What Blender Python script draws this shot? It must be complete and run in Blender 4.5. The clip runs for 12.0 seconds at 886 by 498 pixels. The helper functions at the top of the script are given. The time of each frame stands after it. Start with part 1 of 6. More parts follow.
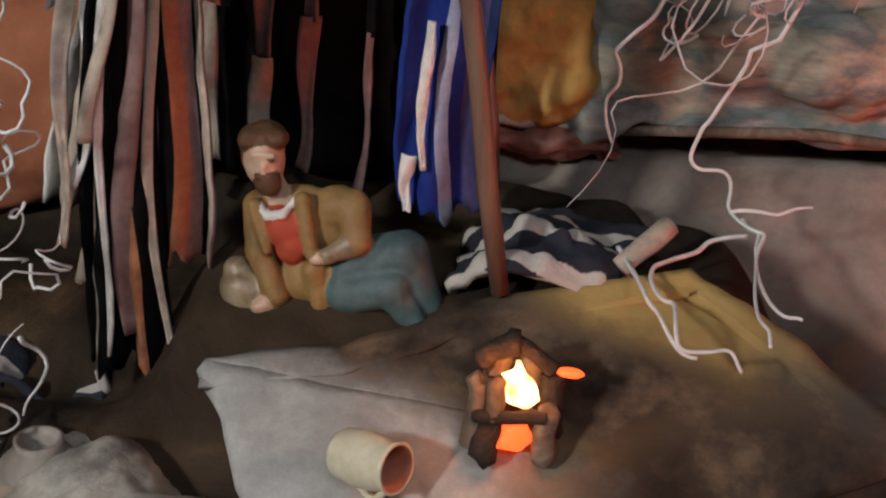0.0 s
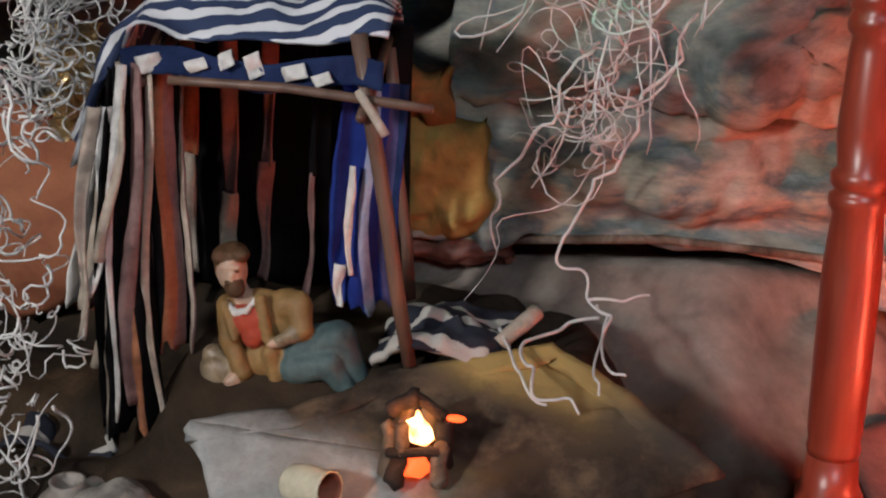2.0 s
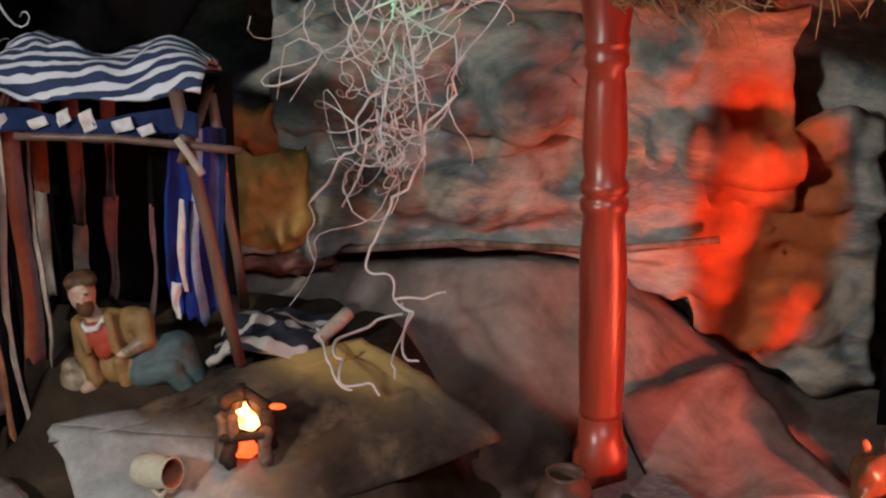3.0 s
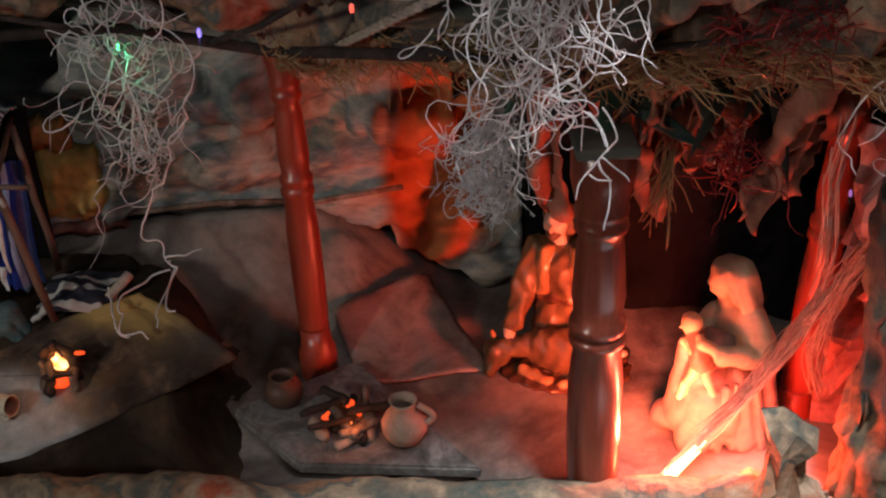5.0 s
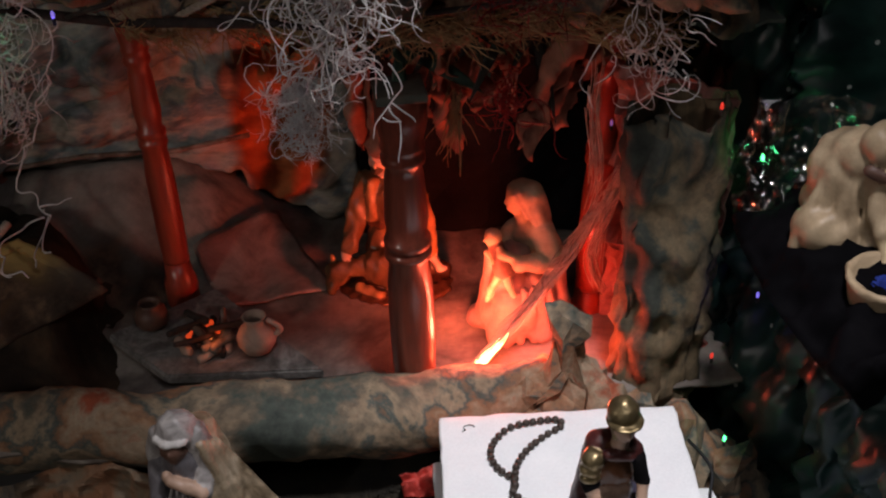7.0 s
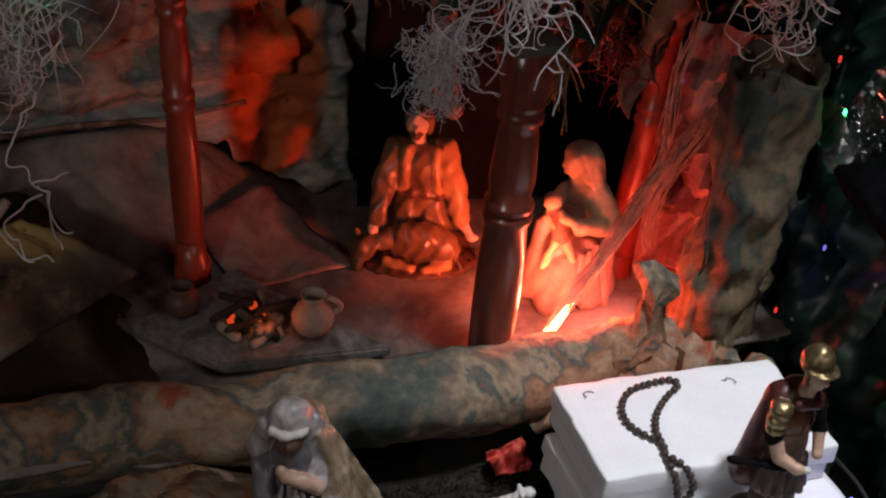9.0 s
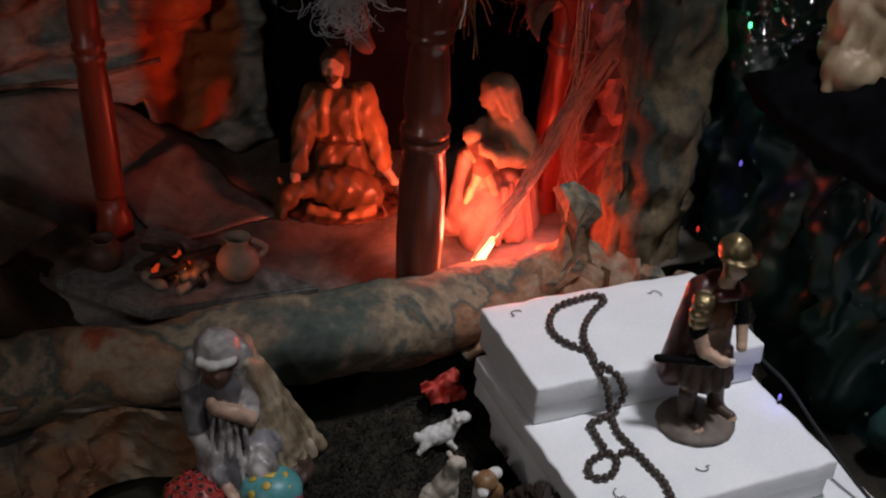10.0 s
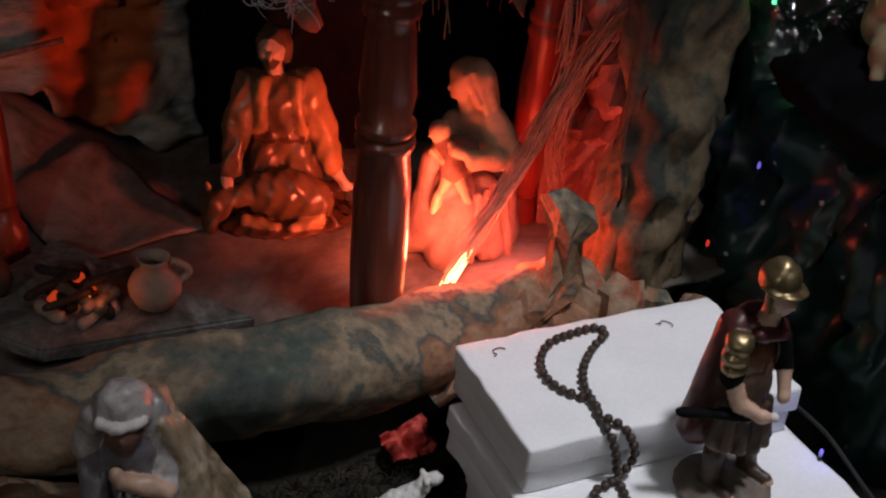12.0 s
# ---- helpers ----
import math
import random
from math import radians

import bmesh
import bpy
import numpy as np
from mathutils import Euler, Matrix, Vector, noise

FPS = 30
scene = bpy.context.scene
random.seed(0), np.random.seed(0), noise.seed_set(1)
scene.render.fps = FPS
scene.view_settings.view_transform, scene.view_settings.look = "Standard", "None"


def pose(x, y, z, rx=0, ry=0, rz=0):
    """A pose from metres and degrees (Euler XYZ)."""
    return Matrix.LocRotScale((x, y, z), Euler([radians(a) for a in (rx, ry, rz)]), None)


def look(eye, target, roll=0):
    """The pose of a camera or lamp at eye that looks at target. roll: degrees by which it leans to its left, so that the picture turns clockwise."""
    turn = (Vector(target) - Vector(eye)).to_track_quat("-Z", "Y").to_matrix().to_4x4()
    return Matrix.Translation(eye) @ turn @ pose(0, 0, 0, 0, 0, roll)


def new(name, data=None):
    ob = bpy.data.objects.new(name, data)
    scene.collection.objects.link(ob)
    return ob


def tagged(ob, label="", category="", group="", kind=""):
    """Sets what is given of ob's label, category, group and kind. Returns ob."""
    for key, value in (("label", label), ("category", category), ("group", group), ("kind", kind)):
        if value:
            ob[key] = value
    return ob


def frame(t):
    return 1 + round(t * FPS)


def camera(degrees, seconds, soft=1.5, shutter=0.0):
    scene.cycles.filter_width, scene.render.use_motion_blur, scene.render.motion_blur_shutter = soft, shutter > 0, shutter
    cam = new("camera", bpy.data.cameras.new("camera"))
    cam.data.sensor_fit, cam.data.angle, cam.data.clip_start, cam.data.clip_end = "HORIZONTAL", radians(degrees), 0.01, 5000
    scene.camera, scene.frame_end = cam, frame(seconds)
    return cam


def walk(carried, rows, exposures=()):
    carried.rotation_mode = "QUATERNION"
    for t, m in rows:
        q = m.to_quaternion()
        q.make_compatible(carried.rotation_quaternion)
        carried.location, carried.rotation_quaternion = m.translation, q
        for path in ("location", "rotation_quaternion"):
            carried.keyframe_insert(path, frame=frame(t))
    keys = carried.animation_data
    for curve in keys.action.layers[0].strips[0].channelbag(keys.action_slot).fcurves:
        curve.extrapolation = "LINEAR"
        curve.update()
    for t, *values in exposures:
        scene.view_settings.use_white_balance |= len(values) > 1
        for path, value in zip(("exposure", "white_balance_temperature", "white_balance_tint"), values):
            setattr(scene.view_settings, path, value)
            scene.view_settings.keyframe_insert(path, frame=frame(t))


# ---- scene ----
cam = camera(40.0, 12.0, soft=2.2)
PATH = [
    (0, (-0.3788, -0.2226, 0.2836), (-0.5220, 0.6739, -0.1356), 3.28),
    (0.5, (-0.3681, -0.2514, 0.2979), (-0.4928, 0.6472, -0.1228), 4.05),
    (1, (-0.3603, -0.2719, 0.3065), (-0.4664, 0.6357, -0.0997), 4.12),
    (1.5, (-0.3409, -0.3245, 0.3242), (-0.4594, 0.6033, -0.0298), 2.82),
    (2, (-0.3281, -0.3580, 0.3371), (-0.4648, 0.5737, 0.0005), 1.85),
    (2.5, (-0.3113, -0.3920, 0.3494), (-0.4107, 0.5466, 0.0189), 1.34),
    (2.7, (-0.3014, -0.4159, 0.3546), (-0.3576, 0.5279, 0.0288), 1.23),
    (4.3, (-0.1324, -0.6025, 0.5997), (-0.2042, 0.2680, 0.1128), -3.70),
    (4.5, (-0.1325, -0.6234, 0.6105), (-0.1746, 0.2461, 0.1183), -3.19),
    (5, (-0.1235, -0.6795, 0.6284), (-0.0994, 0.1840, 0.1246), -2.25),
    (5.5, (-0.1282, -0.7231, 0.6525), (-0.0747, 0.1322, 0.1371), -2.28),
    (6, (-0.1297, -0.7986, 0.6942), (-0.0387, 0.0477, 0.1693), -1.85),
    (6.5, (-0.1137, -0.8327, 0.7057), (-0.0014, 0.0061, 0.1729), -1.80),
    (7, (-0.0821, -0.8366, 0.7039), (0.0270, -0.0056, 0.1584), -2.21),
    (7.2, (-0.0957, -0.8307, 0.7016), (0.0200, -0.0022, 0.1537), -2.04),
    (8.8, (-0.3860, -0.7190, 0.6700), (0.2660, 0.8210, -0.4270), 5.40),
    (9, (-0.4110, -0.7120, 0.6440), (0.3340, 0.7970, -0.4370), 5.90),
    (9.5, (-0.4337, -0.7443, 0.6204), (-0.0161, -0.0080, 0.0879), 5.19),
    (10, (-0.4078, -0.7593, 0.5840), (0.0080, -0.0150, 0.0614), 3.76),
    (10.5, (-0.4428, -0.8412, 0.6216), (-0.0317, -0.0962, 0.0965), 2.97),
    (11, (-0.4034, -0.7831, 0.5799), (0.0128, -0.0510, 0.0407), 3.41),
    (11.5, (-0.3521, -0.6825, 0.5222), (0.0751, 0.0330, -0.0306), 4.18),
    (12, (-0.3400, -0.6090, 0.5047), (0.1144, 0.1114, -0.0193), 5.15),
]
walk(cam, [(t, look(eye, target, roll)) for t, eye, target, roll in PATH],
     [(0, 1.0, 6350, 10), (2.7, 1.0, 6150, 10), (3.4, 0.45, 6600, 10), (4.5, 0.05, 6450, 10), (5.5, -0.6, 6700, 16), (6.5, -1.1, 6700, 16), (7.2, -1.35, 6700, 16), (9.0, -1.3, 6500, 14), (9.6, -1.8, 6500, 14), (12, -1.85, 6500, 14)])

# ---- world and light ----
world = bpy.data.worlds.new("dim_room")
scene.world = world
world.use_nodes = True
world.node_tree.nodes["Background"].inputs[0].default_value = (0.55, 0.6, 0.7, 1)
world.node_tree.nodes["Background"].inputs[1].default_value = 0.0015


def lamp(name, kind, where, aim, energy, color, size=0.1, size_y=None):
    data = bpy.data.lights.new(name, kind)
    data.energy, data.color = energy, color
    if kind == "AREA":
        data.size = size
        if size_y:
            data.shape, data.size_y = "RECTANGLE", size_y
    else:
        data.shadow_soft_size = size
    ob = new(name, data)
    ob.matrix_world = look(where, aim)
    return ob


lamp("room_lamp", "AREA", (0.0, -0.95, 1.25), (-0.2, 0.1, 0.08), 2.9, (0.95, 0.97, 1.0), 0.35)
spot = lamp("step_lamp", "SPOT", (0.2, -0.44, 1.22), (0.07, -0.2, 0.0), 142.0, (0.95, 0.96, 1.0), 0.07)
spot.data.spot_size, spot.data.spot_blend = radians(36), 0.88
lamp("side_lamp", "AREA", (-0.95, -0.75, 0.6), (-0.4, 0.2, 0.14), 4.4, (1.0, 0.95, 0.88), 0.08)
lamp("red_strip_lamp", "POINT", (0.05, 0.012, 0.05), (0, 1, 0), 1.15, (1.0, 0.125, 0.06), 0.012)
lamp("red_strip_end", "POINT", (0.112, 0.014, 0.042), (0, 1, 0), 1.8, (1.0, 0.1, 0.05), 0.012)
strip = lamp("red_strip_front", "SPOT", (0.046, 0.01, 0.052), (0.06, 0.17, 0.06), 8.2, (1.0, 0.15, 0.07), 0.012)
strip.data.spot_size, strip.data.spot_blend = radians(110), 1.0
lamp("tent_fire_lamp", "POINT", (-0.407, 0.1, 0.092), (0, 1, 0), 0.025, (1.0, 0.3, 0.06), 0.008)
lamp("embers_lamp", "POINT", (-0.178, 0.07, 0.04), (0, 1, 0), 0.03, (1.0, 0.2, 0.05), 0.008)
for bulb_name, bulb_at, bulb_power, bulb_color in (("violet_bulb_lamp", (-0.246, -0.03, 0.38), 0.05, (0.3, 0.18, 1.0)), ("green_bulb_lamp", (-0.332, 0.185, 0.305), 0.02, (0.1, 1.0, 0.45)), ("blue_film_lamp", (0.272, -0.045, 0.1), 0.006, (0.2, 0.16, 1.0)), ("green_film_lamp", (0.284, -0.03, 0.224), 0.02, (0.05, 1.0, 0.3)), ("green_fold_lamp", (0.232, -0.13, 0.03), 0.008, (0.05, 1.0, 0.3)), ("blue_step_lamp", (0.186, -0.24, 0.024), 0.014, (0.25, 0.22, 1.0))):
    lamp(bulb_name, "POINT", bulb_at, (0, 1, 0), bulb_power, bulb_color, 0.004)

# ---- materials ----


def material(name, color, rough=0.7, metal=0.0, emit=None, power=0.0):
    m = bpy.data.materials.new(name)
    m.use_nodes = True
    b = m.node_tree.nodes["Principled BSDF"]
    b.inputs["Base Color"].default_value = (*color, 1)
    b.inputs["Roughness"].default_value = rough
    b.inputs["Metallic"].default_value = metal
    if emit:
        b.inputs["Emission Color"].default_value = (*emit, 1)
        b.inputs["Emission Strength"].default_value = power
    return m


def node(m, kind, **values):
    n = m.node_tree.nodes.new(kind)
    for key, value in values.items():
        n.inputs[key].default_value = value
    return n


def wire(m, a, out, b, into):
    m.node_tree.links.new(a.outputs[out], b.inputs[into])


def ramp(m, source, out, stops):
    n = m.node_tree.nodes.new("ShaderNodeValToRGB")
    e = n.color_ramp.elements
    e[0].position, e[0].color = stops[0][0], (*stops[0][1], 1)
    e[1].position, e[1].color = stops[-1][0], (*stops[-1][1], 1)
    for p, c in stops[1:-1]:
        e.new(p).color = (*c, 1)
    m.node_tree.links.new(source.outputs[out], n.inputs[0])
    return n


def painted(name, stops, scale=9.0, fine=70.0, rough=0.85, bump=0.35, seed=0.0, spec=0.35, speck=0.45, stretch=(1, 1, 1)):
    """Paper or plaster with blots of several paints, speckle and a fine relief."""
    m = material(name, stops[0][1], rough)
    b = m.node_tree.nodes["Principled BSDF"]
    b.inputs["Specular IOR Level"].default_value = spec
    place = m.node_tree.nodes.new("ShaderNodeTexCoord")
    shift = node(m, "ShaderNodeMapping")
    shift.inputs["Location"].default_value = (seed, seed * 0.7, seed * 1.3)
    shift.inputs["Scale"].default_value = stretch
    wire(m, place, "Object", shift, "Vector")
    big = node(m, "ShaderNodeTexNoise", Scale=scale, Detail=6.0, Roughness=0.62, Distortion=0.6)
    wire(m, shift, "Vector", big, "Vector")
    col = ramp(m, big, "Fac", stops)
    grain = node(m, "ShaderNodeTexNoise", Scale=fine, Detail=5.0, Roughness=0.7)
    wire(m, shift, "Vector", grain, "Vector")
    dark = ramp(m, grain, "Fac", [(0.3, (0.55, 0.55, 0.55)), (0.7, (1.15, 1.15, 1.15))])
    mix = m.node_tree.nodes.new("ShaderNodeMix")
    mix.data_type, mix.blend_type = "RGBA", "MULTIPLY"
    mix.inputs[0].default_value = speck
    m.node_tree.links.new(col.outputs[0], mix.inputs[6])
    m.node_tree.links.new(dark.outputs[0], mix.inputs[7])
    m.node_tree.links.new(mix.outputs[2], b.inputs["Base Color"])
    relief = node(m, "ShaderNodeBump", Strength=bump, Distance=0.002)
    wire(m, grain, "Fac", relief, "Height")
    wire(m, relief, "Normal", b, "Normal")
    return m


CAMO = [(0.3, (0.025, 0.032, 0.03)), (0.4, (0.07, 0.085, 0.07)), (0.45, (0.15, 0.12, 0.085)), (0.5, (0.29, 0.215, 0.14)), (0.54, (0.07, 0.085, 0.075)), (0.58, (0.25, 0.13, 0.07)), (0.64, (0.33, 0.25, 0.17)), (0.7, (0.32, 0.075, 0.035))]
rock_paper = painted("rock_paper", CAMO, 10, 110, 0.85, 0.5, 0, 0.3, 0.75)
for n in rock_paper.node_tree.nodes:
    if n.type == "TEX_NOISE" and n.inputs["Scale"].default_value < 20:
        n.inputs["Distortion"].default_value = 0.3
        n.inputs["Roughness"].default_value = 0.6
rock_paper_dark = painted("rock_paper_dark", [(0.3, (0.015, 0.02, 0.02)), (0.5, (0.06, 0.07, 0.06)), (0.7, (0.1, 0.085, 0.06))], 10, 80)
wall_paper = painted("wall_paper", [(0.28, (0.07, 0.08, 0.085)), (0.36, (0.19, 0.22, 0.225)), (0.42, (0.32, 0.33, 0.3)), (0.47, (0.42, 0.4, 0.34)), (0.51, (0.28, 0.3, 0.29)), (0.545, (0.17, 0.2, 0.2)), (0.58, (0.36, 0.32, 0.25)), (0.63, (0.45, 0.4, 0.33)), (0.68, (0.28, 0.3, 0.29)), (0.76, (0.24, 0.15, 0.1))], 6.0, 55, 0.88, 0.8, 2.0, 0.2, 0.8, (0.8, 1, 2.0))


def stain(m, center, spread, stops, ragged=0.5, flat=False, soft=0.05, grain=16.0):
    """A paint stain with ragged edges, its middle at (x, z) on an upright wall or at (x, y) on a flat sheet."""
    shader = m.node_tree.nodes["Principled BSDF"]
    place = m.node_tree.nodes.new("ShaderNodeTexCoord")
    shift = node(m, "ShaderNodeMapping")
    wide, high = 1 / spread[0], 1 / spread[1]
    shift.inputs["Scale"].default_value = (wide, high, 0.0) if flat else (wide, 0.0, high)
    shift.inputs["Location"].default_value = (-center[0] * wide, -center[1] * high, 0.0) if flat else (-center[0] * wide, 0.0, -center[1] * high)
    wire(m, place, "Object", shift, "Vector")
    away = m.node_tree.nodes.new("ShaderNodeVectorMath")
    away.operation = "LENGTH"
    wire(m, shift, "Vector", away, 0)
    rough = node(m, "ShaderNodeTexNoise", Scale=grain, Detail=5.0, Roughness=0.6)
    wire(m, place, "Object", rough, "Vector")
    total = m.node_tree.nodes.new("ShaderNodeMath")
    total.operation = "MULTIPLY_ADD"
    total.inputs[1].default_value = -ragged * 2
    m.node_tree.links.new(rough.outputs["Fac"], total.inputs[0])
    m.node_tree.links.new(away.outputs["Value"], total.inputs[2])
    span = node(m, "ShaderNodeMapRange")
    for key, value in (("From Min", 1.0 - soft - ragged), ("From Max", 1.0 + soft - ragged), ("To Min", 1.0), ("To Max", 0.0)):
        span.inputs[key].default_value = value
    m.node_tree.links.new(total.outputs[0], span.inputs["Value"])
    mix = m.node_tree.nodes.new("ShaderNodeMix")
    mix.data_type = "RGBA"
    m.node_tree.links.new(span.outputs[0], mix.inputs[0])
    m.node_tree.links.new(shader.inputs["Base Color"].links[0].from_socket, mix.inputs[6])
    m.node_tree.links.new(ramp(m, rough, "Fac", stops).outputs[0], mix.inputs[7])
    m.node_tree.links.new(mix.outputs[2], shader.inputs["Base Color"])


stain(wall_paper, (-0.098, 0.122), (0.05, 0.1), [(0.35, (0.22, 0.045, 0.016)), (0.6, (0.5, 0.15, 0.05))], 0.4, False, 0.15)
floor_paper = painted("floor_paper", [(0.3, (0.03, 0.026, 0.023)), (0.4, (0.12, 0.1, 0.088)), (0.48, (0.28, 0.245, 0.21)), (0.56, (0.2, 0.17, 0.145)), (0.64, (0.11, 0.09, 0.078)), (0.76, (0.25, 0.22, 0.19))], 5.0, 60, 0.9, 0.5, 3.0, 0.15, 0.6)
EARTHY = [(0.35, (0.03, 0.02, 0.014)), (0.5, (0.07, 0.042, 0.03)), (0.65, (0.15, 0.09, 0.06))]
stain(floor_paper, (-0.292, 0.222), (0.03, 0.045), EARTHY, 0.4, True, 0.4, 30)
stain(floor_paper, (-0.243, 0.195), (0.03, 0.05), EARTHY, 0.4, True, 0.4, 30)
stain(floor_paper, (-0.212, 0.14), (0.028, 0.045), EARTHY, 0.4, True, 0.4, 30)
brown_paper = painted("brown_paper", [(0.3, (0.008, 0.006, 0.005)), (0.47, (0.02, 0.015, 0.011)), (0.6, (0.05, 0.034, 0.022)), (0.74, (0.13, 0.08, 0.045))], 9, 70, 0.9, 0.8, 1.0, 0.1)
tile_stone = painted("tile_stone", [(0.3, (0.05, 0.045, 0.04)), (0.44, (0.13, 0.12, 0.11)), (0.54, (0.22, 0.21, 0.195)), (0.64, (0.1, 0.09, 0.08)), (0.76, (0.2, 0.17, 0.14))], 26, 140, 0.88, 1.0, 5.0, 0.2, 0.8)
ochre = painted("ochre_paper", [(0.3, (0.2, 0.11, 0.03)), (0.5, (0.42, 0.27, 0.075)), (0.72, (0.56, 0.38, 0.12))], 14, 70, 0.85, 0.8)
earth = painted("earth", [(0.3, (0.006, 0.005, 0.004)), (0.55, (0.02, 0.017, 0.011)), (0.75, (0.045, 0.036, 0.02))], 30, 200, 0.95, 0.9)
slab_paint = painted("slab_paint", [(0.3, (0.16, 0.15, 0.14)), (0.45, (0.3, 0.3, 0.29)), (0.6, (0.4, 0.39, 0.38)), (0.75, (0.24, 0.22, 0.19))], 9, 90, 0.88, 0.5, 5.0, 0.2, 0.6)
slab_shader = slab_paint.node_tree.nodes["Principled BSDF"]
wash_place = slab_paint.node_tree.nodes.new("ShaderNodeTexCoord")
wash_axis = node(slab_paint, "ShaderNodeMapping")
wash_axis.inputs["Rotation"].default_value = (0, 0, radians(-35))
wire(slab_paint, wash_place, "Object", wash_axis, "Vector")
wash_split = slab_paint.node_tree.nodes.new("ShaderNodeSeparateXYZ")
wire(slab_paint, wash_axis, "Vector", wash_split, "Vector")
wash_noise = node(slab_paint, "ShaderNodeTexNoise", Scale=28.0, Detail=5.0)
wire(slab_paint, wash_place, "Object", wash_noise, "Vector")
wash_sum = slab_paint.node_tree.nodes.new("ShaderNodeMath")
wash_sum.operation = "MULTIPLY_ADD"
wash_sum.inputs[1].default_value = 0.07
slab_paint.node_tree.links.new(wash_noise.outputs["Fac"], wash_sum.inputs[0])
slab_paint.node_tree.links.new(wash_split.outputs["X"], wash_sum.inputs[2])
wash_range = node(slab_paint, "ShaderNodeMapRange")
wash_range.inputs["From Min"].default_value = -0.235
wash_range.inputs["From Max"].default_value = -0.2
slab_paint.node_tree.links.new(wash_sum.outputs[0], wash_range.inputs["Value"])
wash_mix = slab_paint.node_tree.nodes.new("ShaderNodeMix")
wash_mix.data_type = "RGBA"
slab_paint.node_tree.links.new(wash_range.outputs[0], wash_mix.inputs[0])
slab_paint.node_tree.links.new(slab_shader.inputs["Base Color"].links[0].from_socket, wash_mix.inputs[6])
wash_depth = slab_paint.node_tree.nodes.new("ShaderNodeMath")
wash_depth.operation = "MULTIPLY_ADD"
wash_depth.inputs[1].default_value = 0.05
slab_paint.node_tree.links.new(wash_noise.outputs["Fac"], wash_depth.inputs[0])
slab_paint.node_tree.links.new(wash_split.outputs["Y"], wash_depth.inputs[2])
wash_brown = ramp(slab_paint, wash_depth, "Value", [(0.305, (0.075, 0.062, 0.052)), (0.325, (0.11, 0.08, 0.05)), (0.345, (0.3, 0.2, 0.075)), (0.38, (0.36, 0.24, 0.085))])
slab_paint.node_tree.links.new(wash_brown.outputs[0], wash_mix.inputs[7])
slab_paint.node_tree.links.new(wash_mix.outputs[2], slab_shader.inputs["Base Color"])
SCORCH = [(0.35, (0.022, 0.014, 0.01)), (0.5, (0.05, 0.034, 0.024)), (0.65, (0.12, 0.08, 0.05))]
stain(slab_paint, (-0.462, 0.154), (0.07, 0.024), SCORCH, 0.5, True, 0.3, 45)
stain(slab_paint, (-0.392, 0.138), (0.06, 0.022), SCORCH, 0.5, True, 0.35, 45)
stain(slab_paint, (-0.315, 0.105), (0.085, 0.036), SCORCH, 0.5, True, 0.35, 45)
grey_paper = painted("grey_paper", [(0.3, (0.05, 0.05, 0.048)), (0.44, (0.2, 0.19, 0.175)), (0.52, (0.36, 0.34, 0.3)), (0.58, (0.22, 0.2, 0.17)), (0.66, (0.34, 0.24, 0.16)), (0.76, (0.16, 0.16, 0.15))], 12, 100, 0.85, 0.6, 6.0, 0.3, 0.7)
column_paper = painted("column_paper", [(0.3, (0.022, 0.026, 0.022)), (0.43, (0.05, 0.056, 0.045)), (0.49, (0.13, 0.1, 0.06)), (0.57, (0.2, 0.14, 0.08)), (0.64, (0.06, 0.056, 0.044)), (0.76, (0.2, 0.15, 0.095))], 10, 110, 0.8, 0.6, 4.0, 0.3, 0.8)


def varnished(name, dark, light, rough=0.34):
    """Varnished turned wood, with a streaky grain along its length."""
    m = material(name, light, rough)
    b = m.node_tree.nodes["Principled BSDF"]
    place = m.node_tree.nodes.new("ShaderNodeTexCoord")
    shift = node(m, "ShaderNodeMapping")
    shift.inputs["Scale"].default_value = (60, 60, 5)
    wire(m, place, "Object", shift, "Vector")
    grain = node(m, "ShaderNodeTexNoise", Scale=1.6, Detail=6.0, Roughness=0.65)
    wire(m, shift, "Vector", grain, "Vector")
    col = ramp(m, grain, "Fac", [(0.3, dark), (0.7, light)])
    wire(m, col, "Color", b, "Base Color")
    b.inputs["Coat Weight"].default_value = 0.25
    b.inputs["Coat Roughness"].default_value = 0.3
    return m


post_wood = varnished("red_varnished_wood", (0.17, 0.022, 0.012), (0.38, 0.06, 0.03))
dark_post_wood = varnished("dark_varnished_wood", (0.08, 0.018, 0.011), (0.2, 0.045, 0.026), 0.26)
twig_wood = varnished("twig_wood", (0.06, 0.03, 0.02), (0.17, 0.095, 0.065), 0.7)
charred = painted("charred_wood", [(0.3, (0.008, 0.006, 0.005)), (0.55, (0.03, 0.02, 0.016)), (0.75, (0.08, 0.05, 0.04))], 60, 260, 0.85, 0.8)
burnt_wood = painted("burnt_wood", [(0.3, (0.03, 0.025, 0.02)), (0.5, (0.14, 0.1, 0.07)), (0.7, (0.3, 0.26, 0.22))], 40, 160)
moss_mat = painted("grey_moss", [(0.3, (0.5, 0.5, 0.5)), (0.7, (0.78, 0.77, 0.75))], 20, 200, 0.8, 0.1)
straw_mat = painted("straw", [(0.3, (0.16, 0.1, 0.04)), (0.7, (0.4, 0.29, 0.14))], 25, 160, 0.8, 0.1)
rope_mat = painted("rope_fibre", [(0.3, (0.25, 0.2, 0.14)), (0.7, (0.5, 0.42, 0.32))], 60, 250, 0.85, 0.3)
foam = painted("polystyrene", [(0.3, (0.74, 0.76, 0.78)), (0.7, (0.84, 0.85, 0.86))], 14, 380, 0.8, 0.3, 0, 0.3, 0.16)
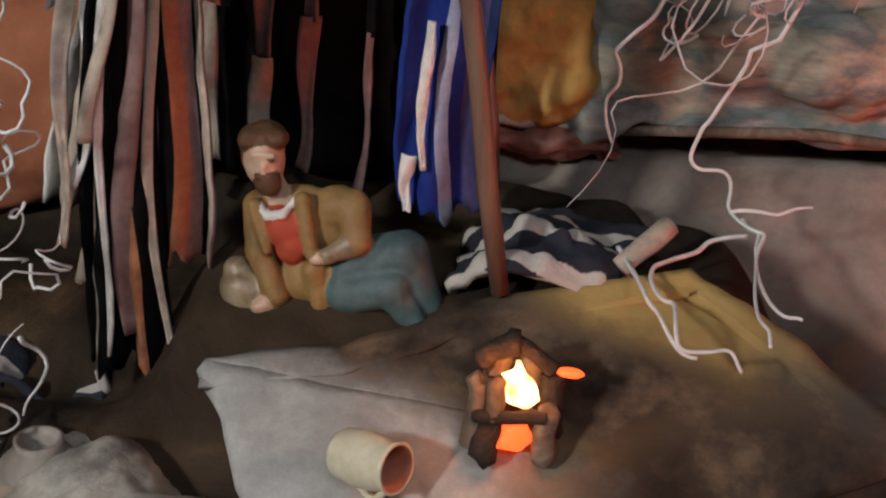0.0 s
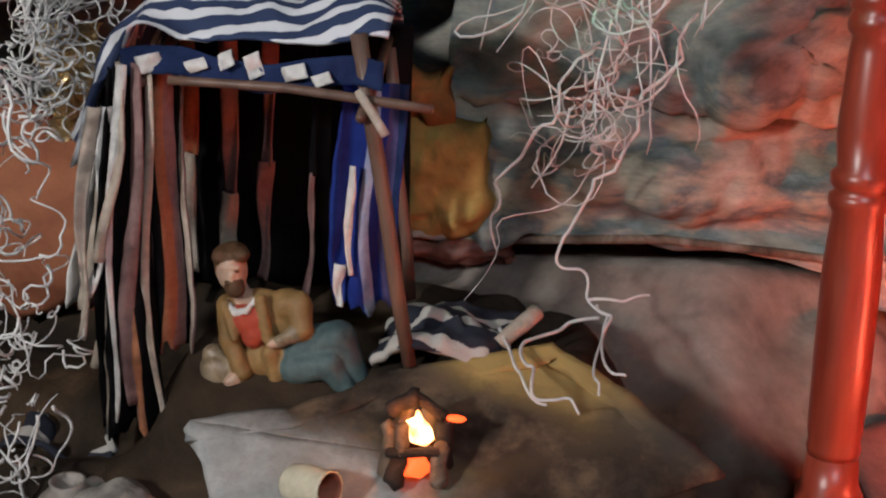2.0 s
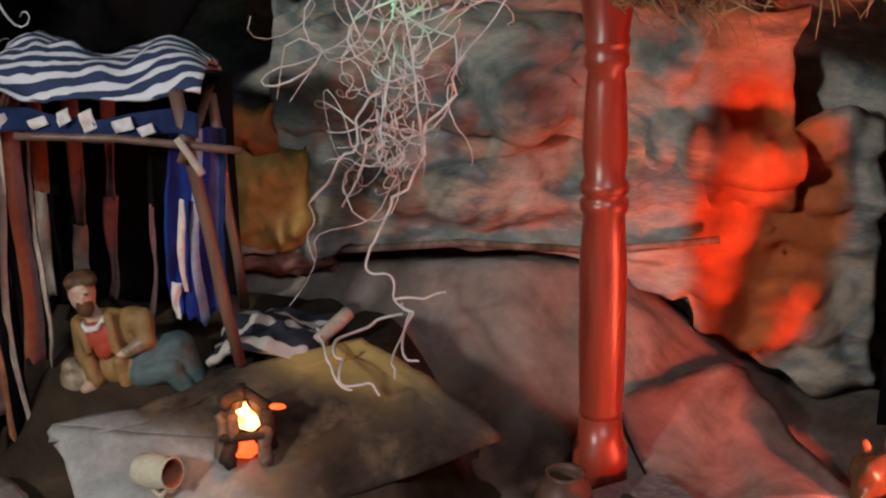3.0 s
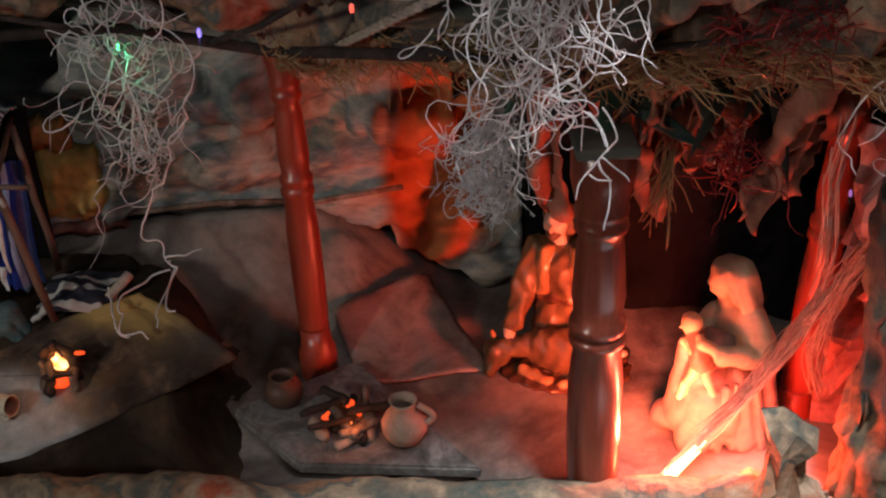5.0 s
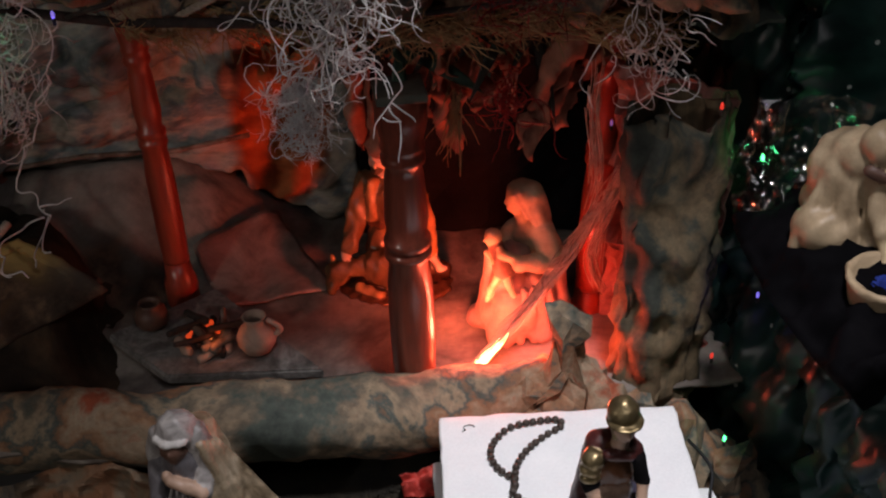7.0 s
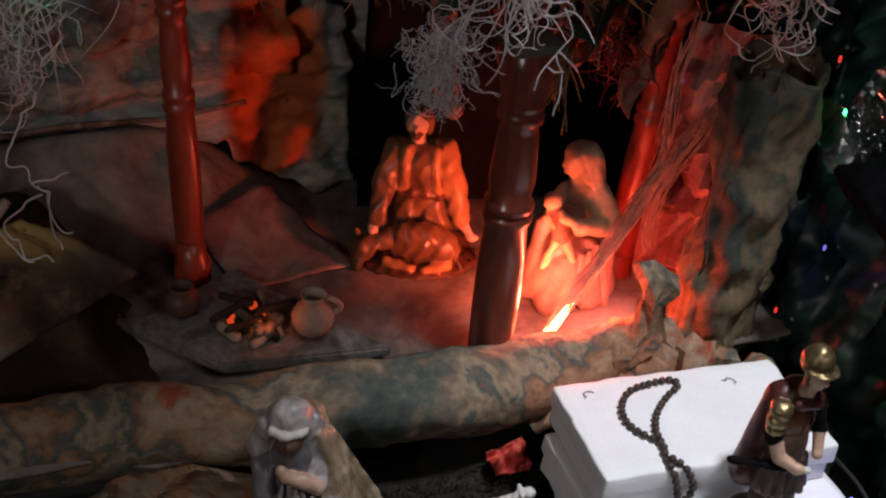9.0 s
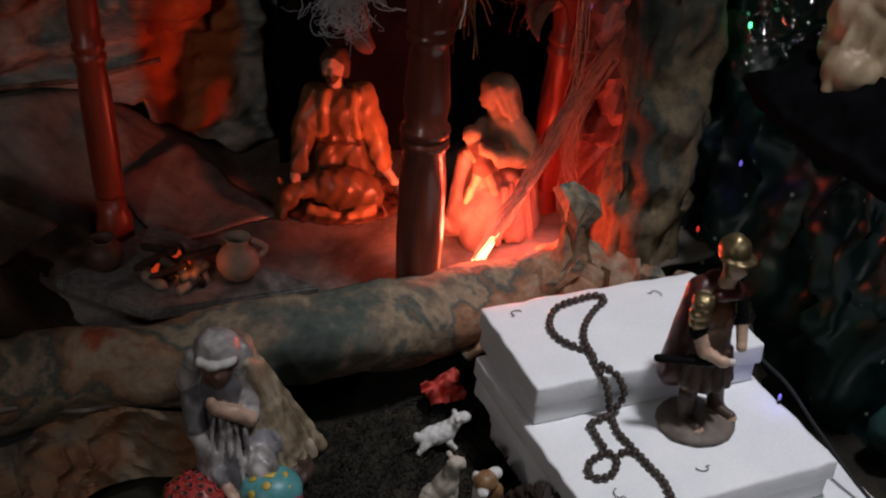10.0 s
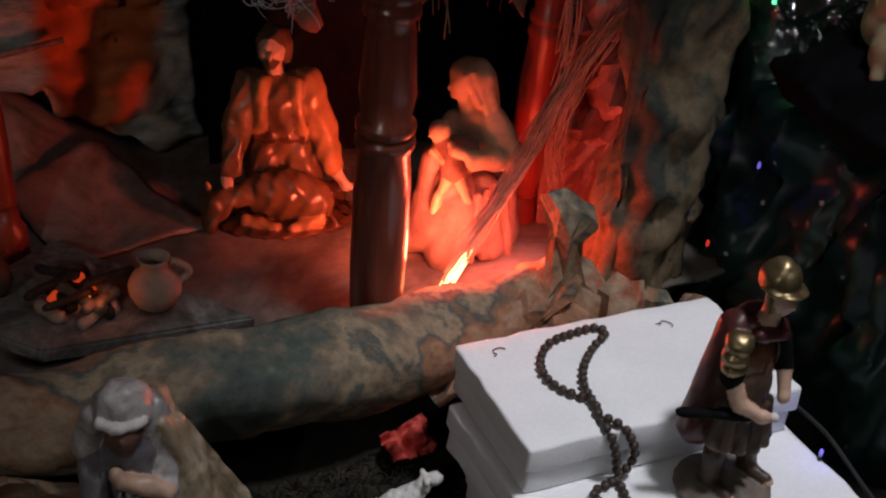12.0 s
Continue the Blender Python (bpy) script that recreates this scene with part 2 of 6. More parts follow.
bead_mat = painted("bead_wood", [(0.3, (0.02, 0.015, 0.012)), (0.7, (0.07, 0.05, 0.04))], 80, 300, 0.45, 0.2)
terracotta = painted("terracotta", [(0.3, (0.28, 0.17, 0.12)), (0.7, (0.5, 0.36, 0.28))], 18, 120, 0.75, 0.2)
brown_clay = painted("brown_clay", [(0.3, (0.06, 0.03, 0.022)), (0.7, (0.16, 0.085, 0.06))], 20, 120, 0.5, 0.2)
cream_glaze = painted("cream_glaze", [(0.3, (0.5, 0.45, 0.33)), (0.7, (0.68, 0.62, 0.48))], 25, 100, 0.2, 0.05)
clay_inside = painted("clay_inside", [(0.3, (0.34, 0.13, 0.08)), (0.7, (0.5, 0.22, 0.14))], 30, 150, 0.7, 0.2)
skin = painted("painted_skin", [(0.3, (0.42, 0.26, 0.18)), (0.7, (0.58, 0.4, 0.3))], 30, 150, 0.4, 0.05)
hair = painted("brown_hair", [(0.3, (0.05, 0.025, 0.012)), (0.7, (0.13, 0.065, 0.03))], 60, 260, 0.6, 0.5)
coat_ochre = painted("ochre_coat", [(0.3, (0.15, 0.085, 0.028)), (0.7, (0.34, 0.2, 0.075))], 30, 200, 0.6, 0.2)
shirt_red = painted("red_shirt", [(0.3, (0.3, 0.04, 0.02)), (0.7, (0.45, 0.08, 0.04))], 30, 200, 0.6, 0.1)
trousers = painted("teal_trousers", [(0.3, (0.03, 0.055, 0.06)), (0.7, (0.1, 0.15, 0.15))], 30, 200, 0.6, 0.2)
plain_clay = painted("pale_clay", [(0.3, (0.46, 0.34, 0.2)), (0.7, (0.62, 0.5, 0.32))], 20, 140, 0.5, 0.1)
glazed_brown = painted("glazed_brown", [(0.3, (0.06, 0.03, 0.014)), (0.7, (0.2, 0.11, 0.05))], 16, 90, 0.24, 0.15)
grey_dark = painted("grey_dark_robe", [(0.3, (0.05, 0.045, 0.05)), (0.7, (0.17, 0.16, 0.17))], 40, 200, 0.4, 0.2)
grey_cloth = painted("grey_robe", [(0.34, (0.09, 0.085, 0.095)), (0.5, (0.27, 0.26, 0.275)), (0.68, (0.42, 0.41, 0.43))], 55, 200, 0.36, 0.3)
cloak_tan = painted("tan_cloak", [(0.34, (0.12, 0.085, 0.05)), (0.5, (0.3, 0.23, 0.15)), (0.68, (0.48, 0.39, 0.28))], 35, 180, 0.32, 0.2)
leather = painted("leather", [(0.3, (0.025, 0.015, 0.012)), (0.7, (0.075, 0.045, 0.03))], 60, 260, 0.35, 0.3)
brass = painted("brass_paint", [(0.3, (0.13, 0.095, 0.045)), (0.7, (0.34, 0.26, 0.14))], 60, 200, 0.32, 0.2)
brass.node_tree.nodes["Principled BSDF"].inputs["Metallic"].default_value = 0.8
stone_base = painted("brown_stone", [(0.3, (0.1, 0.08, 0.065)), (0.7, (0.18, 0.145, 0.12))], 40, 200, 0.6, 0.2)
wool = painted("white_wool", [(0.3, (0.55, 0.54, 0.52)), (0.7, (0.75, 0.74, 0.72))], 90, 300, 0.8, 0.6)
wool_tan = painted("tan_wool", [(0.3, (0.3, 0.26, 0.2)), (0.7, (0.6, 0.55, 0.46))], 60, 260, 0.7, 0.6)
turf = painted("green_base", [(0.3, (0.03, 0.09, 0.06)), (0.7, (0.07, 0.17, 0.1))], 60, 260, 0.7, 0.3)
melon_red = painted("melon_red", [(0.3, (0.35, 0.03, 0.03)), (0.7, (0.5, 0.07, 0.05))], 50, 200, 0.35, 0.1)
melon_green = painted("melon_green", [(0.3, (0.03, 0.1, 0.03)), (0.7, (0.08, 0.2, 0.07))], 50, 200, 0.4, 0.1)
seed_black = painted("seed_black", [(0.3, (0.02, 0.01, 0.01)), (0.7, (0.05, 0.02, 0.02))], 50, 200, 0.4, 0.1)
fruit_teal = painted("fruit_teal", [(0.3, (0.06, 0.24, 0.26)), (0.7, (0.12, 0.36, 0.36))], 50, 200, 0.35, 0.1)
fruit_yellow = painted("fruit_yellow", [(0.3, (0.5, 0.36, 0.04)), (0.7, (0.62, 0.48, 0.1))], 50, 200, 0.35, 0.1)
cone_brown = painted("cone_brown", [(0.3, (0.012, 0.008, 0.006)), (0.7, (0.05, 0.03, 0.022))], 60, 260, 0.6, 0.3)
cream_robe = painted("cream_robe", [(0.3, (0.28, 0.2, 0.12)), (0.7, (0.48, 0.37, 0.24))], 24, 140, 0.45, 0.15)
black_shelf = painted("black_shelf", [(0.3, (0.0015, 0.0015, 0.002)), (0.7, (0.004, 0.0036, 0.0045))], 20, 100, 0.8, 0.2, 0, 0.03)
film_plastic = painted("dark_film", [(0.3, (0.003, 0.007, 0.007)), (0.5, (0.008, 0.028, 0.026)), (0.72, (0.024, 0.065, 0.058))], 9, 60, 0.34, 0.25)
flecks = node(film_plastic, "ShaderNodeTexVoronoi", Scale=42.0)
fleck_place = film_plastic.node_tree.nodes.new("ShaderNodeTexCoord")
wire(film_plastic, fleck_place, "Object", flecks, "Vector")
fleck_ramp = ramp(film_plastic, flecks, "Distance", [(0.07, (0.5, 0.55, 0.52)), (0.1, (0.008, 0.02, 0.021))])
fleck_mix = film_plastic.node_tree.nodes.new("ShaderNodeMix")
fleck_mix.data_type, fleck_mix.blend_type = "RGBA", "LIGHTEN"
fleck_mix.inputs[0].default_value = 1.0
film_shader = film_plastic.node_tree.nodes["Principled BSDF"]
film_plastic.node_tree.links.new(film_shader.inputs["Base Color"].links[0].from_socket, fleck_mix.inputs[6])
film_plastic.node_tree.links.new(fleck_ramp.outputs[0], fleck_mix.inputs[7])
film_plastic.node_tree.links.new(fleck_mix.outputs[2], film_shader.inputs["Base Color"])
cable_black = material("cable_black", (0.004, 0.004, 0.005), 0.75)
net_mat = painted("brown_net", [(0.3, (0.3, 0.2, 0.15)), (0.7, (0.55, 0.42, 0.34))], 40, 200, 0.8, 0.2)
red_tinsel = painted("red_tinsel", [(0.3, (0.1, 0.008, 0.01)), (0.7, (0.3, 0.03, 0.03))], 50, 200, 0.25, 0.3)
room_paint = painted("room_paint", [(0.3, (0.05, 0.05, 0.05)), (0.7, (0.08, 0.08, 0.08))], 2, 20, 0.9, 0.1)
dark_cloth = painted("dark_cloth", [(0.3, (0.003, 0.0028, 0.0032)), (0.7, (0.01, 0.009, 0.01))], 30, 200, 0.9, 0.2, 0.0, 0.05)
navy = painted("navy_cloth", [(0.3, (0.012, 0.02, 0.06)), (0.7, (0.025, 0.04, 0.11))], 30, 260, 0.85, 0.3, 0.0, 0.05)
blue_cloth = painted("blue_cloth", [(0.3, (0.012, 0.02, 0.14)), (0.7, (0.025, 0.05, 0.26))], 30, 260, 0.8, 0.3, 0.0, 0.05)
white_cloth = painted("white_cloth", [(0.3, (0.55, 0.53, 0.5)), (0.7, (0.7, 0.68, 0.66))], 30, 260, 0.85, 0.3, 0.0, 0.05)
mauve_cloth = painted("mauve_cloth", [(0.3, (0.15, 0.09, 0.09)), (0.7, (0.3, 0.19, 0.18))], 30, 260, 0.85, 0.3, 0.0, 0.05)
pale_blue = painted("pale_blue_cloth", [(0.3, (0.2, 0.26, 0.42)), (0.7, (0.38, 0.44, 0.58))], 30, 260, 0.85, 0.3, 0.0, 0.05)
purple_cloth = painted("purple_cloth", [(0.3, (0.04, 0.035, 0.09)), (0.7, (0.09, 0.07, 0.17))], 30, 260, 0.85, 0.3, 0.0, 0.05)
rust_cloth = painted("rust_cloth", [(0.3, (0.24, 0.09, 0.045)), (0.7, (0.42, 0.18, 0.1))], 30, 260, 0.85, 0.3, 0.0, 0.05)
clear_film = material("clear_film", (0.9, 0.92, 0.92), 0.06)
see_through = clear_film.node_tree.nodes.new("ShaderNodeBsdfTransparent")
film_blend = clear_film.node_tree.nodes.new("ShaderNodeMixShader")
film_blend.inputs[0].default_value = 0.12
clear_film.node_tree.links.new(see_through.outputs[0], film_blend.inputs[1])
shiny = clear_film.node_tree.nodes.new("ShaderNodeBsdfGlossy")
shiny.inputs["Roughness"].default_value = 0.08
clear_film.node_tree.links.new(shiny.outputs[0], film_blend.inputs[2])
clear_film.node_tree.links.new(film_blend.outputs[0], clear_film.node_tree.nodes["Material Output"].inputs["Surface"])
red_dark_paper = painted("red_dark_paper", [(0.3, (0.05, 0.02, 0.016)), (0.55, (0.24, 0.1, 0.075)), (0.75, (0.36, 0.18, 0.14))], 22, 120, 0.4)
rag_paper = painted("rag_paper", [(0.3, (0.12, 0.04, 0.025)), (0.55, (0.34, 0.13, 0.08)), (0.75, (0.42, 0.24, 0.17))], 16, 120)
green_leaf = painted("green_leaf", [(0.3, (0.005, 0.02, 0.012)), (0.7, (0.02, 0.06, 0.035))], 30, 160, 0.5, 0.2)
dry_blade = painted("dry_blade", [(0.3, (0.004, 0.005, 0.003)), (0.7, (0.018, 0.016, 0.01))], 30, 160, 0.6, 0.2)
ember = material("ember", (0.3, 0.05, 0.01), 0.6, 0, (1.0, 0.08, 0.014), 1.4)
flame = material("flame_glow", (0.8, 0.4, 0.1), 0.5, 0, (1.0, 0.4, 0.1), 3.2)
flame_place = flame.node_tree.nodes.new("ShaderNodeTexCoord")
flame_noise = node(flame, "ShaderNodeTexNoise", Scale=130.0, Detail=3.0)
wire(flame, flame_place, "Object", flame_noise, "Vector")
flame_ramp = ramp(flame, flame_noise, "Fac", [(0.36, (1.0, 0.12, 0.02)), (0.5, (1.0, 0.42, 0.12)), (0.6, (1.0, 0.72, 0.34))])
wire(flame, flame_ramp, "Color", flame.node_tree.nodes["Principled BSDF"], "Emission Color")
hot_ember = material("hot_ember", (0.5, 0.1, 0.02), 0.6, 0, (1.0, 0.24, 0.05), 9.0)
tan_cloth = painted("tan_cloth", [(0.3, (0.3, 0.24, 0.19)), (0.7, (0.54, 0.46, 0.39))], 30, 260, 0.85, 0.3, 0.0, 0.05)
hair_black = painted("dark_glazed_hair", [(0.3, (0.012, 0.006, 0.004)), (0.7, (0.05, 0.022, 0.012))], 60, 200, 0.3, 0.3)
glazed_dark = painted("dark_glaze", [(0.3, (0.04, 0.016, 0.008)), (0.7, (0.12, 0.05, 0.025))], 16, 90, 0.2, 0.1)
maroon = painted("maroon_cape", [(0.3, (0.03, 0.008, 0.008)), (0.7, (0.09, 0.025, 0.022))], 40, 200, 0.35, 0.2)
pale_veil = painted("pale_veil", [(0.34, (0.13, 0.12, 0.115)), (0.5, (0.31, 0.29, 0.28)), (0.66, (0.54, 0.51, 0.49))], 45, 200, 0.3, 0.15)
fruit_pink = painted("fruit_pink", [(0.3, (0.3, 0.04, 0.07)), (0.7, (0.45, 0.09, 0.13))], 120, 400, 0.4, 0.6)
strip_glow = material("strip_glow", (0.9, 0.5, 0.3), 0.4, 0, (1.0, 0.32, 0.12), 40.0)

# ---- mesh helpers ----


def thing(name, label, category, where=(0, 0, 0), group="", kind=""):
    ob = new(name)
    ob.empty_display_size = 0.02
    ob.matrix_world = pose(*where)
    return tagged(ob, label, category, group, kind)


def link_mesh(name, verts, faces, mats, parent=None, label="", smooth=True, index=None):
    me = bpy.data.meshes.new(name)
    me.from_pydata([tuple(map(float, v)) for v in verts], [], [tuple(map(int, f)) for f in faces])
    for m in mats if isinstance(mats, (list, tuple)) else [mats]:
        me.materials.append(m)
    if index is not None:
        me.polygons.foreach_set("material_index", np.asarray(index, dtype=np.int32))
    if smooth:
        me.polygons.foreach_set("use_smooth", np.ones(len(me.polygons), dtype=bool))
    me.update()
    ob = new(name, me)
    if parent:
        ob.parent = parent
    if label:
        tagged(ob, label)
    return ob


def part(name, bm, mat, parent, label="", smooth=True):
    me = bpy.data.meshes.new(name)
    bm.to_mesh(me)
    bm.free()
    for m in mat if isinstance(mat, (list, tuple)) else [mat]:
        me.materials.append(m)
    if smooth:
        me.polygons.foreach_set("use_smooth", np.ones(len(me.polygons), dtype=bool))
    ob = new(name, me)
    ob.parent = parent
    if label:
        tagged(ob, label)
    return ob


def tube(path, radii, sides=8):
    """Vertices and faces of a tube along a polyline, closed at both ends."""
    path = [Vector(p) for p in path]
    n = len(path)
    radii = [radii] * n if isinstance(radii, (int, float)) else radii
    verts, faces = [], []
    side = None
    for i, p in enumerate(path):
        d = (path[min(i + 1, n - 1)] - path[max(i - 1, 0)]).normalized()
        if side is None:
            side = d.orthogonal().normalized()
        side = (side - d * side.dot(d))
        side = side.normalized() if side.length > 1e-6 else d.orthogonal().normalized()
        up = d.cross(side)
        for k in range(sides):
            a = 2 * math.pi * k / sides
            verts.append(p + (side * math.cos(a) + up * math.sin(a)) * radii[i])
    for i in range(n - 1):
        for k in range(sides):
            a, b = i * sides + k, i * sides + (k + 1) % sides
            faces.append((a, b, b + sides, a + sides))
    faces.append(tuple(range(sides - 1, -1, -1)))
    faces.append(tuple(range((n - 1) * sides, n * sides)))
    return verts, faces


def joined(pieces):
    verts, faces = [], []
    for v, f in pieces:
        k = len(verts)
        verts += v
        faces += [tuple(i + k for i in g) for g in f]
    return verts, faces


def lathe(profile, sides=28):
    """A body turned about z: profile of (radius, height) from the bottom up."""
    verts, faces = [], []
    for r, z in profile:
        for k in range(sides):
            a = 2 * math.pi * k / sides
            verts.append((r * math.cos(a), r * math.sin(a), z))
    for i in range(len(profile) - 1):
        for k in range(sides):
            a, b = i * sides + k, i * sides + (k + 1) % sides
            faces.append((a, b, b + sides, a + sides))
    faces.append(tuple(range(sides - 1, -1, -1)))
    faces.append(tuple(range((len(profile) - 1) * sides, len(profile) * sides)))
    return verts, faces


def crumple(p, size, depth, seed):
    """Displacement like creased paper: ridged folds at three sizes."""
    out, s, d = 0.0, size, depth
    q = Vector(p) + Vector((seed * 3.7, seed * 1.9, seed * 2.3))
    for _ in range(3):
        out += (abs(noise.noise(q * s)) * 2 - 0.5) * d
        s, d = s * 2.1, d * 0.5
    return out


def sheet(name, surface, nu, nv, mat, parent=None, size=14.0, depth=0.012, seed=1, thick=0.003, smooth=False, label=""):
    """A creased sheet of some thickness: surface(u, v) gives its points for u and v in 0..1."""
    grid = [[Vector(surface(i / nu, j / nv)) for j in range(nv + 1)] for i in range(nu + 1)]
    verts = []
    for i in range(nu + 1):
        for j in range(nv + 1):
            a = grid[min(i + 1, nu)][j] - grid[max(i - 1, 0)][j]
            b = grid[i][min(j + 1, nv)] - grid[i][max(j - 1, 0)]
            n = a.cross(b)
            n = n.normalized() if n.length > 1e-9 else Vector((0, 0, 1))
            verts.append((grid[i][j] + n * crumple(grid[i][j], size, depth, seed), n))
    total = len(verts)
    pts = [p for p, n in verts] + [p - n * thick for p, n in verts]
    w = nv + 1
    faces = []
    for i in range(nu):
        for j in range(nv):
            a = i * w + j
            faces += [(a, a + w, a + w + 1, a + 1), (total + a, total + a + 1, total + a + w + 1, total + a + w)]
    rim = [i * w for i in range(nu + 1)] + [nu * w + j for j in range(1, w)] + [i * w + nv for i in range(nu - 1, -1, -1)] + list(range(nv - 1, 0, -1))
    for a, b in zip(rim, rim[1:] + rim[:1]):
        faces.append((b, a, a + total, b + total))
    return link_mesh(name, pts, faces, mat, parent, label, smooth)


# ---- rounded bodies for figures ----


def cone_body(a, b, r, s, mat):
    return ("c", np.array(a, float), np.array(b, float), r, s, mat)


def egg(c, r, mat, turn=(0, 0, 0)):
    return ("e", np.array(c, float), np.array(r, float), np.array(Euler([radians(t) for t in turn]).to_matrix()), 0, mat)


def distance(body, p):
    if body[0] == "c":
        _, a, b, r, s, _ = body
        d = b - a
        h = np.clip(((p - a) @ d) / max(d @ d, 1e-12), 0, 1)
        return np.linalg.norm(p - a - h[:, None] * d, axis=1) - (r + (s - r) * h)
    _, c, r, m, _, _ = body
    q = (p - c) @ m
    k = np.linalg.norm(q / r, axis=1)
    return (k - 1) * k / np.maximum(np.linalg.norm(q / r ** 2, axis=1), 1e-9) * 1.0


def figure(name, bodies, mats, cell, blend, where, turn=0, scale=1.0, folds=0.0, fold_size=60.0, label="", category="", group="", parent=None):
    """One smooth mesh round all the bodies; each face takes the paint of its nearest body."""
    lo = np.min([np.minimum(b[1], b[2] if b[0] == "c" else b[1]) - (max(b[3], b[4]) if b[0] == "c" else b[2].max()) for b in bodies], axis=0) - 2 * cell
    hi = np.max([np.maximum(b[1], b[2] if b[0] == "c" else b[1]) + (max(b[3], b[4]) if b[0] == "c" else b[2].max()) for b in bodies], axis=0) + 2 * cell
    n = np.ceil((hi - lo) / cell).astype(int) + 1
    axes = [lo[k] + cell * np.arange(n[k]) for k in range(3)]
    p = np.stack(np.meshgrid(*axes, indexing="ij"), -1)
    f = np.full(n, 4 * cell + 2 * blend)
    for b in bodies:
        low = np.minimum(b[1], b[2]) - max(b[3], b[4]) if b[0] == "c" else b[1] - b[2].max()
        high = np.maximum(b[1], b[2]) + max(b[3], b[4]) if b[0] == "c" else b[1] + b[2].max()
        box = tuple(slice(max(0, int((low[k] - blend - lo[k]) / cell) - 2), int((high[k] + blend - lo[k]) / cell) + 3) for k in range(3))
        q = p[box]
        d = distance(b, q.reshape(-1, 3)).reshape(q.shape[:3])
        h = np.clip(0.5 + 0.5 * (f[box] - d) / blend, 0, 1)
        f[box] = f[box] * (1 - h) + d * h - blend * h * (1 - h)
    if folds:
        f = f + folds * (np.sin(p[..., 0] * fold_size + 1.6 * np.sin(p[..., 2] * fold_size * 0.35)) * np.cos(p[..., 1] * fold_size * 0.8 + p[..., 2] * fold_size * 0.2))
    inside = f < 0
    c = np.zeros(n - 1, int)
    acc = np.zeros((*(n - 1), 3))
    cnt = np.zeros(n - 1)
    base = np.stack(np.meshgrid(*[np.arange(k - 1) for k in n], indexing="ij"), -1)
    corner = [(i, j, k) for i in (0, 1) for j in (0, 1) for k in (0, 1)]
    cut = lambda o: tuple(slice(o[k], n[k] - 1 + o[k]) for k in range(3))
    for u in corner:
        for axis in range(3):
            if u[axis]:
                continue
            w = tuple(u[k] + (k == axis) for k in range(3))
            fu, fw = f[cut(u)], f[cut(w)]
            cross = (fu < 0) != (fw < 0)
            t = np.where(cross, fu / np.where(cross, fu - fw, 1), 0)
            pt = np.zeros((*(n - 1), 3)) + np.array(u)
            pt[..., axis] += t
            acc += pt * cross[..., None]
            cnt += cross
    live = cnt > 0
    c[live] = np.arange(live.sum())
    verts = (base[live] + acc[live] / cnt[live][:, None]) * cell + lo
    quads = []
    for axis in range(3):
        o, q = [k for k in range(3) if k != axis]
        s0 = [slice(1, n[k] - 1) for k in range(3)]
        s0[axis] = slice(0, n[axis] - 1)
        s1 = list(s0)
        s1[axis] = slice(1, n[axis])
        a, b = inside[tuple(s0)], inside[tuple(s1)]
        for flip in (False, True):
            at = np.argwhere((a & ~b) if not flip else (~a & b))
            at = at + np.array([s0[k].start for k in range(3)])
            cells = []
            for do, dq in ((-1, -1), (0, -1), (0, 0), (-1, 0)):
                z = at.copy()
                z[:, o] += do
                z[:, q] += dq
                cells.append(c[z[:, 0], z[:, 1], z[:, 2]])
            if flip != (axis == 1):
                cells = cells[::-1]
            quads.append(np.stack(cells, 1))
    quads = np.concatenate(quads)
    near = np.argmin(np.stack([distance(b, verts) for b in bodies]), axis=0)
    paint = np.array([b[5] for b in bodies])[near]
    index = paint[quads[:, 0]]
    ob = link_mesh(name, verts, quads, mats, parent, "", True, index)
    ob.matrix_basis = pose(*where, 0, 0, turn) @ Matrix.Scale(scale, 4)
    return tagged(ob, label, category, group)


def strands(count, start, drift, length, radius, seed, curl=1.0, segments=14, sides=4):
    """Curly threads: start(rng) gives the root of each, drift the way that they hang."""
    rng = random.Random(seed)
    pieces = []
    for _ in range(count):
        p = Vector(start(rng))
        d = (Vector(drift) + Vector((rng.gauss(0, 0.7), rng.gauss(0, 0.7), rng.gauss(0, 0.5)))).normalized()
        step = length * rng.uniform(0.5, 1.4) / segments
        bend = Vector((rng.gauss(0, 1), rng.gauss(0, 1), rng.gauss(0, 1)))
        path = [p.copy()]
        for k in range(segments):
            if rng.random() < 0.25:
                bend = Vector((rng.gauss(0, 1), rng.gauss(0, 1), rng.gauss(0, 1)))
            d = (d + bend.cross(d) * 0.42 * curl + Vector(drift) * 0.1).normalized()
            p = p + d * step
            path.append(p.copy())
        r = radius * rng.uniform(0.7, 1.2)
        pieces.append(tube(path, [r * (1 - 0.6 * k / segments) for k in range(segments + 1)], sides))
    return joined(pieces)

# ---- the setting ----


def ease(a, b, x):
    t = min(1.0, max(0.0, (x - a) / (b - a)))
    return t * t * (3 - 2 * t)


def ground_height(x, y):
    left = ease(-0.28, -0.34, x)
    z = left * min(0.077, max(0.02, 0.04 + 0.5 * (y - 0.1)))
    z -= left * 0.04 * ease(-0.525, -0.56, x) * ease(0.1, 0.15, y)
    z = max(z, 0.088 * ease(-0.04, -0.22, x) * ease(0.19, 0.33, y))
    fold = ease(0.2, 0.26, y) * ease(-0.04, -0.14, x)
    z += fold * 0.012 * (abs(noise.noise(Vector((x * 13, y * 17, 8)))) * 2 - 0.5)
    return z + 0.003 * noise.noise(Vector((x * 16, y * 16, 3)))


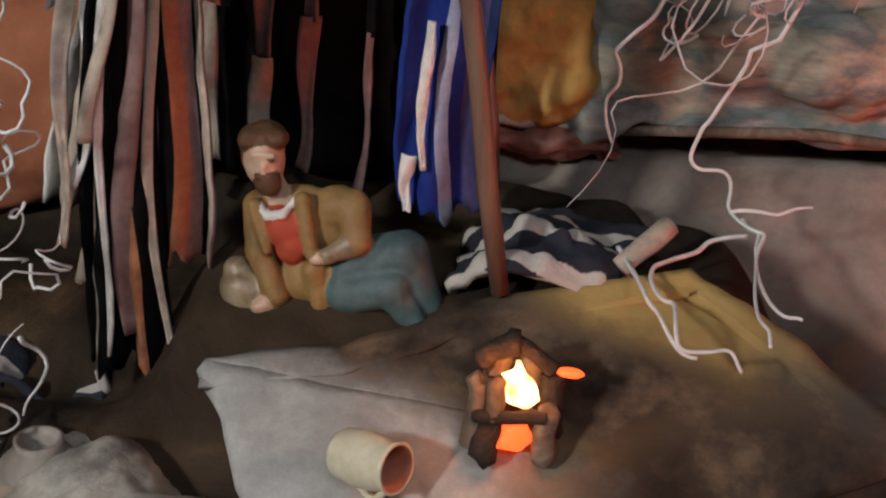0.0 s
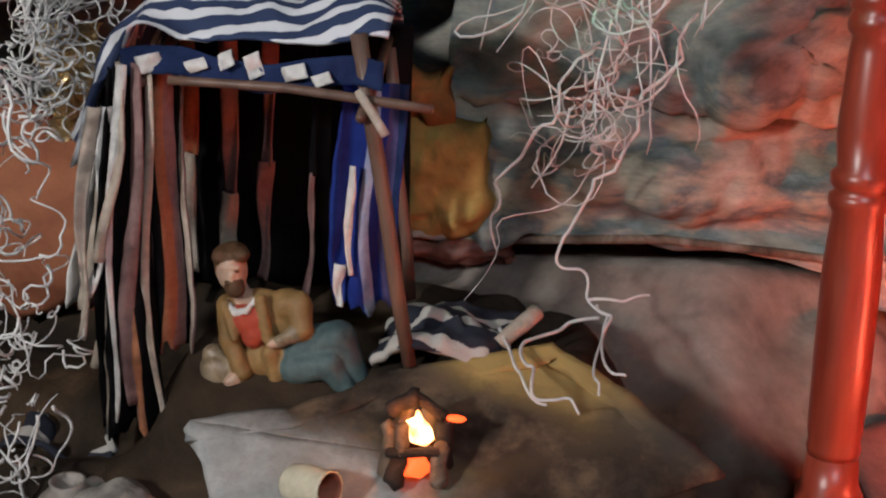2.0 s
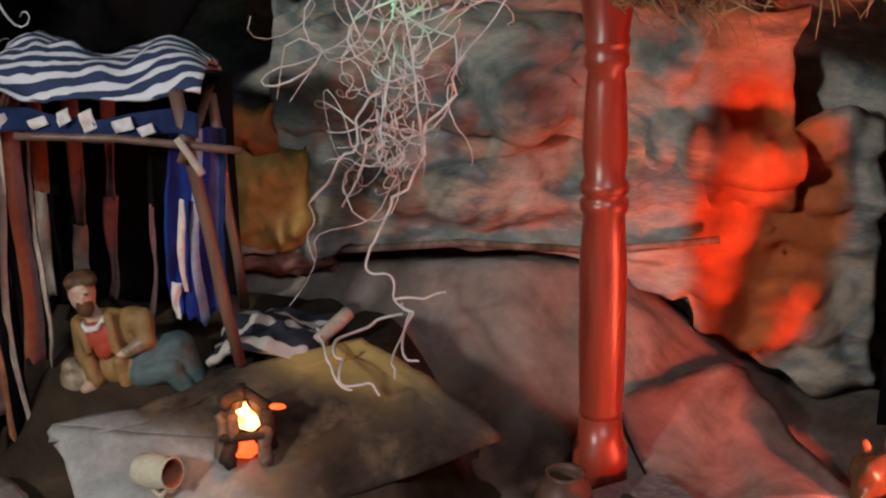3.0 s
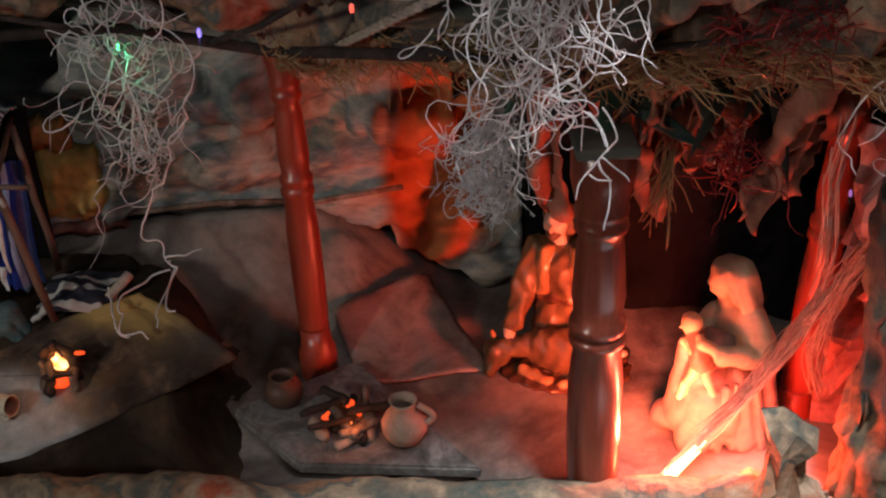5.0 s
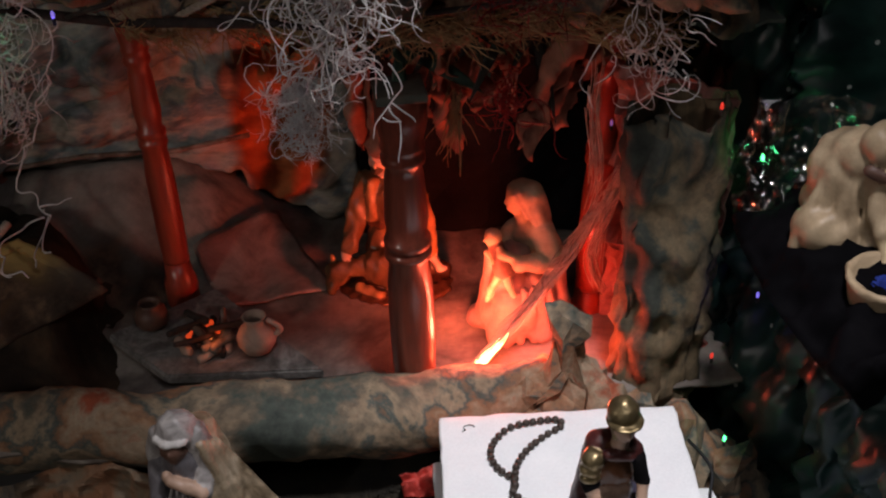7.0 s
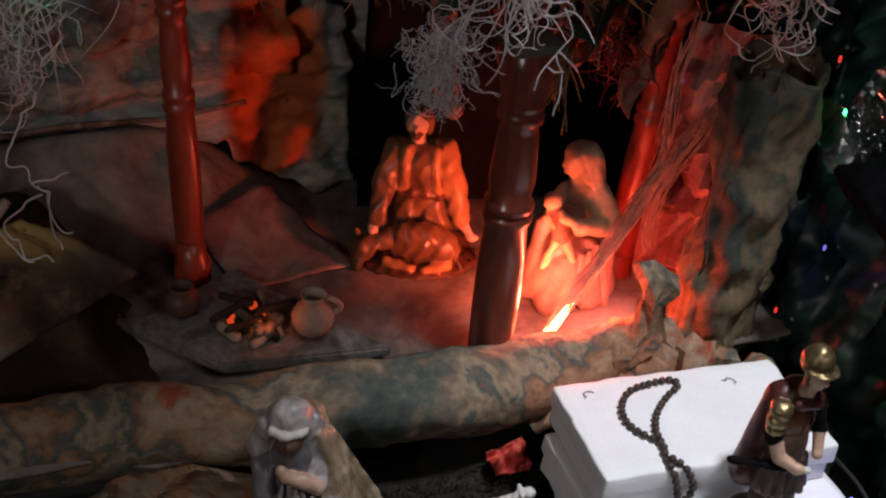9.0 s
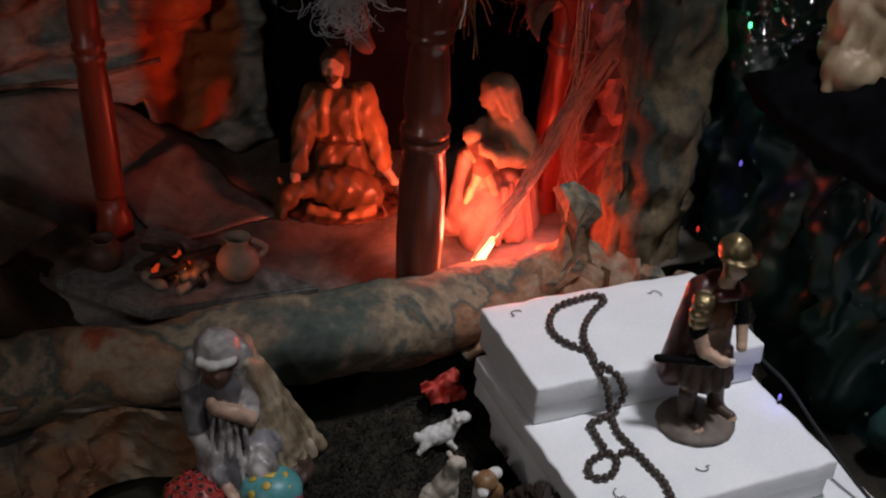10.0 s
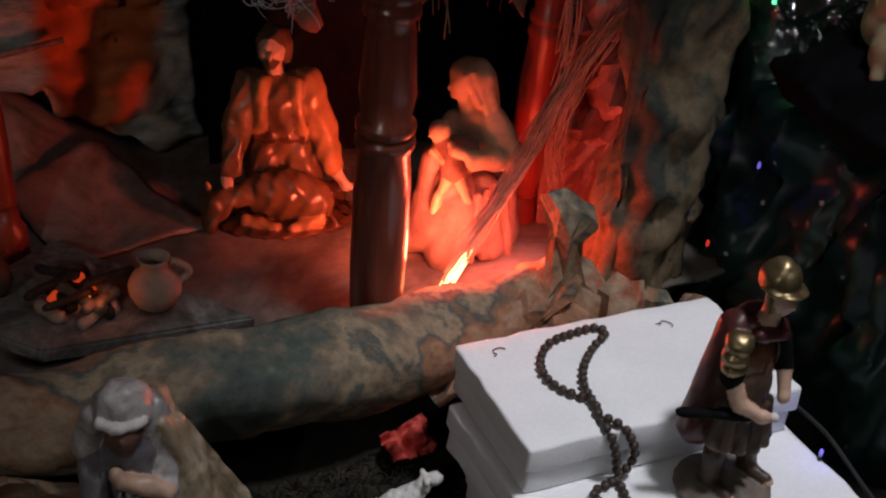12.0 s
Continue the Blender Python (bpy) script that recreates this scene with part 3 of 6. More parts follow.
ground = sheet("ground", lambda u, v: (-1.2 + 1.5 * u, -0.03 + 0.52 * v, ground_height(-1.2 + 1.5 * u, -0.03 + 0.52 * v)), 150, 60, floor_paper, None, 9, 0.004, 2, 0.004, True)
tagged(ground, "floor of the grotto in grey and beige painted paper", "ground", kind="structure")
lower = sheet("lower_ground", lambda u, v: (-1.2 + 1.5 * u, -0.9 + 0.92 * v, -0.07 + 0.004 * noise.noise(Vector((u * 20, v * 16, 1)))), 120, 60, earth, None, 20, 0.004, 5, 0.01, True)
tagged(lower, "dark earthy ground in front of the grotto", "ground", kind="structure")


def ledge_line(x):
    return -0.024 + 0.11 * max(0.0, -0.1 - x)


def ledge_surface(u, v):
    x = -0.75 + 0.87 * u
    a = radians(55 + 215 * v)
    r = 0.031 + 0.005 * noise.noise(Vector((x * 9, v * 3, 2)))
    return (x, ledge_line(x) + r * math.cos(a), 0.013 - 0.009 * ease(-0.16, -0.01, x) + r * math.sin(a) + 0.004 * noise.noise(Vector((x * 14, 4, 0))) - 0.03 * max(0.0, v - 0.75))


ledge = sheet("low_wall", ledge_surface, 200, 30, rock_paper, None, 13, 0.005, 3, 0.003, True)
tagged(ledge, "low rolled edge of crumpled camouflage-painted paper", "low wall", kind="structure")
skirt = sheet("paper_skirt", lambda u, v: (-0.4 + 0.22 * u, ledge_line(-0.4 + 0.22 * u) - 0.03 - (0.045 - 0.02 * u) * v - 0.014 * math.sin(u * 9), -0.006 - (0.06 - 0.02 * u) * v), 50, 24, painted("rust_paper", [(0.3, (0.05, 0.025, 0.018)), (0.45, (0.26, 0.12, 0.06)), (0.55, (0.2, 0.15, 0.1)), (0.62, (0.09, 0.08, 0.07)), (0.72, (0.36, 0.13, 0.055))], 14, 90), None, 16, 0.02, 8, 0.003, False)
tagged(skirt, "folded rust-brown paper hanging below the rolled edge", "paper", kind="structure")
foreground = sheet("paper_ground", lambda u, v: (-0.75 + 0.46 * u, -0.36 + 0.27 * v, -0.066 + 0.016 * noise.noise(Vector((u * 8, v * 6, 9)))), 44, 26, grey_paper, None, 15, 0.026, 12, 0.003, False)
tagged(foreground, "crumpled grey-beige painted paper on the lower ground", "paper", kind="structure")

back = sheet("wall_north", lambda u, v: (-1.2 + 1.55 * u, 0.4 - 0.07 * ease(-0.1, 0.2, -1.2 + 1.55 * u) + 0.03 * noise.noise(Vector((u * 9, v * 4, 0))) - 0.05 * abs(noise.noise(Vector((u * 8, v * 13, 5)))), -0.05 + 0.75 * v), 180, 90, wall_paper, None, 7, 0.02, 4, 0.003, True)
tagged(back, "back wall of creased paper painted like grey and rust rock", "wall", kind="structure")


def lip_surface(x0, x1, z_gap, z_top, lift):
    """A paper sheet hung before the back wall, its ragged lower edge clear of the ground."""
    def surface(u, v):
        x = x0 + (x1 - x0) * u
        foot = ground_height(x, 0.325) + z_gap + lift * max(0.0, 1 - abs(x + 0.378) / 0.03) + 0.004 * noise.noise(Vector((x * 40, 0, 3)))
        z = foot + (z_top + 0.015 * noise.noise(Vector((x * 14, 5, 1))) - foot) * v
        return (x, 0.322 + 0.012 * noise.noise(Vector((x * 11, z * 16, 2))) - 0.03 * abs(noise.noise(Vector((x * 5, z * 24, 6)))) + 0.03 * v * v, z)
    return surface


for lip_name, x0, x1, gap, top, lift, seed in (("wall_lower_sheet", -0.46, -0.02, 0.008, 0.19, 0.012, 91), ("wall_upper_sheet", -0.43, -0.08, 0.085, 0.27, 0.0, 92)):
    lip = sheet(lip_name, lip_surface(x0, x1, gap, top, lift), 110, 40, wall_paper, None, 11, 0.016 if seed == 91 else 0.02, seed, 0.003, True)
    tagged(lip, "creased rock-painted paper sheet overlapping on the back wall", "wall", kind="structure")
    if seed == 92:
        lip.location = (0, 0.014, 0)
branch_fold = thing("brown_twig", "thin brown twig lying in the crack of the wall", "twig")
west = sheet("wall_west", lambda u, v: (-0.72 - 0.1 * u, 0.5 - 0.75 * u, -0.05 + 0.75 * v), 60, 60, wall_paper, None, 7, 0.03, 9, 0.003, True)
tagged(west, "side wall of creased rock-painted paper", "wall", kind="structure")
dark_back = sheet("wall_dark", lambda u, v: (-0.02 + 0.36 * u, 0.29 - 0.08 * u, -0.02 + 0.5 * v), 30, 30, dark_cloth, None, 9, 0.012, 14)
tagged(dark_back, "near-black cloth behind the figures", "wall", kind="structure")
def brow_edge(x):
    """The lower edge of the brow: back at the first post, forward at the second."""
    y = 0.19 - 0.195 * ease(-0.2, -0.01, x)
    z = 0.335 - 0.038 * ease(-0.32, -0.22, x) + 0.058 * ease(-0.2, -0.03, x) - 0.028 * ease(0.1, 0.26, x)
    return y, z + 0.008 * noise.noise(Vector((x * 30, 4, 1)))


def valance_surface(u, v):
    x = -1.0 + 0.9 * u
    low = 0.235 + 0.075 * ease(-0.5, -0.43, x) + 0.01 * noise.noise(Vector((x * 24, 1, 1)))
    return (x, 0.296 + 0.008 * math.sin(50 * x), low + (0.4 - low) * v)


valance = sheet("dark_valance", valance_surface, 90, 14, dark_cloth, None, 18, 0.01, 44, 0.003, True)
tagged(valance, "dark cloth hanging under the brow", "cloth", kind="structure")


def canopy_surface(u, v):
    x = -1.0 + 1.3 * u
    y, z = brow_edge(x)
    return (x, y + (0.46 - y) * v, z + 0.008 + 0.03 * v)


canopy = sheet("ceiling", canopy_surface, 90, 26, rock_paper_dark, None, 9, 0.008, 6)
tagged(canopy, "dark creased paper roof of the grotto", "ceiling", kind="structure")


def brow_surface(u, v):
    x = -1.0 + 1.28 * u
    y, z = brow_edge(x)
    return (x, y - 0.12 * v + 0.02 * noise.noise(Vector((x * 14, v * 3, 7))), z + 0.24 * v)


fascia = sheet("rock_brow", brow_surface, 150, 50, rock_paper, None, 11, 0.034, 7, 0.003, True)
tagged(fascia, "overhanging rock brow of crumpled painted paper", "rock", kind="structure")
for x0, x1, rise, seed in ((-0.62, -0.33, 0.045, 71), (-0.36, -0.2, 0.03, 72), (-0.2, -0.02, 0.05, 73), (0.02, 0.2, 0.035, 74)):
    def flap_surface(u, v):
        x = x0 + (x1 - x0) * u
        y, z = brow_edge(x)
        return (x, y - 0.034 - 0.1 * v, z + rise + 0.012 * noise.noise(Vector((x * 26, seed, 0))) + 0.11 * v)

    flap = sheet("rock_flap", flap_surface, 50, 26, rock_paper, None, 14, 0.022, seed, 0.003, True)
    tagged(flap, "loose fold of camouflage-painted paper on the brow", "rock", kind="structure")

# room round the display
platform = sheet("platform", lambda u, v: (-1.3 + 2.1 * u, -1.0 + 1.6 * v, -0.134), 4, 4, room_paint, None, 1, 0, 1, 0.03)
tagged(platform, "plain table top under the display", "table top", kind="structure")
for wall_name, corner, along, up in (("wall_south", (-2.2, -2.4, -0.8), (4.4, 0, 0), (0, 0, 2.6)), ("wall_far_north", (2.2, 1.2, -0.8), (-4.4, 0, 0), (0, 0, 2.6)), ("wall_far_west", (-2.2, 1.2, -0.8), (0, -3.6, 0), (0, 0, 2.6)), ("wall_far_east", (2.2, -2.4, -0.8), (0, 3.6, 0), (0, 0, 2.6)), ("room_floor", (-2.2, -2.4, -0.8), (4.4, 0, 0), (0, 3.6, 0)), ("room_ceiling", (-2.2, 1.2, 1.8), (4.4, 0, 0), (0, -3.6, 0))):
    c, a, b = Vector(corner), Vector(along), Vector(up)
    w = sheet(wall_name, lambda u, v: c + a * u + b * v, 2, 2, room_paint, None, 1, 0, 1, 0.05)
    tagged(w, "plain painted side of the room", "wall", kind="structure")


# ---- posts ----
def slab_mesh(name, lo, hi, mat, parent, seed, label="", step=0.012, rough=0.0012, bevel=0.003):
    bm = bmesh.new()
    bmesh.ops.create_cube(bm, size=1.0)
    c, s = (Vector(lo) + Vector(hi)) / 2, Vector(hi) - Vector(lo)
    for v in bm.verts:
        v.co = Vector((v.co.x * s.x, v.co.y * s.y, v.co.z * s.z)) + c
    bmesh.ops.bevel(bm, geom=bm.edges[:], offset=bevel, segments=2, profile=0.6, affect="EDGES")
    for axis in range(3):
        k = lo[axis] + step
        while k < hi[axis] - step * 0.5:
            nrm = Vector([float(i == axis) for i in range(3)])
            bmesh.ops.bisect_plane(bm, geom=bm.verts[:] + bm.edges[:] + bm.faces[:], plane_co=nrm * k, plane_no=nrm)
            k += step
    for v in bm.verts:
        v.co += Vector([noise.noise(v.co * 90 + Vector((seed + 7 * i, seed, 0))) for i in range(3)]) * rough
    return part(name, bm, mat, parent, label)


def turned_post(label, foot, top, height, wood=post_wood, cap=False, slim=0.88):
    ob = thing("turned_post", label, "post", (0, 0, 0), "turned wooden posts")
    k = height / 0.33
    square = [(0.0, 0.0), (0.0205, 0.0), (0.0205, 0.028), (0.017, 0.034)]
    prof = square + [(0.0155, 0.05), (0.0165, 0.054), (0.0155, 0.058), (0.0165, 0.064), (0.0172, 0.1), (0.0172, 0.15), (0.0148, 0.182)]
    prof += [(0.0172, 0.185), (0.0176, 0.188), (0.0172, 0.191), (0.0138, 0.1935), (0.0172, 0.196), (0.0176, 0.199), (0.0172, 0.202), (0.0142, 0.205)]
    prof += [(0.0164, 0.222), (0.014, 0.262), (0.0128, 0.27), (0.0158, 0.273), (0.0162, 0.276), (0.0158, 0.279), (0.0142, 0.282), (0.0158, 0.285), (0.0162, 0.288), (0.015, 0.291)]
    prof += [(0.0185, 0.31), (0.0185, 0.33), (0.012, 0.336), (0.0, 0.338)]
    for piece, run in (("foot", prof[:5]), ("shaft", prof[4:])):
        v, f = lathe([(r * slim, z * k) for r, z in run], 32)
        link_mesh(piece, v, f, wood, ob)
    if cap:
        slab_mesh("cap", (-0.02, -0.02, height), (0.02, 0.02, height + 0.008), rock_paper_dark, ob, 3, "", 0.012, 0.0008, 0.002)
    d = Vector(top) - Vector(foot)
    ob.matrix_world = Matrix.Translation(foot) @ d.to_track_quat("Z", "Y").to_matrix().to_4x4()
    return ob


turned_post("glossy red-brown turned wooden post standing on the grotto floor", (-0.211, 0.194, 0.0), (-0.219, 0.222, 0.30), 0.305, post_wood, False, 0.8)
turned_post("dark turned wooden post standing behind the rolled paper edge", (0.0, 0.012, -0.042), (0.0, 0.012, 0.293), 0.335, dark_post_wood, True, 1.14)
turned_post("red-lit turned wooden post leaning beside the paper column", (0.182, 0.11, -0.03), (0.2, 0.115, 0.3), 0.335)

# ---- right side: column, rocks and dark film ----


def column_surface(u, v):
    a = 2 * math.pi * u
    fold = abs(noise.noise(Vector((math.cos(a) * 2.0, math.sin(a) * 2.0, v * 1.4)))) * 0.018 + abs(noise.noise(Vector((math.cos(a) * 3, math.sin(a) * 3, v * 4 + 3)))) * 0.008
    r = 0.031 + 0.013 * v + fold - 0.006
    lean = 0.016 * v
    return (0.211 + lean + r * math.cos(a), -0.004 + r * 0.7 * math.sin(a), -0.07 + 0.335 * v + 0.006 * v * math.sin(5 * a))


column = sheet("paper_column", column_surface, 56, 40, column_paper, None, 17, -0.011, 11, 0.003, True)
tagged(column, "column of crumpled camouflage-painted paper", "rock column", kind="structure")
film = sheet("wall_east", lambda u, v: (0.262 + 0.1 * v + 0.03 * u + 0.03 * abs(noise.noise(Vector((u * 26, v * 5, 3)))) + 0.2 * ease(0.3, 0.36, v) * ease(0.26, 0.34, u), 0.25 - 0.85 * u, -0.09 + 0.75 * v), 150, 70, film_plastic, None, 15, 0.026, 30, 0.002, True)
tagged(film, "crumpled dark glossy plastic film with pale specks", "plastic film", kind="structure")

# ---- polystyrene steps ----


for (ox, oy, angle, wide, deep, top) in ((-0.004, -0.188, -6.5, 0.194, 0.108, 0.045), (-0.015, -0.293, -4.1, 0.2, 0.2, 0.008), (-0.014, -0.41, -4.1, 0.225, 0.3, -0.029)):
    for n in range(2):
        board = thing("polystyrene_board", "white polystyrene board in a stack of steps" if top > -0.02 else "white polystyrene board at the foot of the steps", "foam board", (0, 0, 0), "polystyrene steps")
        slab_mesh("board", (0.002 * n, 0.0025 * n, -0.0183 * (n + 1) + 0.0003), (wide - 0.003 * n, deep, -0.0183 * n), foam, board, 17 * top + n, "", 0.012, 0.0014, 0.0022)
        board.matrix_world = pose(ox, oy, top, 0, 0, angle)


def boulder(name, label, center, size, mat, seed, facets=26, depth=0.004):
    def surface(u, v):
        a, e = 2 * math.pi * u, math.pi * (v - 0.5) * 0.96
        k = 1 + 0.25 * noise.noise(Vector((math.cos(a) * 1.3, math.sin(a) * 1.3, e + seed)))
        sq = lambda t: math.copysign(abs(t) ** 0.6, t)
        return (center[0] - size[0] * k * sq(math.cos(a)) * abs(math.cos(e)) ** 0.6, center[1] - size[1] * k * sq(math.sin(a)) * abs(math.cos(e)) ** 0.6, center[2] - size[2] * k * sq(math.sin(e)))

    ob = sheet(name, surface, facets, facets, mat, None, 24, depth, seed, 0.001, True)
    return tagged(ob, label, "rock", kind="structure")


for rx, ry, rz, rw, rd, rh, peak, seed in ((0.066, -0.034, -0.02, 0.11, 0.034, 0.062, 0.7, 21), (0.122, -0.052, -0.04, 0.13, 0.034, 0.13, 0.45, 22), (0.176, -0.066, -0.05, 0.11, 0.03, 0.135, 0.35, 23), (0.13, -0.022, -0.01, 0.08, 0.026, 0.15, 0.35, 24), (0.225, -0.078, -0.09, 0.11, 0.036, 0.16, 0.4, 25), (0.262, -0.11, -0.12, 0.09, 0.036, 0.16, 0.5, 26)):
    def rock_surface(u, v):
        top = (u / peak if u < peak else (1 - u) / (1 - peak)) ** 0.55 if 0 < u < 1 else 0.0
        lump = 0.75 + 0.25 * noise.noise(Vector((u * 3 + seed, v * 2, 1)))
        return (rx + rw * (u - 0.5), ry - rd + 2 * rd * v, rz + rh * lump * top * (1 - abs(2 * v - 0.9) ** 1.6))

    rock = sheet("paper_rock", rock_surface, 13, 10, rock_paper, None, 18, -0.02, seed, 0.002, False)
    tagged(rock, "crumpled camouflage-painted paper rock beside the column", "rock", kind="structure")


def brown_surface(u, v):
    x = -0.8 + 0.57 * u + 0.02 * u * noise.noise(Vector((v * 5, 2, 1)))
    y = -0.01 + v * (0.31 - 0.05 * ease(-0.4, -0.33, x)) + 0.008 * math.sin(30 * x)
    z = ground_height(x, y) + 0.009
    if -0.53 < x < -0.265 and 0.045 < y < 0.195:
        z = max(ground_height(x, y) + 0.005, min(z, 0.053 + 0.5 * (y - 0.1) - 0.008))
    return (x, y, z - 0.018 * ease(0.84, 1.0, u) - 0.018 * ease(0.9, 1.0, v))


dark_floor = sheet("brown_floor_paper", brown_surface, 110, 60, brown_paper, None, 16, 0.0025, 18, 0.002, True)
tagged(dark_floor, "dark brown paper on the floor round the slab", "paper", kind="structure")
floor_corner = (Vector((-0.2, 0.245, 0)), Vector((-0.11, 0.292, 0)), Vector((-0.055, 0.175, 0)), Vector((-0.17, 0.165, 0)))


def red_floor_surface(u, v):
    p = floor_corner[3].lerp(floor_corner[2], u).lerp(floor_corner[0].lerp(floor_corner[1], u), v)
    return (p.x, p.y, ground_height(p.x, p.y) + 0.008)


red_floor = sheet("red_floor_paper", red_floor_surface, 20, 20, painted("pink_brown_paper", [(0.3, (0.12, 0.07, 0.055)), (0.5, (0.26, 0.17, 0.14)), (0.7, (0.38, 0.28, 0.24))], 22, 120, 0.7), None, 10, 0.004, 27, 0.002, True)
tagged(red_floor, "flat red-brown paper sheet lying on the floor", "paper", kind="structure")


def rock_panel(name, label, x0, x1, z0, z1, y, bulge, mat, seed):
    """A blunt painted rock with rounded corners standing against the wall."""
    def surface(u, v):
        a = max(0.0, math.sin(math.pi * u) * math.sin(math.pi * v)) ** 0.35
        x = x0 + (x1 - x0) * u + 0.006 * noise.noise(Vector((v * 3, seed, 1))) - 0.01 * (v - 0.5) * (u - 0.3)
        return (x, y - bulge * a, z0 + (z1 - z0) * v + 0.006 * noise.noise(Vector((u * 3, seed, 2))))

    return tagged(sheet(name, surface, 26, 26, mat, None, 26, 0.006, seed, 0.004, True), label, "rock", kind="structure")


orange = painted("orange_paper", [(0.3, (0.14, 0.05, 0.016)), (0.5, (0.28, 0.12, 0.035)), (0.7, (0.42, 0.2, 0.06))], 14, 80)
rock_panel("ochre_rock", "blunt ochre-yellow painted rock beside the tent", -0.466, -0.402, 0.098, 0.172, 0.328, 0.03, ochre, 3)
rock_panel("orange_rock", "orange-brown painted rock above the yellow one", -0.474, -0.424, 0.164, 0.2, 0.332, 0.03, orange, 8)
rock_panel("rust_ledge", "dark rust-red painted edge below the yellow rock", -0.47, -0.385, 0.086, 0.102, 0.322, 0.018, red_dark_paper, 9)
boulder("rust_rock", "rust-red painted rock behind the tent", (-0.645, 0.26, 0.12), (0.05, 0.03, 0.06), painted("rust_rock_paper", [(0.3, (0.2, 0.06, 0.03)), (0.7, (0.4, 0.16, 0.08))], 8, 80), 12)
flat_rock = sheet("low_rock", lambda u, v: (-0.588 + 0.12 * u + 0.012 * math.sin(4 * v), 0.005 + 0.095 * v + 0.014 * math.sin(5 * u), 0.022 + 0.034 * max(0.0, math.sin(math.pi * u) * math.sin(math.pi * v)) ** 0.3), 34, 30, grey_paper, None, 22, 0.007, 17, 0.004, True)
tagged(flat_rock, "flat greenish-grey painted rock beside the slab", "rock", kind="structure")
screen = sheet("red_brown_paper", lambda u, v: (0.19 + 0.08 * u, 0.085 - 0.075 * u + 0.01 * math.sin(6 * v), -0.03 + 0.3 * v), 16, 26, painted("red_shiny_paper", [(0.3, (0.16, 0.06, 0.05)), (0.55, (0.42, 0.2, 0.17)), (0.75, (0.55, 0.34, 0.3))], 22, 120, 0.3), None, 24, 0.022, 57, 0.003, False)
tagged(screen, "dark red-brown crumpled paper behind the leaning post", "paper", kind="structure")

# ---- left part: stone slab, cup, fire ----
slab = thing("stone_slab", "flat grey and ochre painted slab before the tent", "slab")
rim = [(-0.518, 0.127), (-0.488, 0.084), (-0.46, 0.056), (-0.426, 0.064), (-0.378, 0.083), (-0.305, 0.114), (-0.271, 0.131), (-0.31, 0.163), (-0.352, 0.189), (-0.43, 0.162), (-0.472, 0.14)]


def rim_point(u):
    k = u * len(rim)
    i = int(k) % len(rim)
    a, b = Vector((*rim[i], 0)), Vector((*rim[(i + 1) % len(rim)], 0))
    return a.lerp(b, k - int(k))


def slab_surface(u, v):
    m = Vector((-0.395, 0.122, 0))
    p = m.lerp(rim_point(1 - u), min(1.0, v * 1.08))
    return (p.x, p.y, 0.053 + 0.5 * (p.y - 0.1) - (0.004 if v > 0.94 else 0) - 0.03 * max(0.0, v - 0.97))


sheet("top", slab_surface, 88, 22, slab_paint, slab, 18, 0.003, 15, 0.012, True)

cup = thing("cream_cup", "cream glazed clay cup lying on its side on the slab", "cup")
prof = [(0.0, 0.0), (0.0075, 0.0), (0.0095, 0.003), (0.0105, 0.012), (0.0098, 0.02), (0.0088, 0.0245), (0.0098, 0.0275), (0.0085, 0.0275), (0.0075, 0.0245), (0.0085, 0.018), (0.0075, 0.006), (0.0, 0.005)]
v, f = lathe(prof, 28)
body = link_mesh("body", v, f, [cream_glaze, clay_inside], cup, index=[1 if k >= 7 * 28 else 0 for k in range(len(f))])
v, f = tube([(0.0095 + 0.006 * math.sin(math.pi * k / 8), 0, 0.007 + 0.014 * k / 8) for k in range(9)], 0.0016, 6)
link_mesh("handle", v, f, cream_glaze, cup)
cup.matrix_world = Matrix.Translation((-0.459, 0.093, 0.061)) @ Euler((radians(-8), radians(80), radians(-35))).to_matrix().to_4x4() @ Matrix.Scale(0.88, 4)

camp_fire = thing("camp_fire", "small glowing fire of stacked burnt logs on the slab", "fire", (-0.407, 0.113, 0.064))
rng = random.Random(4)


def log(name, a, b, r, parent, mat=burnt_wood, sides=9):
    a, b = Vector(a), Vector(b)
    path, radii = [], []
    for t in (0, 0.06, 0.3, 0.55, 0.8, 0.95, 1):
        path.append(a.lerp(b, t) + Vector((rng.gauss(0, 0.05), rng.gauss(0, 0.05), rng.gauss(0, 0.05))) * r * 2)
        radii.append(r * (0.75 if t in (0, 1) else rng.uniform(0.88, 1.12)))
    v, f = tube(path, radii, sides)
    v = [p + Vector((noise.noise(p * 420), noise.noise(p * 420 + Vector((9, 0, 0))), 0)) * r * 0.28 for p in v]
    return link_mesh(name, v, f, mat, parent)


for a, b, r, m in (((-0.0145, -0.004, -0.006), (-0.0125, 0.002, 0.021), 0.0046, burnt_wood), ((0.0135, -0.007, -0.007), (0.0145, -0.003, 0.014), 0.0046, burnt_wood), ((-0.0085, -0.012, -0.006), (-0.0075, -0.006, 0.006), 0.0055, charred), ((0.015, 0.004, -0.003), (0.0135, 0.006, 0.024), 0.0052, charred), ((-0.0055, -0.006, 0.008), (-0.006, -0.002, 0.024), 0.0034, burnt_wood), ((-0.014, -0.006, 0.0085), (0.0145, -0.006, 0.0125), 0.0026, charred), ((-0.015, 0.004, 0.028), (0.0, 0.006, 0.037), 0.0048, charred), ((-0.002, 0.006, 0.037), (0.015, 0.006, 0.026), 0.0032, charred), ((-0.011, 0.012, 0.0), (-0.006, 0.011, 0.03), 0.0042, burnt_wood), ((0.006, 0.013, 0.0), (0.006, 0.012, 0.028), 0.0042, burnt_wood)):
    log("log", a, b, r, camp_fire, m)
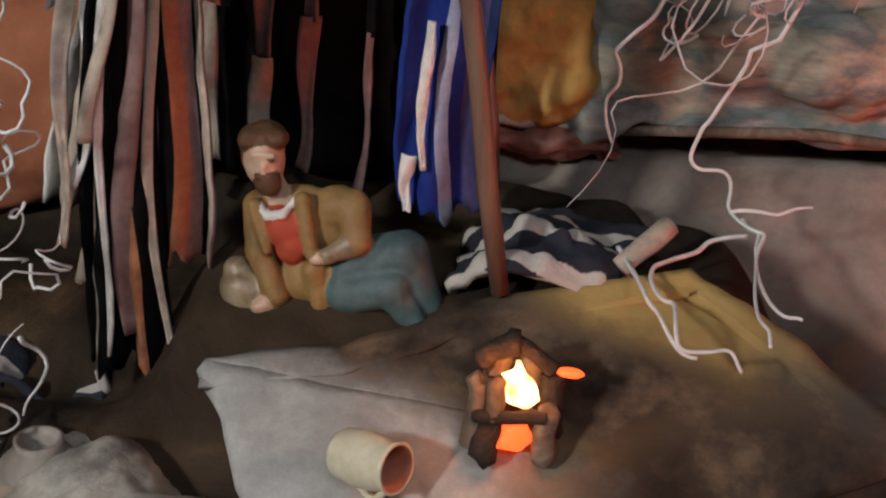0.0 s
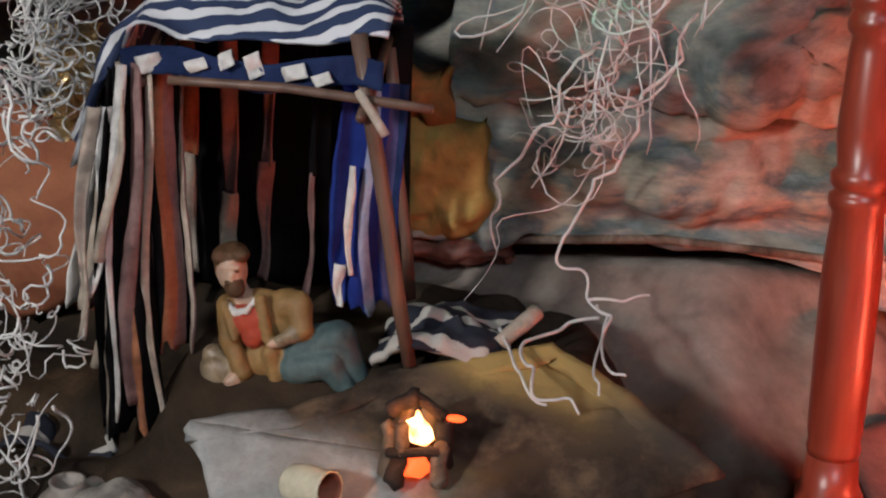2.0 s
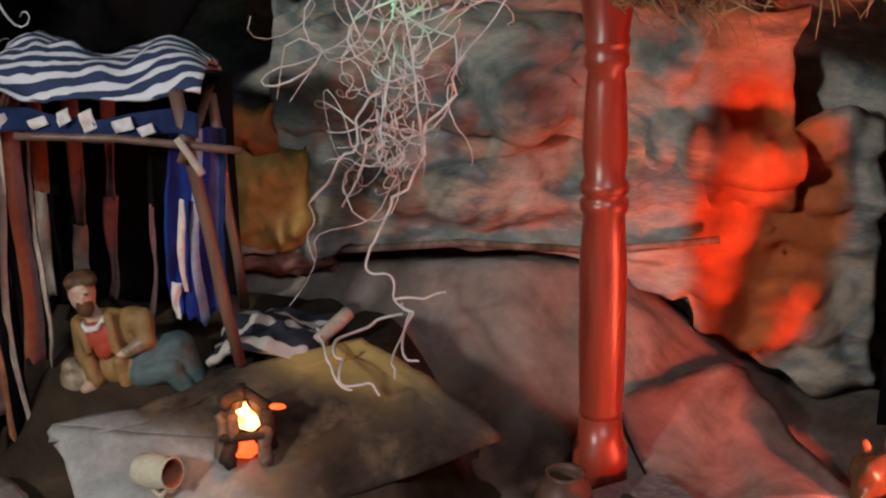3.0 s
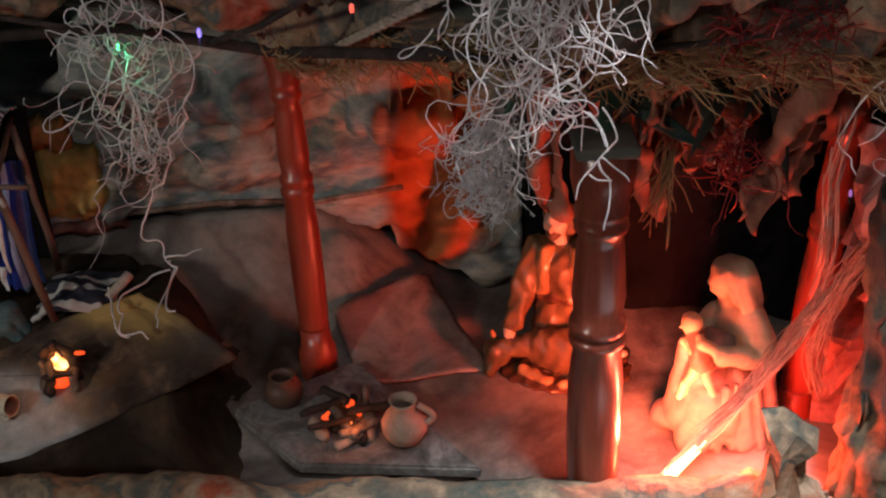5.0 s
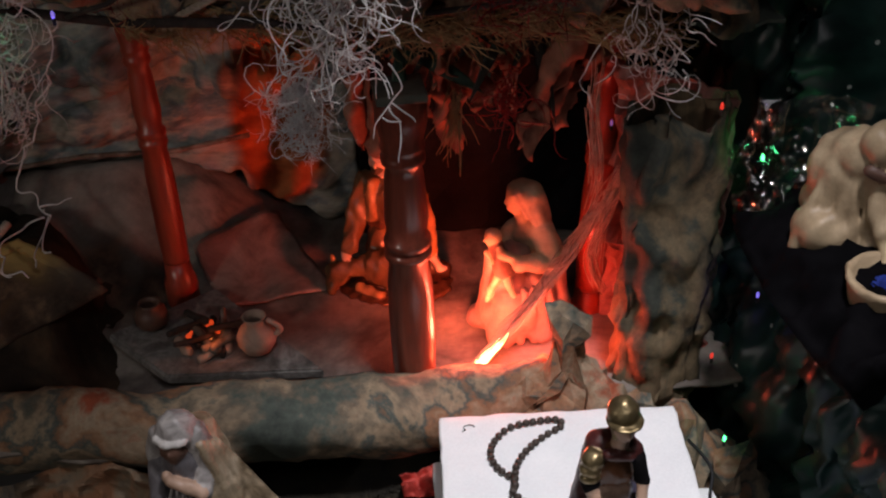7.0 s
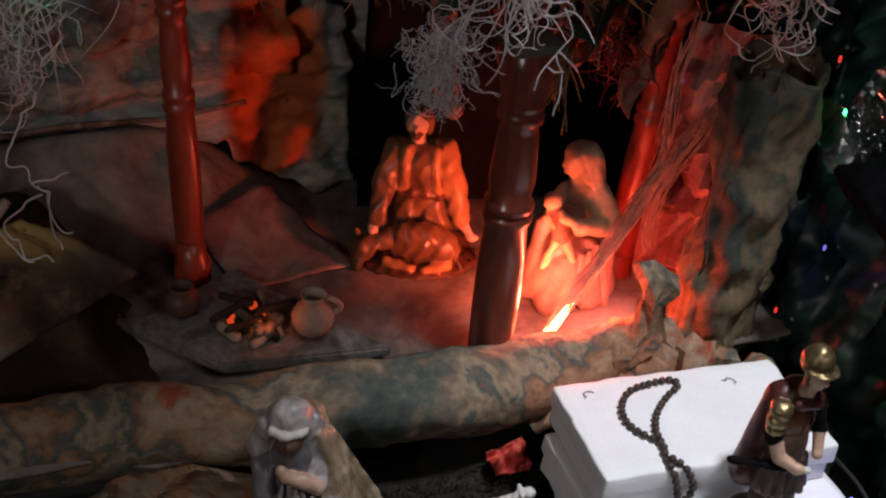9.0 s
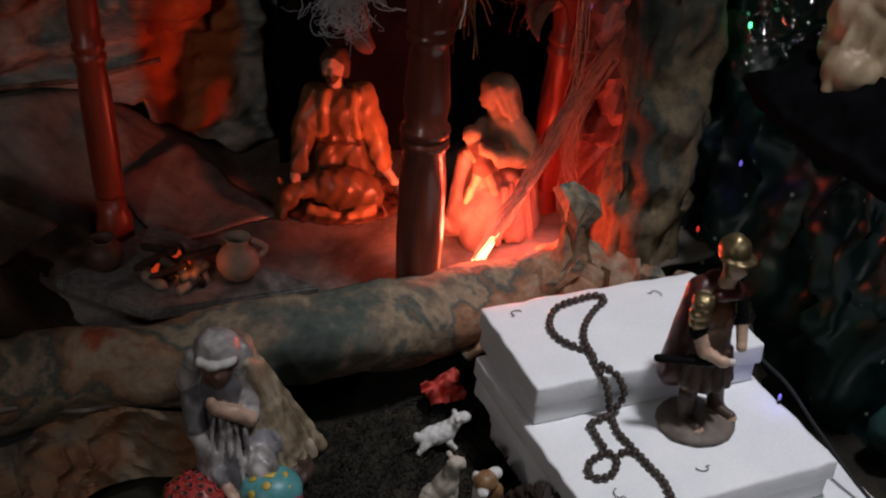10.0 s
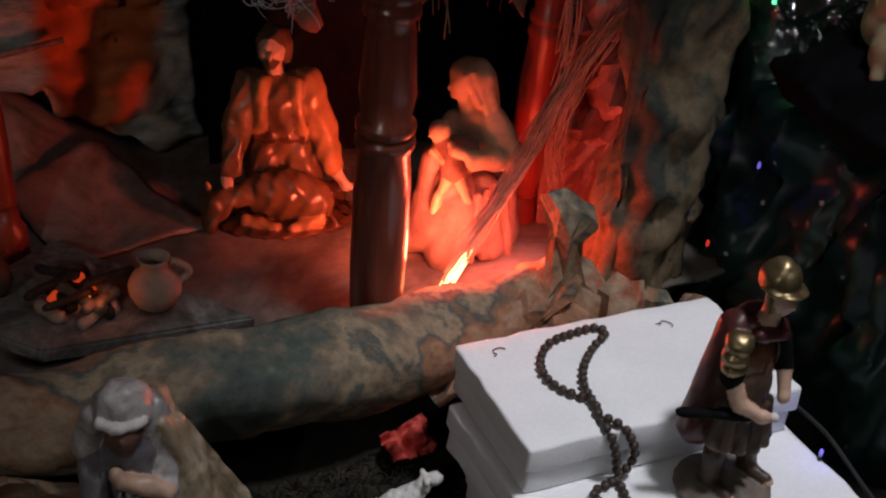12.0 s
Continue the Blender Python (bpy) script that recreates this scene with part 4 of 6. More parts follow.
figure("flame", [egg((0.003, 0.0, 0.0185), (0.0066, 0.004, 0.0066), 0, (0, 24, 0)), egg((-0.0005, 0.0, 0.0225), (0.0044, 0.003, 0.0056), 0, (0, 16, 0)), cone_body((0.002, 0, 0.02), (0.001, 0.001, 0.0305), 0.003, 0.0009, 0), cone_body((0.006, 0, 0.02), (0.0095, 0, 0.0165), 0.0026, 0.001, 0)], [flame], 0.0009, 0.0016, (0, 0, 0), folds=0.0007, fold_size=620, parent=camp_fire)
figure("flame", [egg((-0.0105, -0.0015, 0.0155), (0.0014, 0.0014, 0.0046), 0, (0, -12, 0))], [hot_ember], 0.0009, 0.0012, (0, 0, 0), parent=camp_fire)
figure("ember_bed", [egg((0, -0.002, 0.0), (0.009, 0.007, 0.005), 0), egg((0.003, -0.004, 0.004), (0.005, 0.004, 0.004), 0)], [ember], 0.0013, 0.002, (0, 0, 0), folds=0.0006, fold_size=700, parent=camp_fire)
figure("glow", [egg((0.02, 0.006, 0.026), (0.0056, 0.0026, 0.0019), 0)], [ember], 0.0011, 0.002, (0, 0, 0), parent=camp_fire)

camp_fire.scale = (0.86, 0.86, 0.86)
# ---- reclining man ----
man = [egg((-0.001, -0.001, 0.08), (0.0095, 0.0115, 0.0135), 0, (0, -8, 0)), egg((-0.003, 0.003, 0.0885), (0.0118, 0.0125, 0.0088), 1, (0, -10, 0)), egg((-0.009, 0.003, 0.082), (0.004, 0.009, 0.01), 1), egg((0.0025, -0.0085, 0.0715), (0.0066, 0.0055, 0.0066), 1), egg((0.0015, -0.012, 0.0795), (0.0018, 0.002, 0.003), 0)]
man += [cone_body((0.002, 0.0, 0.07), (0.006, 0.0, 0.06), 0.006, 0.0065, 0), cone_body((-0.004, -0.0075, 0.0615), (0.003, -0.013, 0.0565), 0.0017, 0.0017, 6), cone_body((0.003, -0.013, 0.0565), (0.011, -0.0135, 0.058), 0.0017, 0.0017, 6), cone_body((0.011, -0.0135, 0.058), (0.0155, -0.008, 0.0645), 0.0017, 0.0016, 6), egg((-0.0032, -0.0106, 0.0828), (0.0016, 0.0011, 0.0008), 1), egg((0.0042, -0.01, 0.0835), (0.0016, 0.0011, 0.0008), 1), cone_body((-0.005, -0.0108, 0.0852), (0.006, -0.0104, 0.086), 0.0012, 0.0012, 0), cone_body((-0.0015, -0.0128, 0.0758), (0.0042, -0.0122, 0.0762), 0.0013, 0.0012, 1), egg((-0.0075, -0.004, 0.0905), (0.0055, 0.007, 0.0048), 1), egg((0.0055, -0.004, 0.0925), (0.006, 0.0065, 0.0044), 1)]
man += [egg((0.02, 0.004, 0.046), (0.025, 0.0125, 0.02), 2, (0, 24, 0)), egg((0.0105, -0.0085, 0.0495), (0.0125, 0.0072, 0.0105), 3, (0, 20, 0)), egg((0.0145, -0.0095, 0.041), (0.0085, 0.0066, 0.0095), 3, (0, 20, 0)), cone_body((0.019, -0.008, 0.064), (0.025, -0.0135, 0.04), 0.0042, 0.0036, 2), cone_body((-0.004, -0.009, 0.06), (0.0035, -0.0145, 0.04), 0.0034, 0.003, 2), egg((0.034, 0.003, 0.058), (0.0125, 0.011, 0.0105), 2)]
man += [cone_body((-0.004, -0.001, 0.056), (-0.002, -0.008, 0.036), 0.0078, 0.007, 2), cone_body((-0.002, -0.008, 0.036), (0.008, -0.014, 0.016), 0.0068, 0.006, 2), cone_body((0.008, -0.014, 0.016), (0.0, -0.018, 0.01), 0.0045, 0.0035, 0)]
man += [cone_body((0.042, 0.0, 0.06), (0.046, -0.009, 0.046), 0.0085, 0.007, 2), cone_body((0.046, -0.009, 0.046), (0.033, -0.0145, 0.04), 0.0062, 0.0042, 5), egg((0.029, -0.0155, 0.038), (0.0045, 0.003, 0.003), 0)]
man += [egg((0.026, -0.002, 0.022), (0.022, 0.013, 0.016), 2), cone_body((0.026, -0.012, 0.03), (0.03, -0.013, 0.01), 0.006, 0.0045, 2), cone_body((0.044, 0.0, 0.028), (0.068, -0.003, 0.04), 0.0155, 0.0115, 4), cone_body((0.068, -0.003, 0.04), (0.08, -0.005, 0.016), 0.011, 0.0075, 4)]
man += [cone_body((0.042, -0.008, 0.02), (0.064, -0.013, 0.026), 0.012, 0.0095, 4), cone_body((0.064, -0.013, 0.026), (0.076, -0.014, 0.009), 0.009, 0.0065, 4), cone_body((0.08, -0.006, 0.011), (0.087, -0.013, 0.007), 0.005, 0.0038, 0), cone_body((0.076, -0.014, 0.008), (0.083, -0.02, 0.005), 0.0045, 0.0034, 0)]
man += [egg((-0.009, -0.008, 0.013), (0.0135, 0.0105, 0.0115), 5, (0, 20, 0)), egg((-0.013, -0.005, 0.023), (0.008, 0.007, 0.0065), 5), egg((0.004, -0.012, 0.006), (0.014, 0.008, 0.007), 5), egg((0.022, -0.014, 0.004), (0.018, 0.008, 0.005), 7)]
figure("reclining_figurine", man, [skin, hair, coat_ochre, shirt_red, trousers, cloak_tan, white_cloth, hair_black], 0.0009, 0.0016, (-0.507, 0.17, 0.066), 2, 0.76, 0.00035, 420, "painted figurine of a bearded shepherd reclining on the ground", "figurine")

# ---- striped tent ----
tent = thing("striped_tent", "small tent of striped cloth strips on wooden poles", "tent", (-0.004, 0.038, -0.012))


def stick(name, path, r, parent, mat=twig_wood, sides=8):
    pts = []
    for a, b in zip(path, path[1:]):
        a, b = Vector(a), Vector(b)
        for t in (0, 0.25, 0.5, 0.75):
            q = a.lerp(b, t)
            pts.append(q + Vector((noise.noise(q * 60), noise.noise(q * 60 + Vector((5, 0, 0))), 0)) * r * 0.5)
    pts.append(Vector(path[-1]))
    v, f = tube(pts, [r * (1 + 0.15 * noise.noise(p * 90)) for p in pts], sides)
    return link_mesh(name, v, f, mat, parent)


stick("twig", [(-0.41, 0.318, 0.1), (-0.3, 0.312, 0.112), (-0.21, 0.312, 0.108), (-0.13, 0.312, 0.118)], 0.0028, branch_fold, burnt_wood)
stick("pole", [(-0.415, 0.128, 0.1), (-0.44, 0.121, 0.258)], 0.0038, tent)
stick("pole", [(-0.43, 0.21, 0.1), (-0.445, 0.215, 0.235)], 0.0034, tent)
stick("pole", [(-0.56, 0.21, 0.09), (-0.565, 0.215, 0.235)], 0.0034, tent)
stick("beam", [(-0.525, 0.114, 0.234), (-0.47, 0.113, 0.234), (-0.405, 0.112, 0.229)], 0.0022, tent)
stick("beam", [(-0.437, 0.115, 0.222), (-0.448, 0.23, 0.238)], 0.0026, tent)
stick("stub", [(-0.437, 0.108, 0.236), (-0.424, 0.104, 0.218)], 0.0022, tent, tan_cloth)
stick("beam", [(-0.538, 0.115, 0.232), (-0.56, 0.23, 0.238)], 0.0026, tent)


def roof_surface(u, v):
    """Sags between the beams, with a side that falls in folds over the poles."""
    x = -0.566 + 0.139 * u - 0.012 * v
    y = 0.122 + 0.1 * v
    z = 0.247 + 0.028 * math.sin(math.pi * min(1.0, v * 0.9 + 0.1)) * (0.6 + 0.4 * math.sin(math.pi * u)) + 0.004 * math.sin(9 * u)
    hang = max(0.0, 0.2 - u) / 0.2
    fold = 0.005 * hang * math.sin(v * 26)
    return (x - 0.007 * hang + fold, y - 0.012 * hang, z - 0.06 * hang ** 1.6 + 0.003 * math.sin(14 * u + 5 * v))


striped = bpy.data.materials.new("striped_roof_cloth")
striped.use_nodes = True
b = striped.node_tree.nodes["Principled BSDF"]
b.inputs["Roughness"].default_value = 0.85
place = striped.node_tree.nodes.new("ShaderNodeTexCoord")
shift = node(striped, "ShaderNodeMapping")
shift.inputs["Rotation"].default_value = (0, 0, radians(-8))
wire(striped, place, "Object", shift, "Vector")
wave = node(striped, "ShaderNodeTexWave", Scale=36.0, Distortion=2.4, Detail=1.2)
wave.bands_direction = "Y"
wave.inputs["Detail Scale"].default_value = 0.6
wire(striped, shift, "Vector", wave, "Vector")
bands = ramp(striped, wave, "Fac", [(0.56, (0.02, 0.035, 0.09)), (0.63, (0.6, 0.61, 0.64))])
wire(striped, bands, "Color", b, "Base Color")
weave = node(striped, "ShaderNodeTexNoise", Scale=500.0, Detail=3.0)
wire(striped, place, "Object", weave, "Vector")
relief = node(striped, "ShaderNodeBump", Strength=0.4, Distance=0.001)
wire(striped, weave, "Fac", relief, "Height")
wire(striped, relief, "Normal", b, "Normal")
roof_cloth = sheet("roof_cloth", roof_surface, 56, 36, striped, tent, 22, 0.004, 16, 0.0015, True, "navy and white striped roof cloth")
sheet("hem", lambda u, v: (-0.549 + 0.121 * u, 0.1195 + 0.0015 * math.sin(30 * u) - 0.002 * v, 0.2455 - 0.0125 * v + 0.003 * math.sin(9 * u)), 40, 6, navy, roof_cloth, 40, 0.0014, 39, 0.0012, True, "dark navy hem")
for k, (x, w, h, drop) in enumerate(((-0.535, 0.011, 0.0075, 0.0), (-0.513, 0.0085, 0.0045, 0.001), (-0.5, 0.005, 0.0065, -0.003), (-0.487, 0.006, 0.01, -0.003), (-0.469, 0.011, 0.006, 0.001), (-0.456, 0.008, 0.0045, 0.004))):
    sheet("hem_patch", lambda u, v: (x + w * (u - 0.5) + 0.003 * v, 0.1155 - 0.001 * v, 0.243 - drop - h * v + 0.003 * u), 6, 6, white_cloth, roof_cloth, 90, 0.003, 40 + k, 0.0008, True, "white patch on the hem")


def strip(top, bottom, width, mat, seed, sway=0.006):
    t, e = Vector(top), Vector(bottom)

    def surface(u, v):
        p = t.lerp(e, v)
        s = math.sin(v * 5 + seed) * sway * v
        w = width * (1 + 0.12 * math.sin(v * 7) * math.sin(seed * 2))
        return (p.x + s + w * (u - 0.5), p.y + 0.35 * w * math.sin(u * 3.1 + v * 4 + seed), p.z)

    return sheet("strip", surface, 6, 26, mat, tent, 40, 0.0008, seed, 0.0012, True)


def curtain(top, bottom, wide_top, wide_low, columns, pleats, depth, seed, label):
    """A pleated hanging cloth: each column of the weave has its own colour."""
    t, e = Vector(top), Vector(bottom)
    n, rows = len(columns) * 3, 26

    def surface(u, v):
        p = t.lerp(e, v)
        w = wide_top + (wide_low - wide_top) * v
        wave = math.sin(u * pleats * 6.283 + 0.8 * math.sin(v * 5 + seed)) * depth * (0.5 + 0.5 * v)
        hem = 0.012 * max(0.0, v - 0.85) / 0.15 * noise.noise(Vector((u * 7, seed, 0)))
        return (p.x + w * (u - 0.5) + 0.004 * math.sin(v * 4.3 + seed) * v, p.y + wave + 0.012 * (u - 0.5), p.z + hem)

    paints = list(dict.fromkeys(columns))
    ob = sheet("curtain", surface, n, rows, paints, tent, 30, 0.0012, seed, 0.0012, True, label)
    index = [paints.index(columns[i // 3]) for i in range(n) for _ in range(rows) for _ in range(2)]
    index += [0] * (len(ob.data.polygons) - len(index))
    ob.data.polygons.foreach_set("material_index", np.asarray(index, dtype=np.int32))
    return ob


for k, (x, e, up, down, w) in enumerate(((-0.574, -0.578, rust_cloth, mauve_cloth, 0.0075), (-0.551, -0.554, rust_cloth, tan_cloth, 0.0082), (-0.529, -0.531, mauve_cloth, tan_cloth, 0.0078), (-0.506, -0.513, mauve_cloth, mauve_cloth, 0.0068), (-0.482, -0.487, dark_cloth, mauve_cloth, 0.003))):
    middle = (x + 0.45 * (e - x), 0.2105, 0.163 + 0.012 * math.sin(k * 2.3))
    strip((x, 0.2105, 0.246), middle, w, up, k + 1, 0.0)
    strip((middle[0], 0.2095, middle[2] + 0.002), (e, 0.206, 0.094 + 0.012 * (k % 2)), w, down, k + 1, 0.003)
curtain((-0.547, 0.121, 0.238), (-0.552, 0.106, 0.062), 0.014, 0.028, [dark_cloth, tan_cloth, dark_cloth, dark_cloth, dark_cloth, mauve_cloth, rust_cloth, dark_cloth, dark_cloth], 2.2, 0.005, 3, "black cloth with grey, mauve and rust stripes")
curtain((-0.554, 0.136, 0.236), (-0.572, 0.138, 0.112), 0.02, 0.03, [white_cloth, dark_cloth, tan_cloth, mauve_cloth, dark_cloth, tan_cloth, dark_cloth, rust_cloth], 2.6, 0.006, 7, "hanging cloth with cream, black and mauve stripes")
curtain((-0.534, 0.128, 0.236), (-0.537, 0.126, 0.098), 0.018, 0.024, [mauve_cloth, mauve_cloth, dark_cloth, rust_cloth, mauve_cloth, dark_cloth, tan_cloth], 1.6, 0.005, 11, "brown and mauve striped cloth")
for k, (x, e, low, m, w) in enumerate(((-0.559, -0.574, 0.11, tan_cloth, 0.005), (-0.554, -0.566, 0.13, white_cloth, 0.005), (-0.549, -0.562, 0.09, tan_cloth, 0.0036), (-0.546, -0.55, 0.15, tan_cloth, 0.0036), (-0.54, -0.545, 0.075, mauve_cloth, 0.006), (-0.535, -0.539, 0.062, tan_cloth, 0.0028), (-0.545, -0.56, 0.068, white_cloth, 0.003))):
    strip((x, 0.112 + 0.003 * (k % 3), 0.24 - 0.02 * (x < -0.55)), (e, 0.1 + 0.006 * (k % 3), low), w, m, 60 + k, 0.007)
curtain((-0.44, 0.16, 0.228), (-0.444, 0.158, 0.116), 0.03, 0.034, [blue_cloth, blue_cloth, blue_cloth, blue_cloth, pale_blue, blue_cloth, purple_cloth, purple_cloth, navy], 1.7, 0.005, 15, "bright blue and purple hanging cloth")
for k, (x, top, low, w) in enumerate(((-0.4485, 0.19, 0.135, 0.0026), (-0.4545, 0.14, 0.118, 0.004))):
    strip((x, 0.15, top), (x - 0.002, 0.148, low), w, white_cloth, 90 + k, 0.002)
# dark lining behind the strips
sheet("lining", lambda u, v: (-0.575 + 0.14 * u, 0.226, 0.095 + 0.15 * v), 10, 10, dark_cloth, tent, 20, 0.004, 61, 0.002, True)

bold = striped.copy()
bold.name = "bold_striped_cloth"
for n in bold.node_tree.nodes:
    if n.type == "TEX_WAVE":
        n.inputs["Scale"].default_value = 16.0
        n.inputs["Distortion"].default_value = 0.9
    if n.type == "VALTORGB":
        n.color_ramp.elements[0].color = (0.008, 0.01, 0.02, 1)
        n.color_ramp.elements[0].position, n.color_ramp.elements[1].position = 0.68, 0.74
        n.color_ramp.elements[1].color = (0.4, 0.38, 0.35, 1)
blanket = sheet("folded_blanket", lambda u, v: (-0.438 + 0.066 * u + 0.004 * math.sin(8 * v), 0.168 + 0.06 * v, 0.083 + 0.022 * math.sin(math.pi * u) * (0.5 + 0.5 * math.sin(5 * v)) + 0.012 * v), 34, 28, bold, None, 24, 0.009, 17, 0.004, True)
tagged(blanket, "crumpled black and white striped cloth on the ground", "cloth")
rug = sheet("striped_rug", lambda u, v: (-0.612 + 0.045 * u, 0.135 + 0.06 * v, 0.034 + 0.01 * math.sin(6 * u + 3 * v)), 20, 20, bold, None, 30, 0.008, 19, 0.003, True)
tagged(rug, "black and white striped cloth lying beside the tent", "cloth")
roll = thing("pale_roll", "short pale roll beside the striped cloth", "roll")
stick("roll", [(-0.378, 0.185, 0.094), (-0.362, 0.202, 0.106)], 0.0042, roll, tan_cloth)

# ---- embers, pot and jug before the post ----
tile = thing("stone_tile", "grey square tile under the embers and the jug", "tile")
bm = bmesh.new()
low = [bm.verts.new(p) for p in ((-0.279, 0.128, 0.006), (-0.222, 0.053, 0.006), (-0.08, 0.035, 0.006), (-0.178, 0.187, 0.006))]
top = [bm.verts.new((p.co.x, p.co.y, 0.0165)) for p in low]
bm.faces.new(top)
bm.faces.new(low[::-1])
for i in range(4):
    bm.faces.new((low[i], low[(i + 1) % 4], top[(i + 1) % 4], top[i]))
bmesh.ops.bevel(bm, geom=bm.edges[:], offset=0.002, segments=2, affect="EDGES")
part("plate", bm, tile_stone, tile, smooth=False)

jug = thing("clay_jug", "pale clay jug with one handle on the tile", "jug", (-0.138, 0.074, 0.0165))
prof = [(0.0, 0.0), (0.008, 0.0), (0.0125, 0.004), (0.0162, 0.012), (0.0168, 0.019), (0.014, 0.026), (0.0088, 0.0315), (0.0082, 0.036), (0.0105, 0.0405), (0.0096, 0.041), (0.007, 0.036), (0.0078, 0.031), (0.013, 0.022), (0.0, 0.006)]
v, f = lathe(prof, 32)
link_mesh("body", v, f, terracotta, jug)
v, f = tube([(0.0105 + 0.011 * math.sin(math.pi * k / 9), 0, 0.037 - 0.021 * k / 9) for k in range(10)], 0.0026, 8)
h = link_mesh("handle", v, f, terracotta, jug)
h.rotation_euler = (0, 0, radians(-12))
jug.scale = (1.08, 1.08, 0.98)
pot = thing("round_pot", "small round brown clay pot on the tile", "pot", (-0.236, 0.13, 0.0165))
v, f = lathe([(0.0, 0.0), (0.006, 0.0), (0.0115, 0.005), (0.0132, 0.012), (0.0115, 0.019), (0.0072, 0.0235), (0.009, 0.0265), (0.0075, 0.0265), (0.006, 0.0235), (0.009, 0.018), (0.0, 0.006)], 28)
link_mesh("body", v, f, brown_clay, pot)
pot.scale = (1.22, 1.22, 1.1)

embers = thing("ember_heap", "small heap of glowing sticks on the tile", "fire", (-0.186, 0.098, 0.0172))
rng = random.Random(11)
for k in range(13):
    a = rng.uniform(0, math.pi)
    c = Vector((rng.uniform(-0.02, 0.024), rng.uniform(-0.022, 0.018), 0.004 + 0.0058 * (k % 3)))
    d = Vector((math.cos(a), math.sin(a), rng.uniform(-0.1, 0.15))) * rng.uniform(0.011, 0.021)
    log("log", c - d, c + d, rng.uniform(0.0026, 0.0042), embers, (charred, burnt_wood, charred)[k % 3])
for gx, gy, gz, gs, gm in ((-0.004, -0.004, 0.004, 1.1, hot_ember), (0.009, -0.018, 0.003, 1.2, ember), (0.014, 0.006, 0.006, 0.9, ember), (0.002, -0.012, 0.01, 0.7, hot_ember), (-0.014, 0.004, 0.005, 0.8, ember), (0.004, 0.006, 0.014, 0.6, ember)):
    figure("glow", [egg((0, 0, gz), (0.006 * gs, 0.0042 * gs, 0.0032 * gs), 0), egg((0.003 * gs, 0.002, gz + 0.001), (0.003, 0.0028, 0.003), 0)], [gm], 0.0011, 0.002, (gx, gy, 0), folds=0.0005, fold_size=900, parent=embers)
for gx, gy, gz, turn in ((0.004, -0.026, 0.004, 30), (0.02, -0.012, 0.003, 80), (-0.02, -0.01, 0.004, 120)):
    d = Vector((math.cos(radians(turn)), math.sin(radians(turn)), 0.1)) * 0.012
    log("pale_log", Vector((gx, gy, gz)) - d, Vector((gx, gy, gz)) + d, 0.0045, embers, terracotta)

# ---- mother with child, lit from below ----
mary = [egg((-0.0065, -0.002, 0.134), (0.0092, 0.0098, 0.012), 0, (0, -14, 0)), egg((-0.0152, -0.003, 0.1325), (0.0026, 0.0022, 0.003), 0), egg((-0.0128, -0.003, 0.1262), (0.0028, 0.0028, 0.0022), 0), egg((-0.0005, 0.001, 0.1405), (0.0155, 0.0145, 0.0145), 0, (0, 26, 0)), cone_body((0.005, 0.002, 0.14), (0.014, 0.004, 0.116), 0.0138, 0.0108, 0), cone_body((0.012, -0.004, 0.13), (0.019, -0.004, 0.112), 0.0075, 0.006, 0), cone_body((-0.005, -0.0105, 0.1445), (0.006, -0.011, 0.1245), 0.003, 0.0026, 0), cone_body((0.0, -0.0095, 0.147), (0.0135, -0.0095, 0.117), 0.0034, 0.003, 0)]
mary += [cone_body((-0.003, 0.0, 0.125), (0.001, 0.001, 0.11), 0.0062, 0.008, 0), egg((0.007, 0.003, 0.102), (0.0205, 0.0155, 0.0165), 0), cone_body((0.006, 0.006, 0.092), (0.007, 0.01, 0.05), 0.0165, 0.0225, 0)]
mary += [cone_body((0.019, -0.004, 0.107), (0.0295, -0.013, 0.087), 0.0118, 0.0132, 0), cone_body((0.0295, -0.018, 0.083), (0.004, -0.033, 0.0875), 0.0105, 0.0078, 0), cone_body((0.004, -0.033, 0.0875), (-0.013, -0.033, 0.096), 0.0056, 0.0044, 0), egg((-0.0155, -0.031, 0.0985), (0.0046, 0.0034, 0.004), 0), cone_body((-0.01, 0.002, 0.104), (-0.022, -0.01, 0.086), 0.0078, 0.0066, 0)]
mary += [egg((-0.0235, -0.024, 0.1065), (0.0086, 0.0086, 0.0092), 0), egg((-0.0312, -0.0285, 0.1045), (0.0018, 0.0018, 0.002), 0), cone_body((-0.0195, -0.026, 0.099), (-0.0115, -0.031, 0.077), 0.0074, 0.0092, 2), egg((-0.006, -0.016, 0.082), (0.017, 0.014, 0.016), 1), cone_body((-0.0285, -0.0285, 0.092), (-0.0205, -0.0335, 0.0865), 0.0028, 0.0024, 0), cone_body((-0.0135, -0.031, 0.075), (-0.0215, -0.0385, 0.06), 0.0046, 0.0034, 0), cone_body((-0.0215, -0.0385, 0.06), (-0.0262, -0.0395, 0.047), 0.0032, 0.0025, 0), cone_body((-0.0105, -0.032, 0.075), (-0.0035, -0.0405, 0.066), 0.0046, 0.0034, 0), cone_body((-0.0035, -0.0405, 0.066), (0.0005, -0.0412, 0.0575), 0.003, 0.0024, 0)]
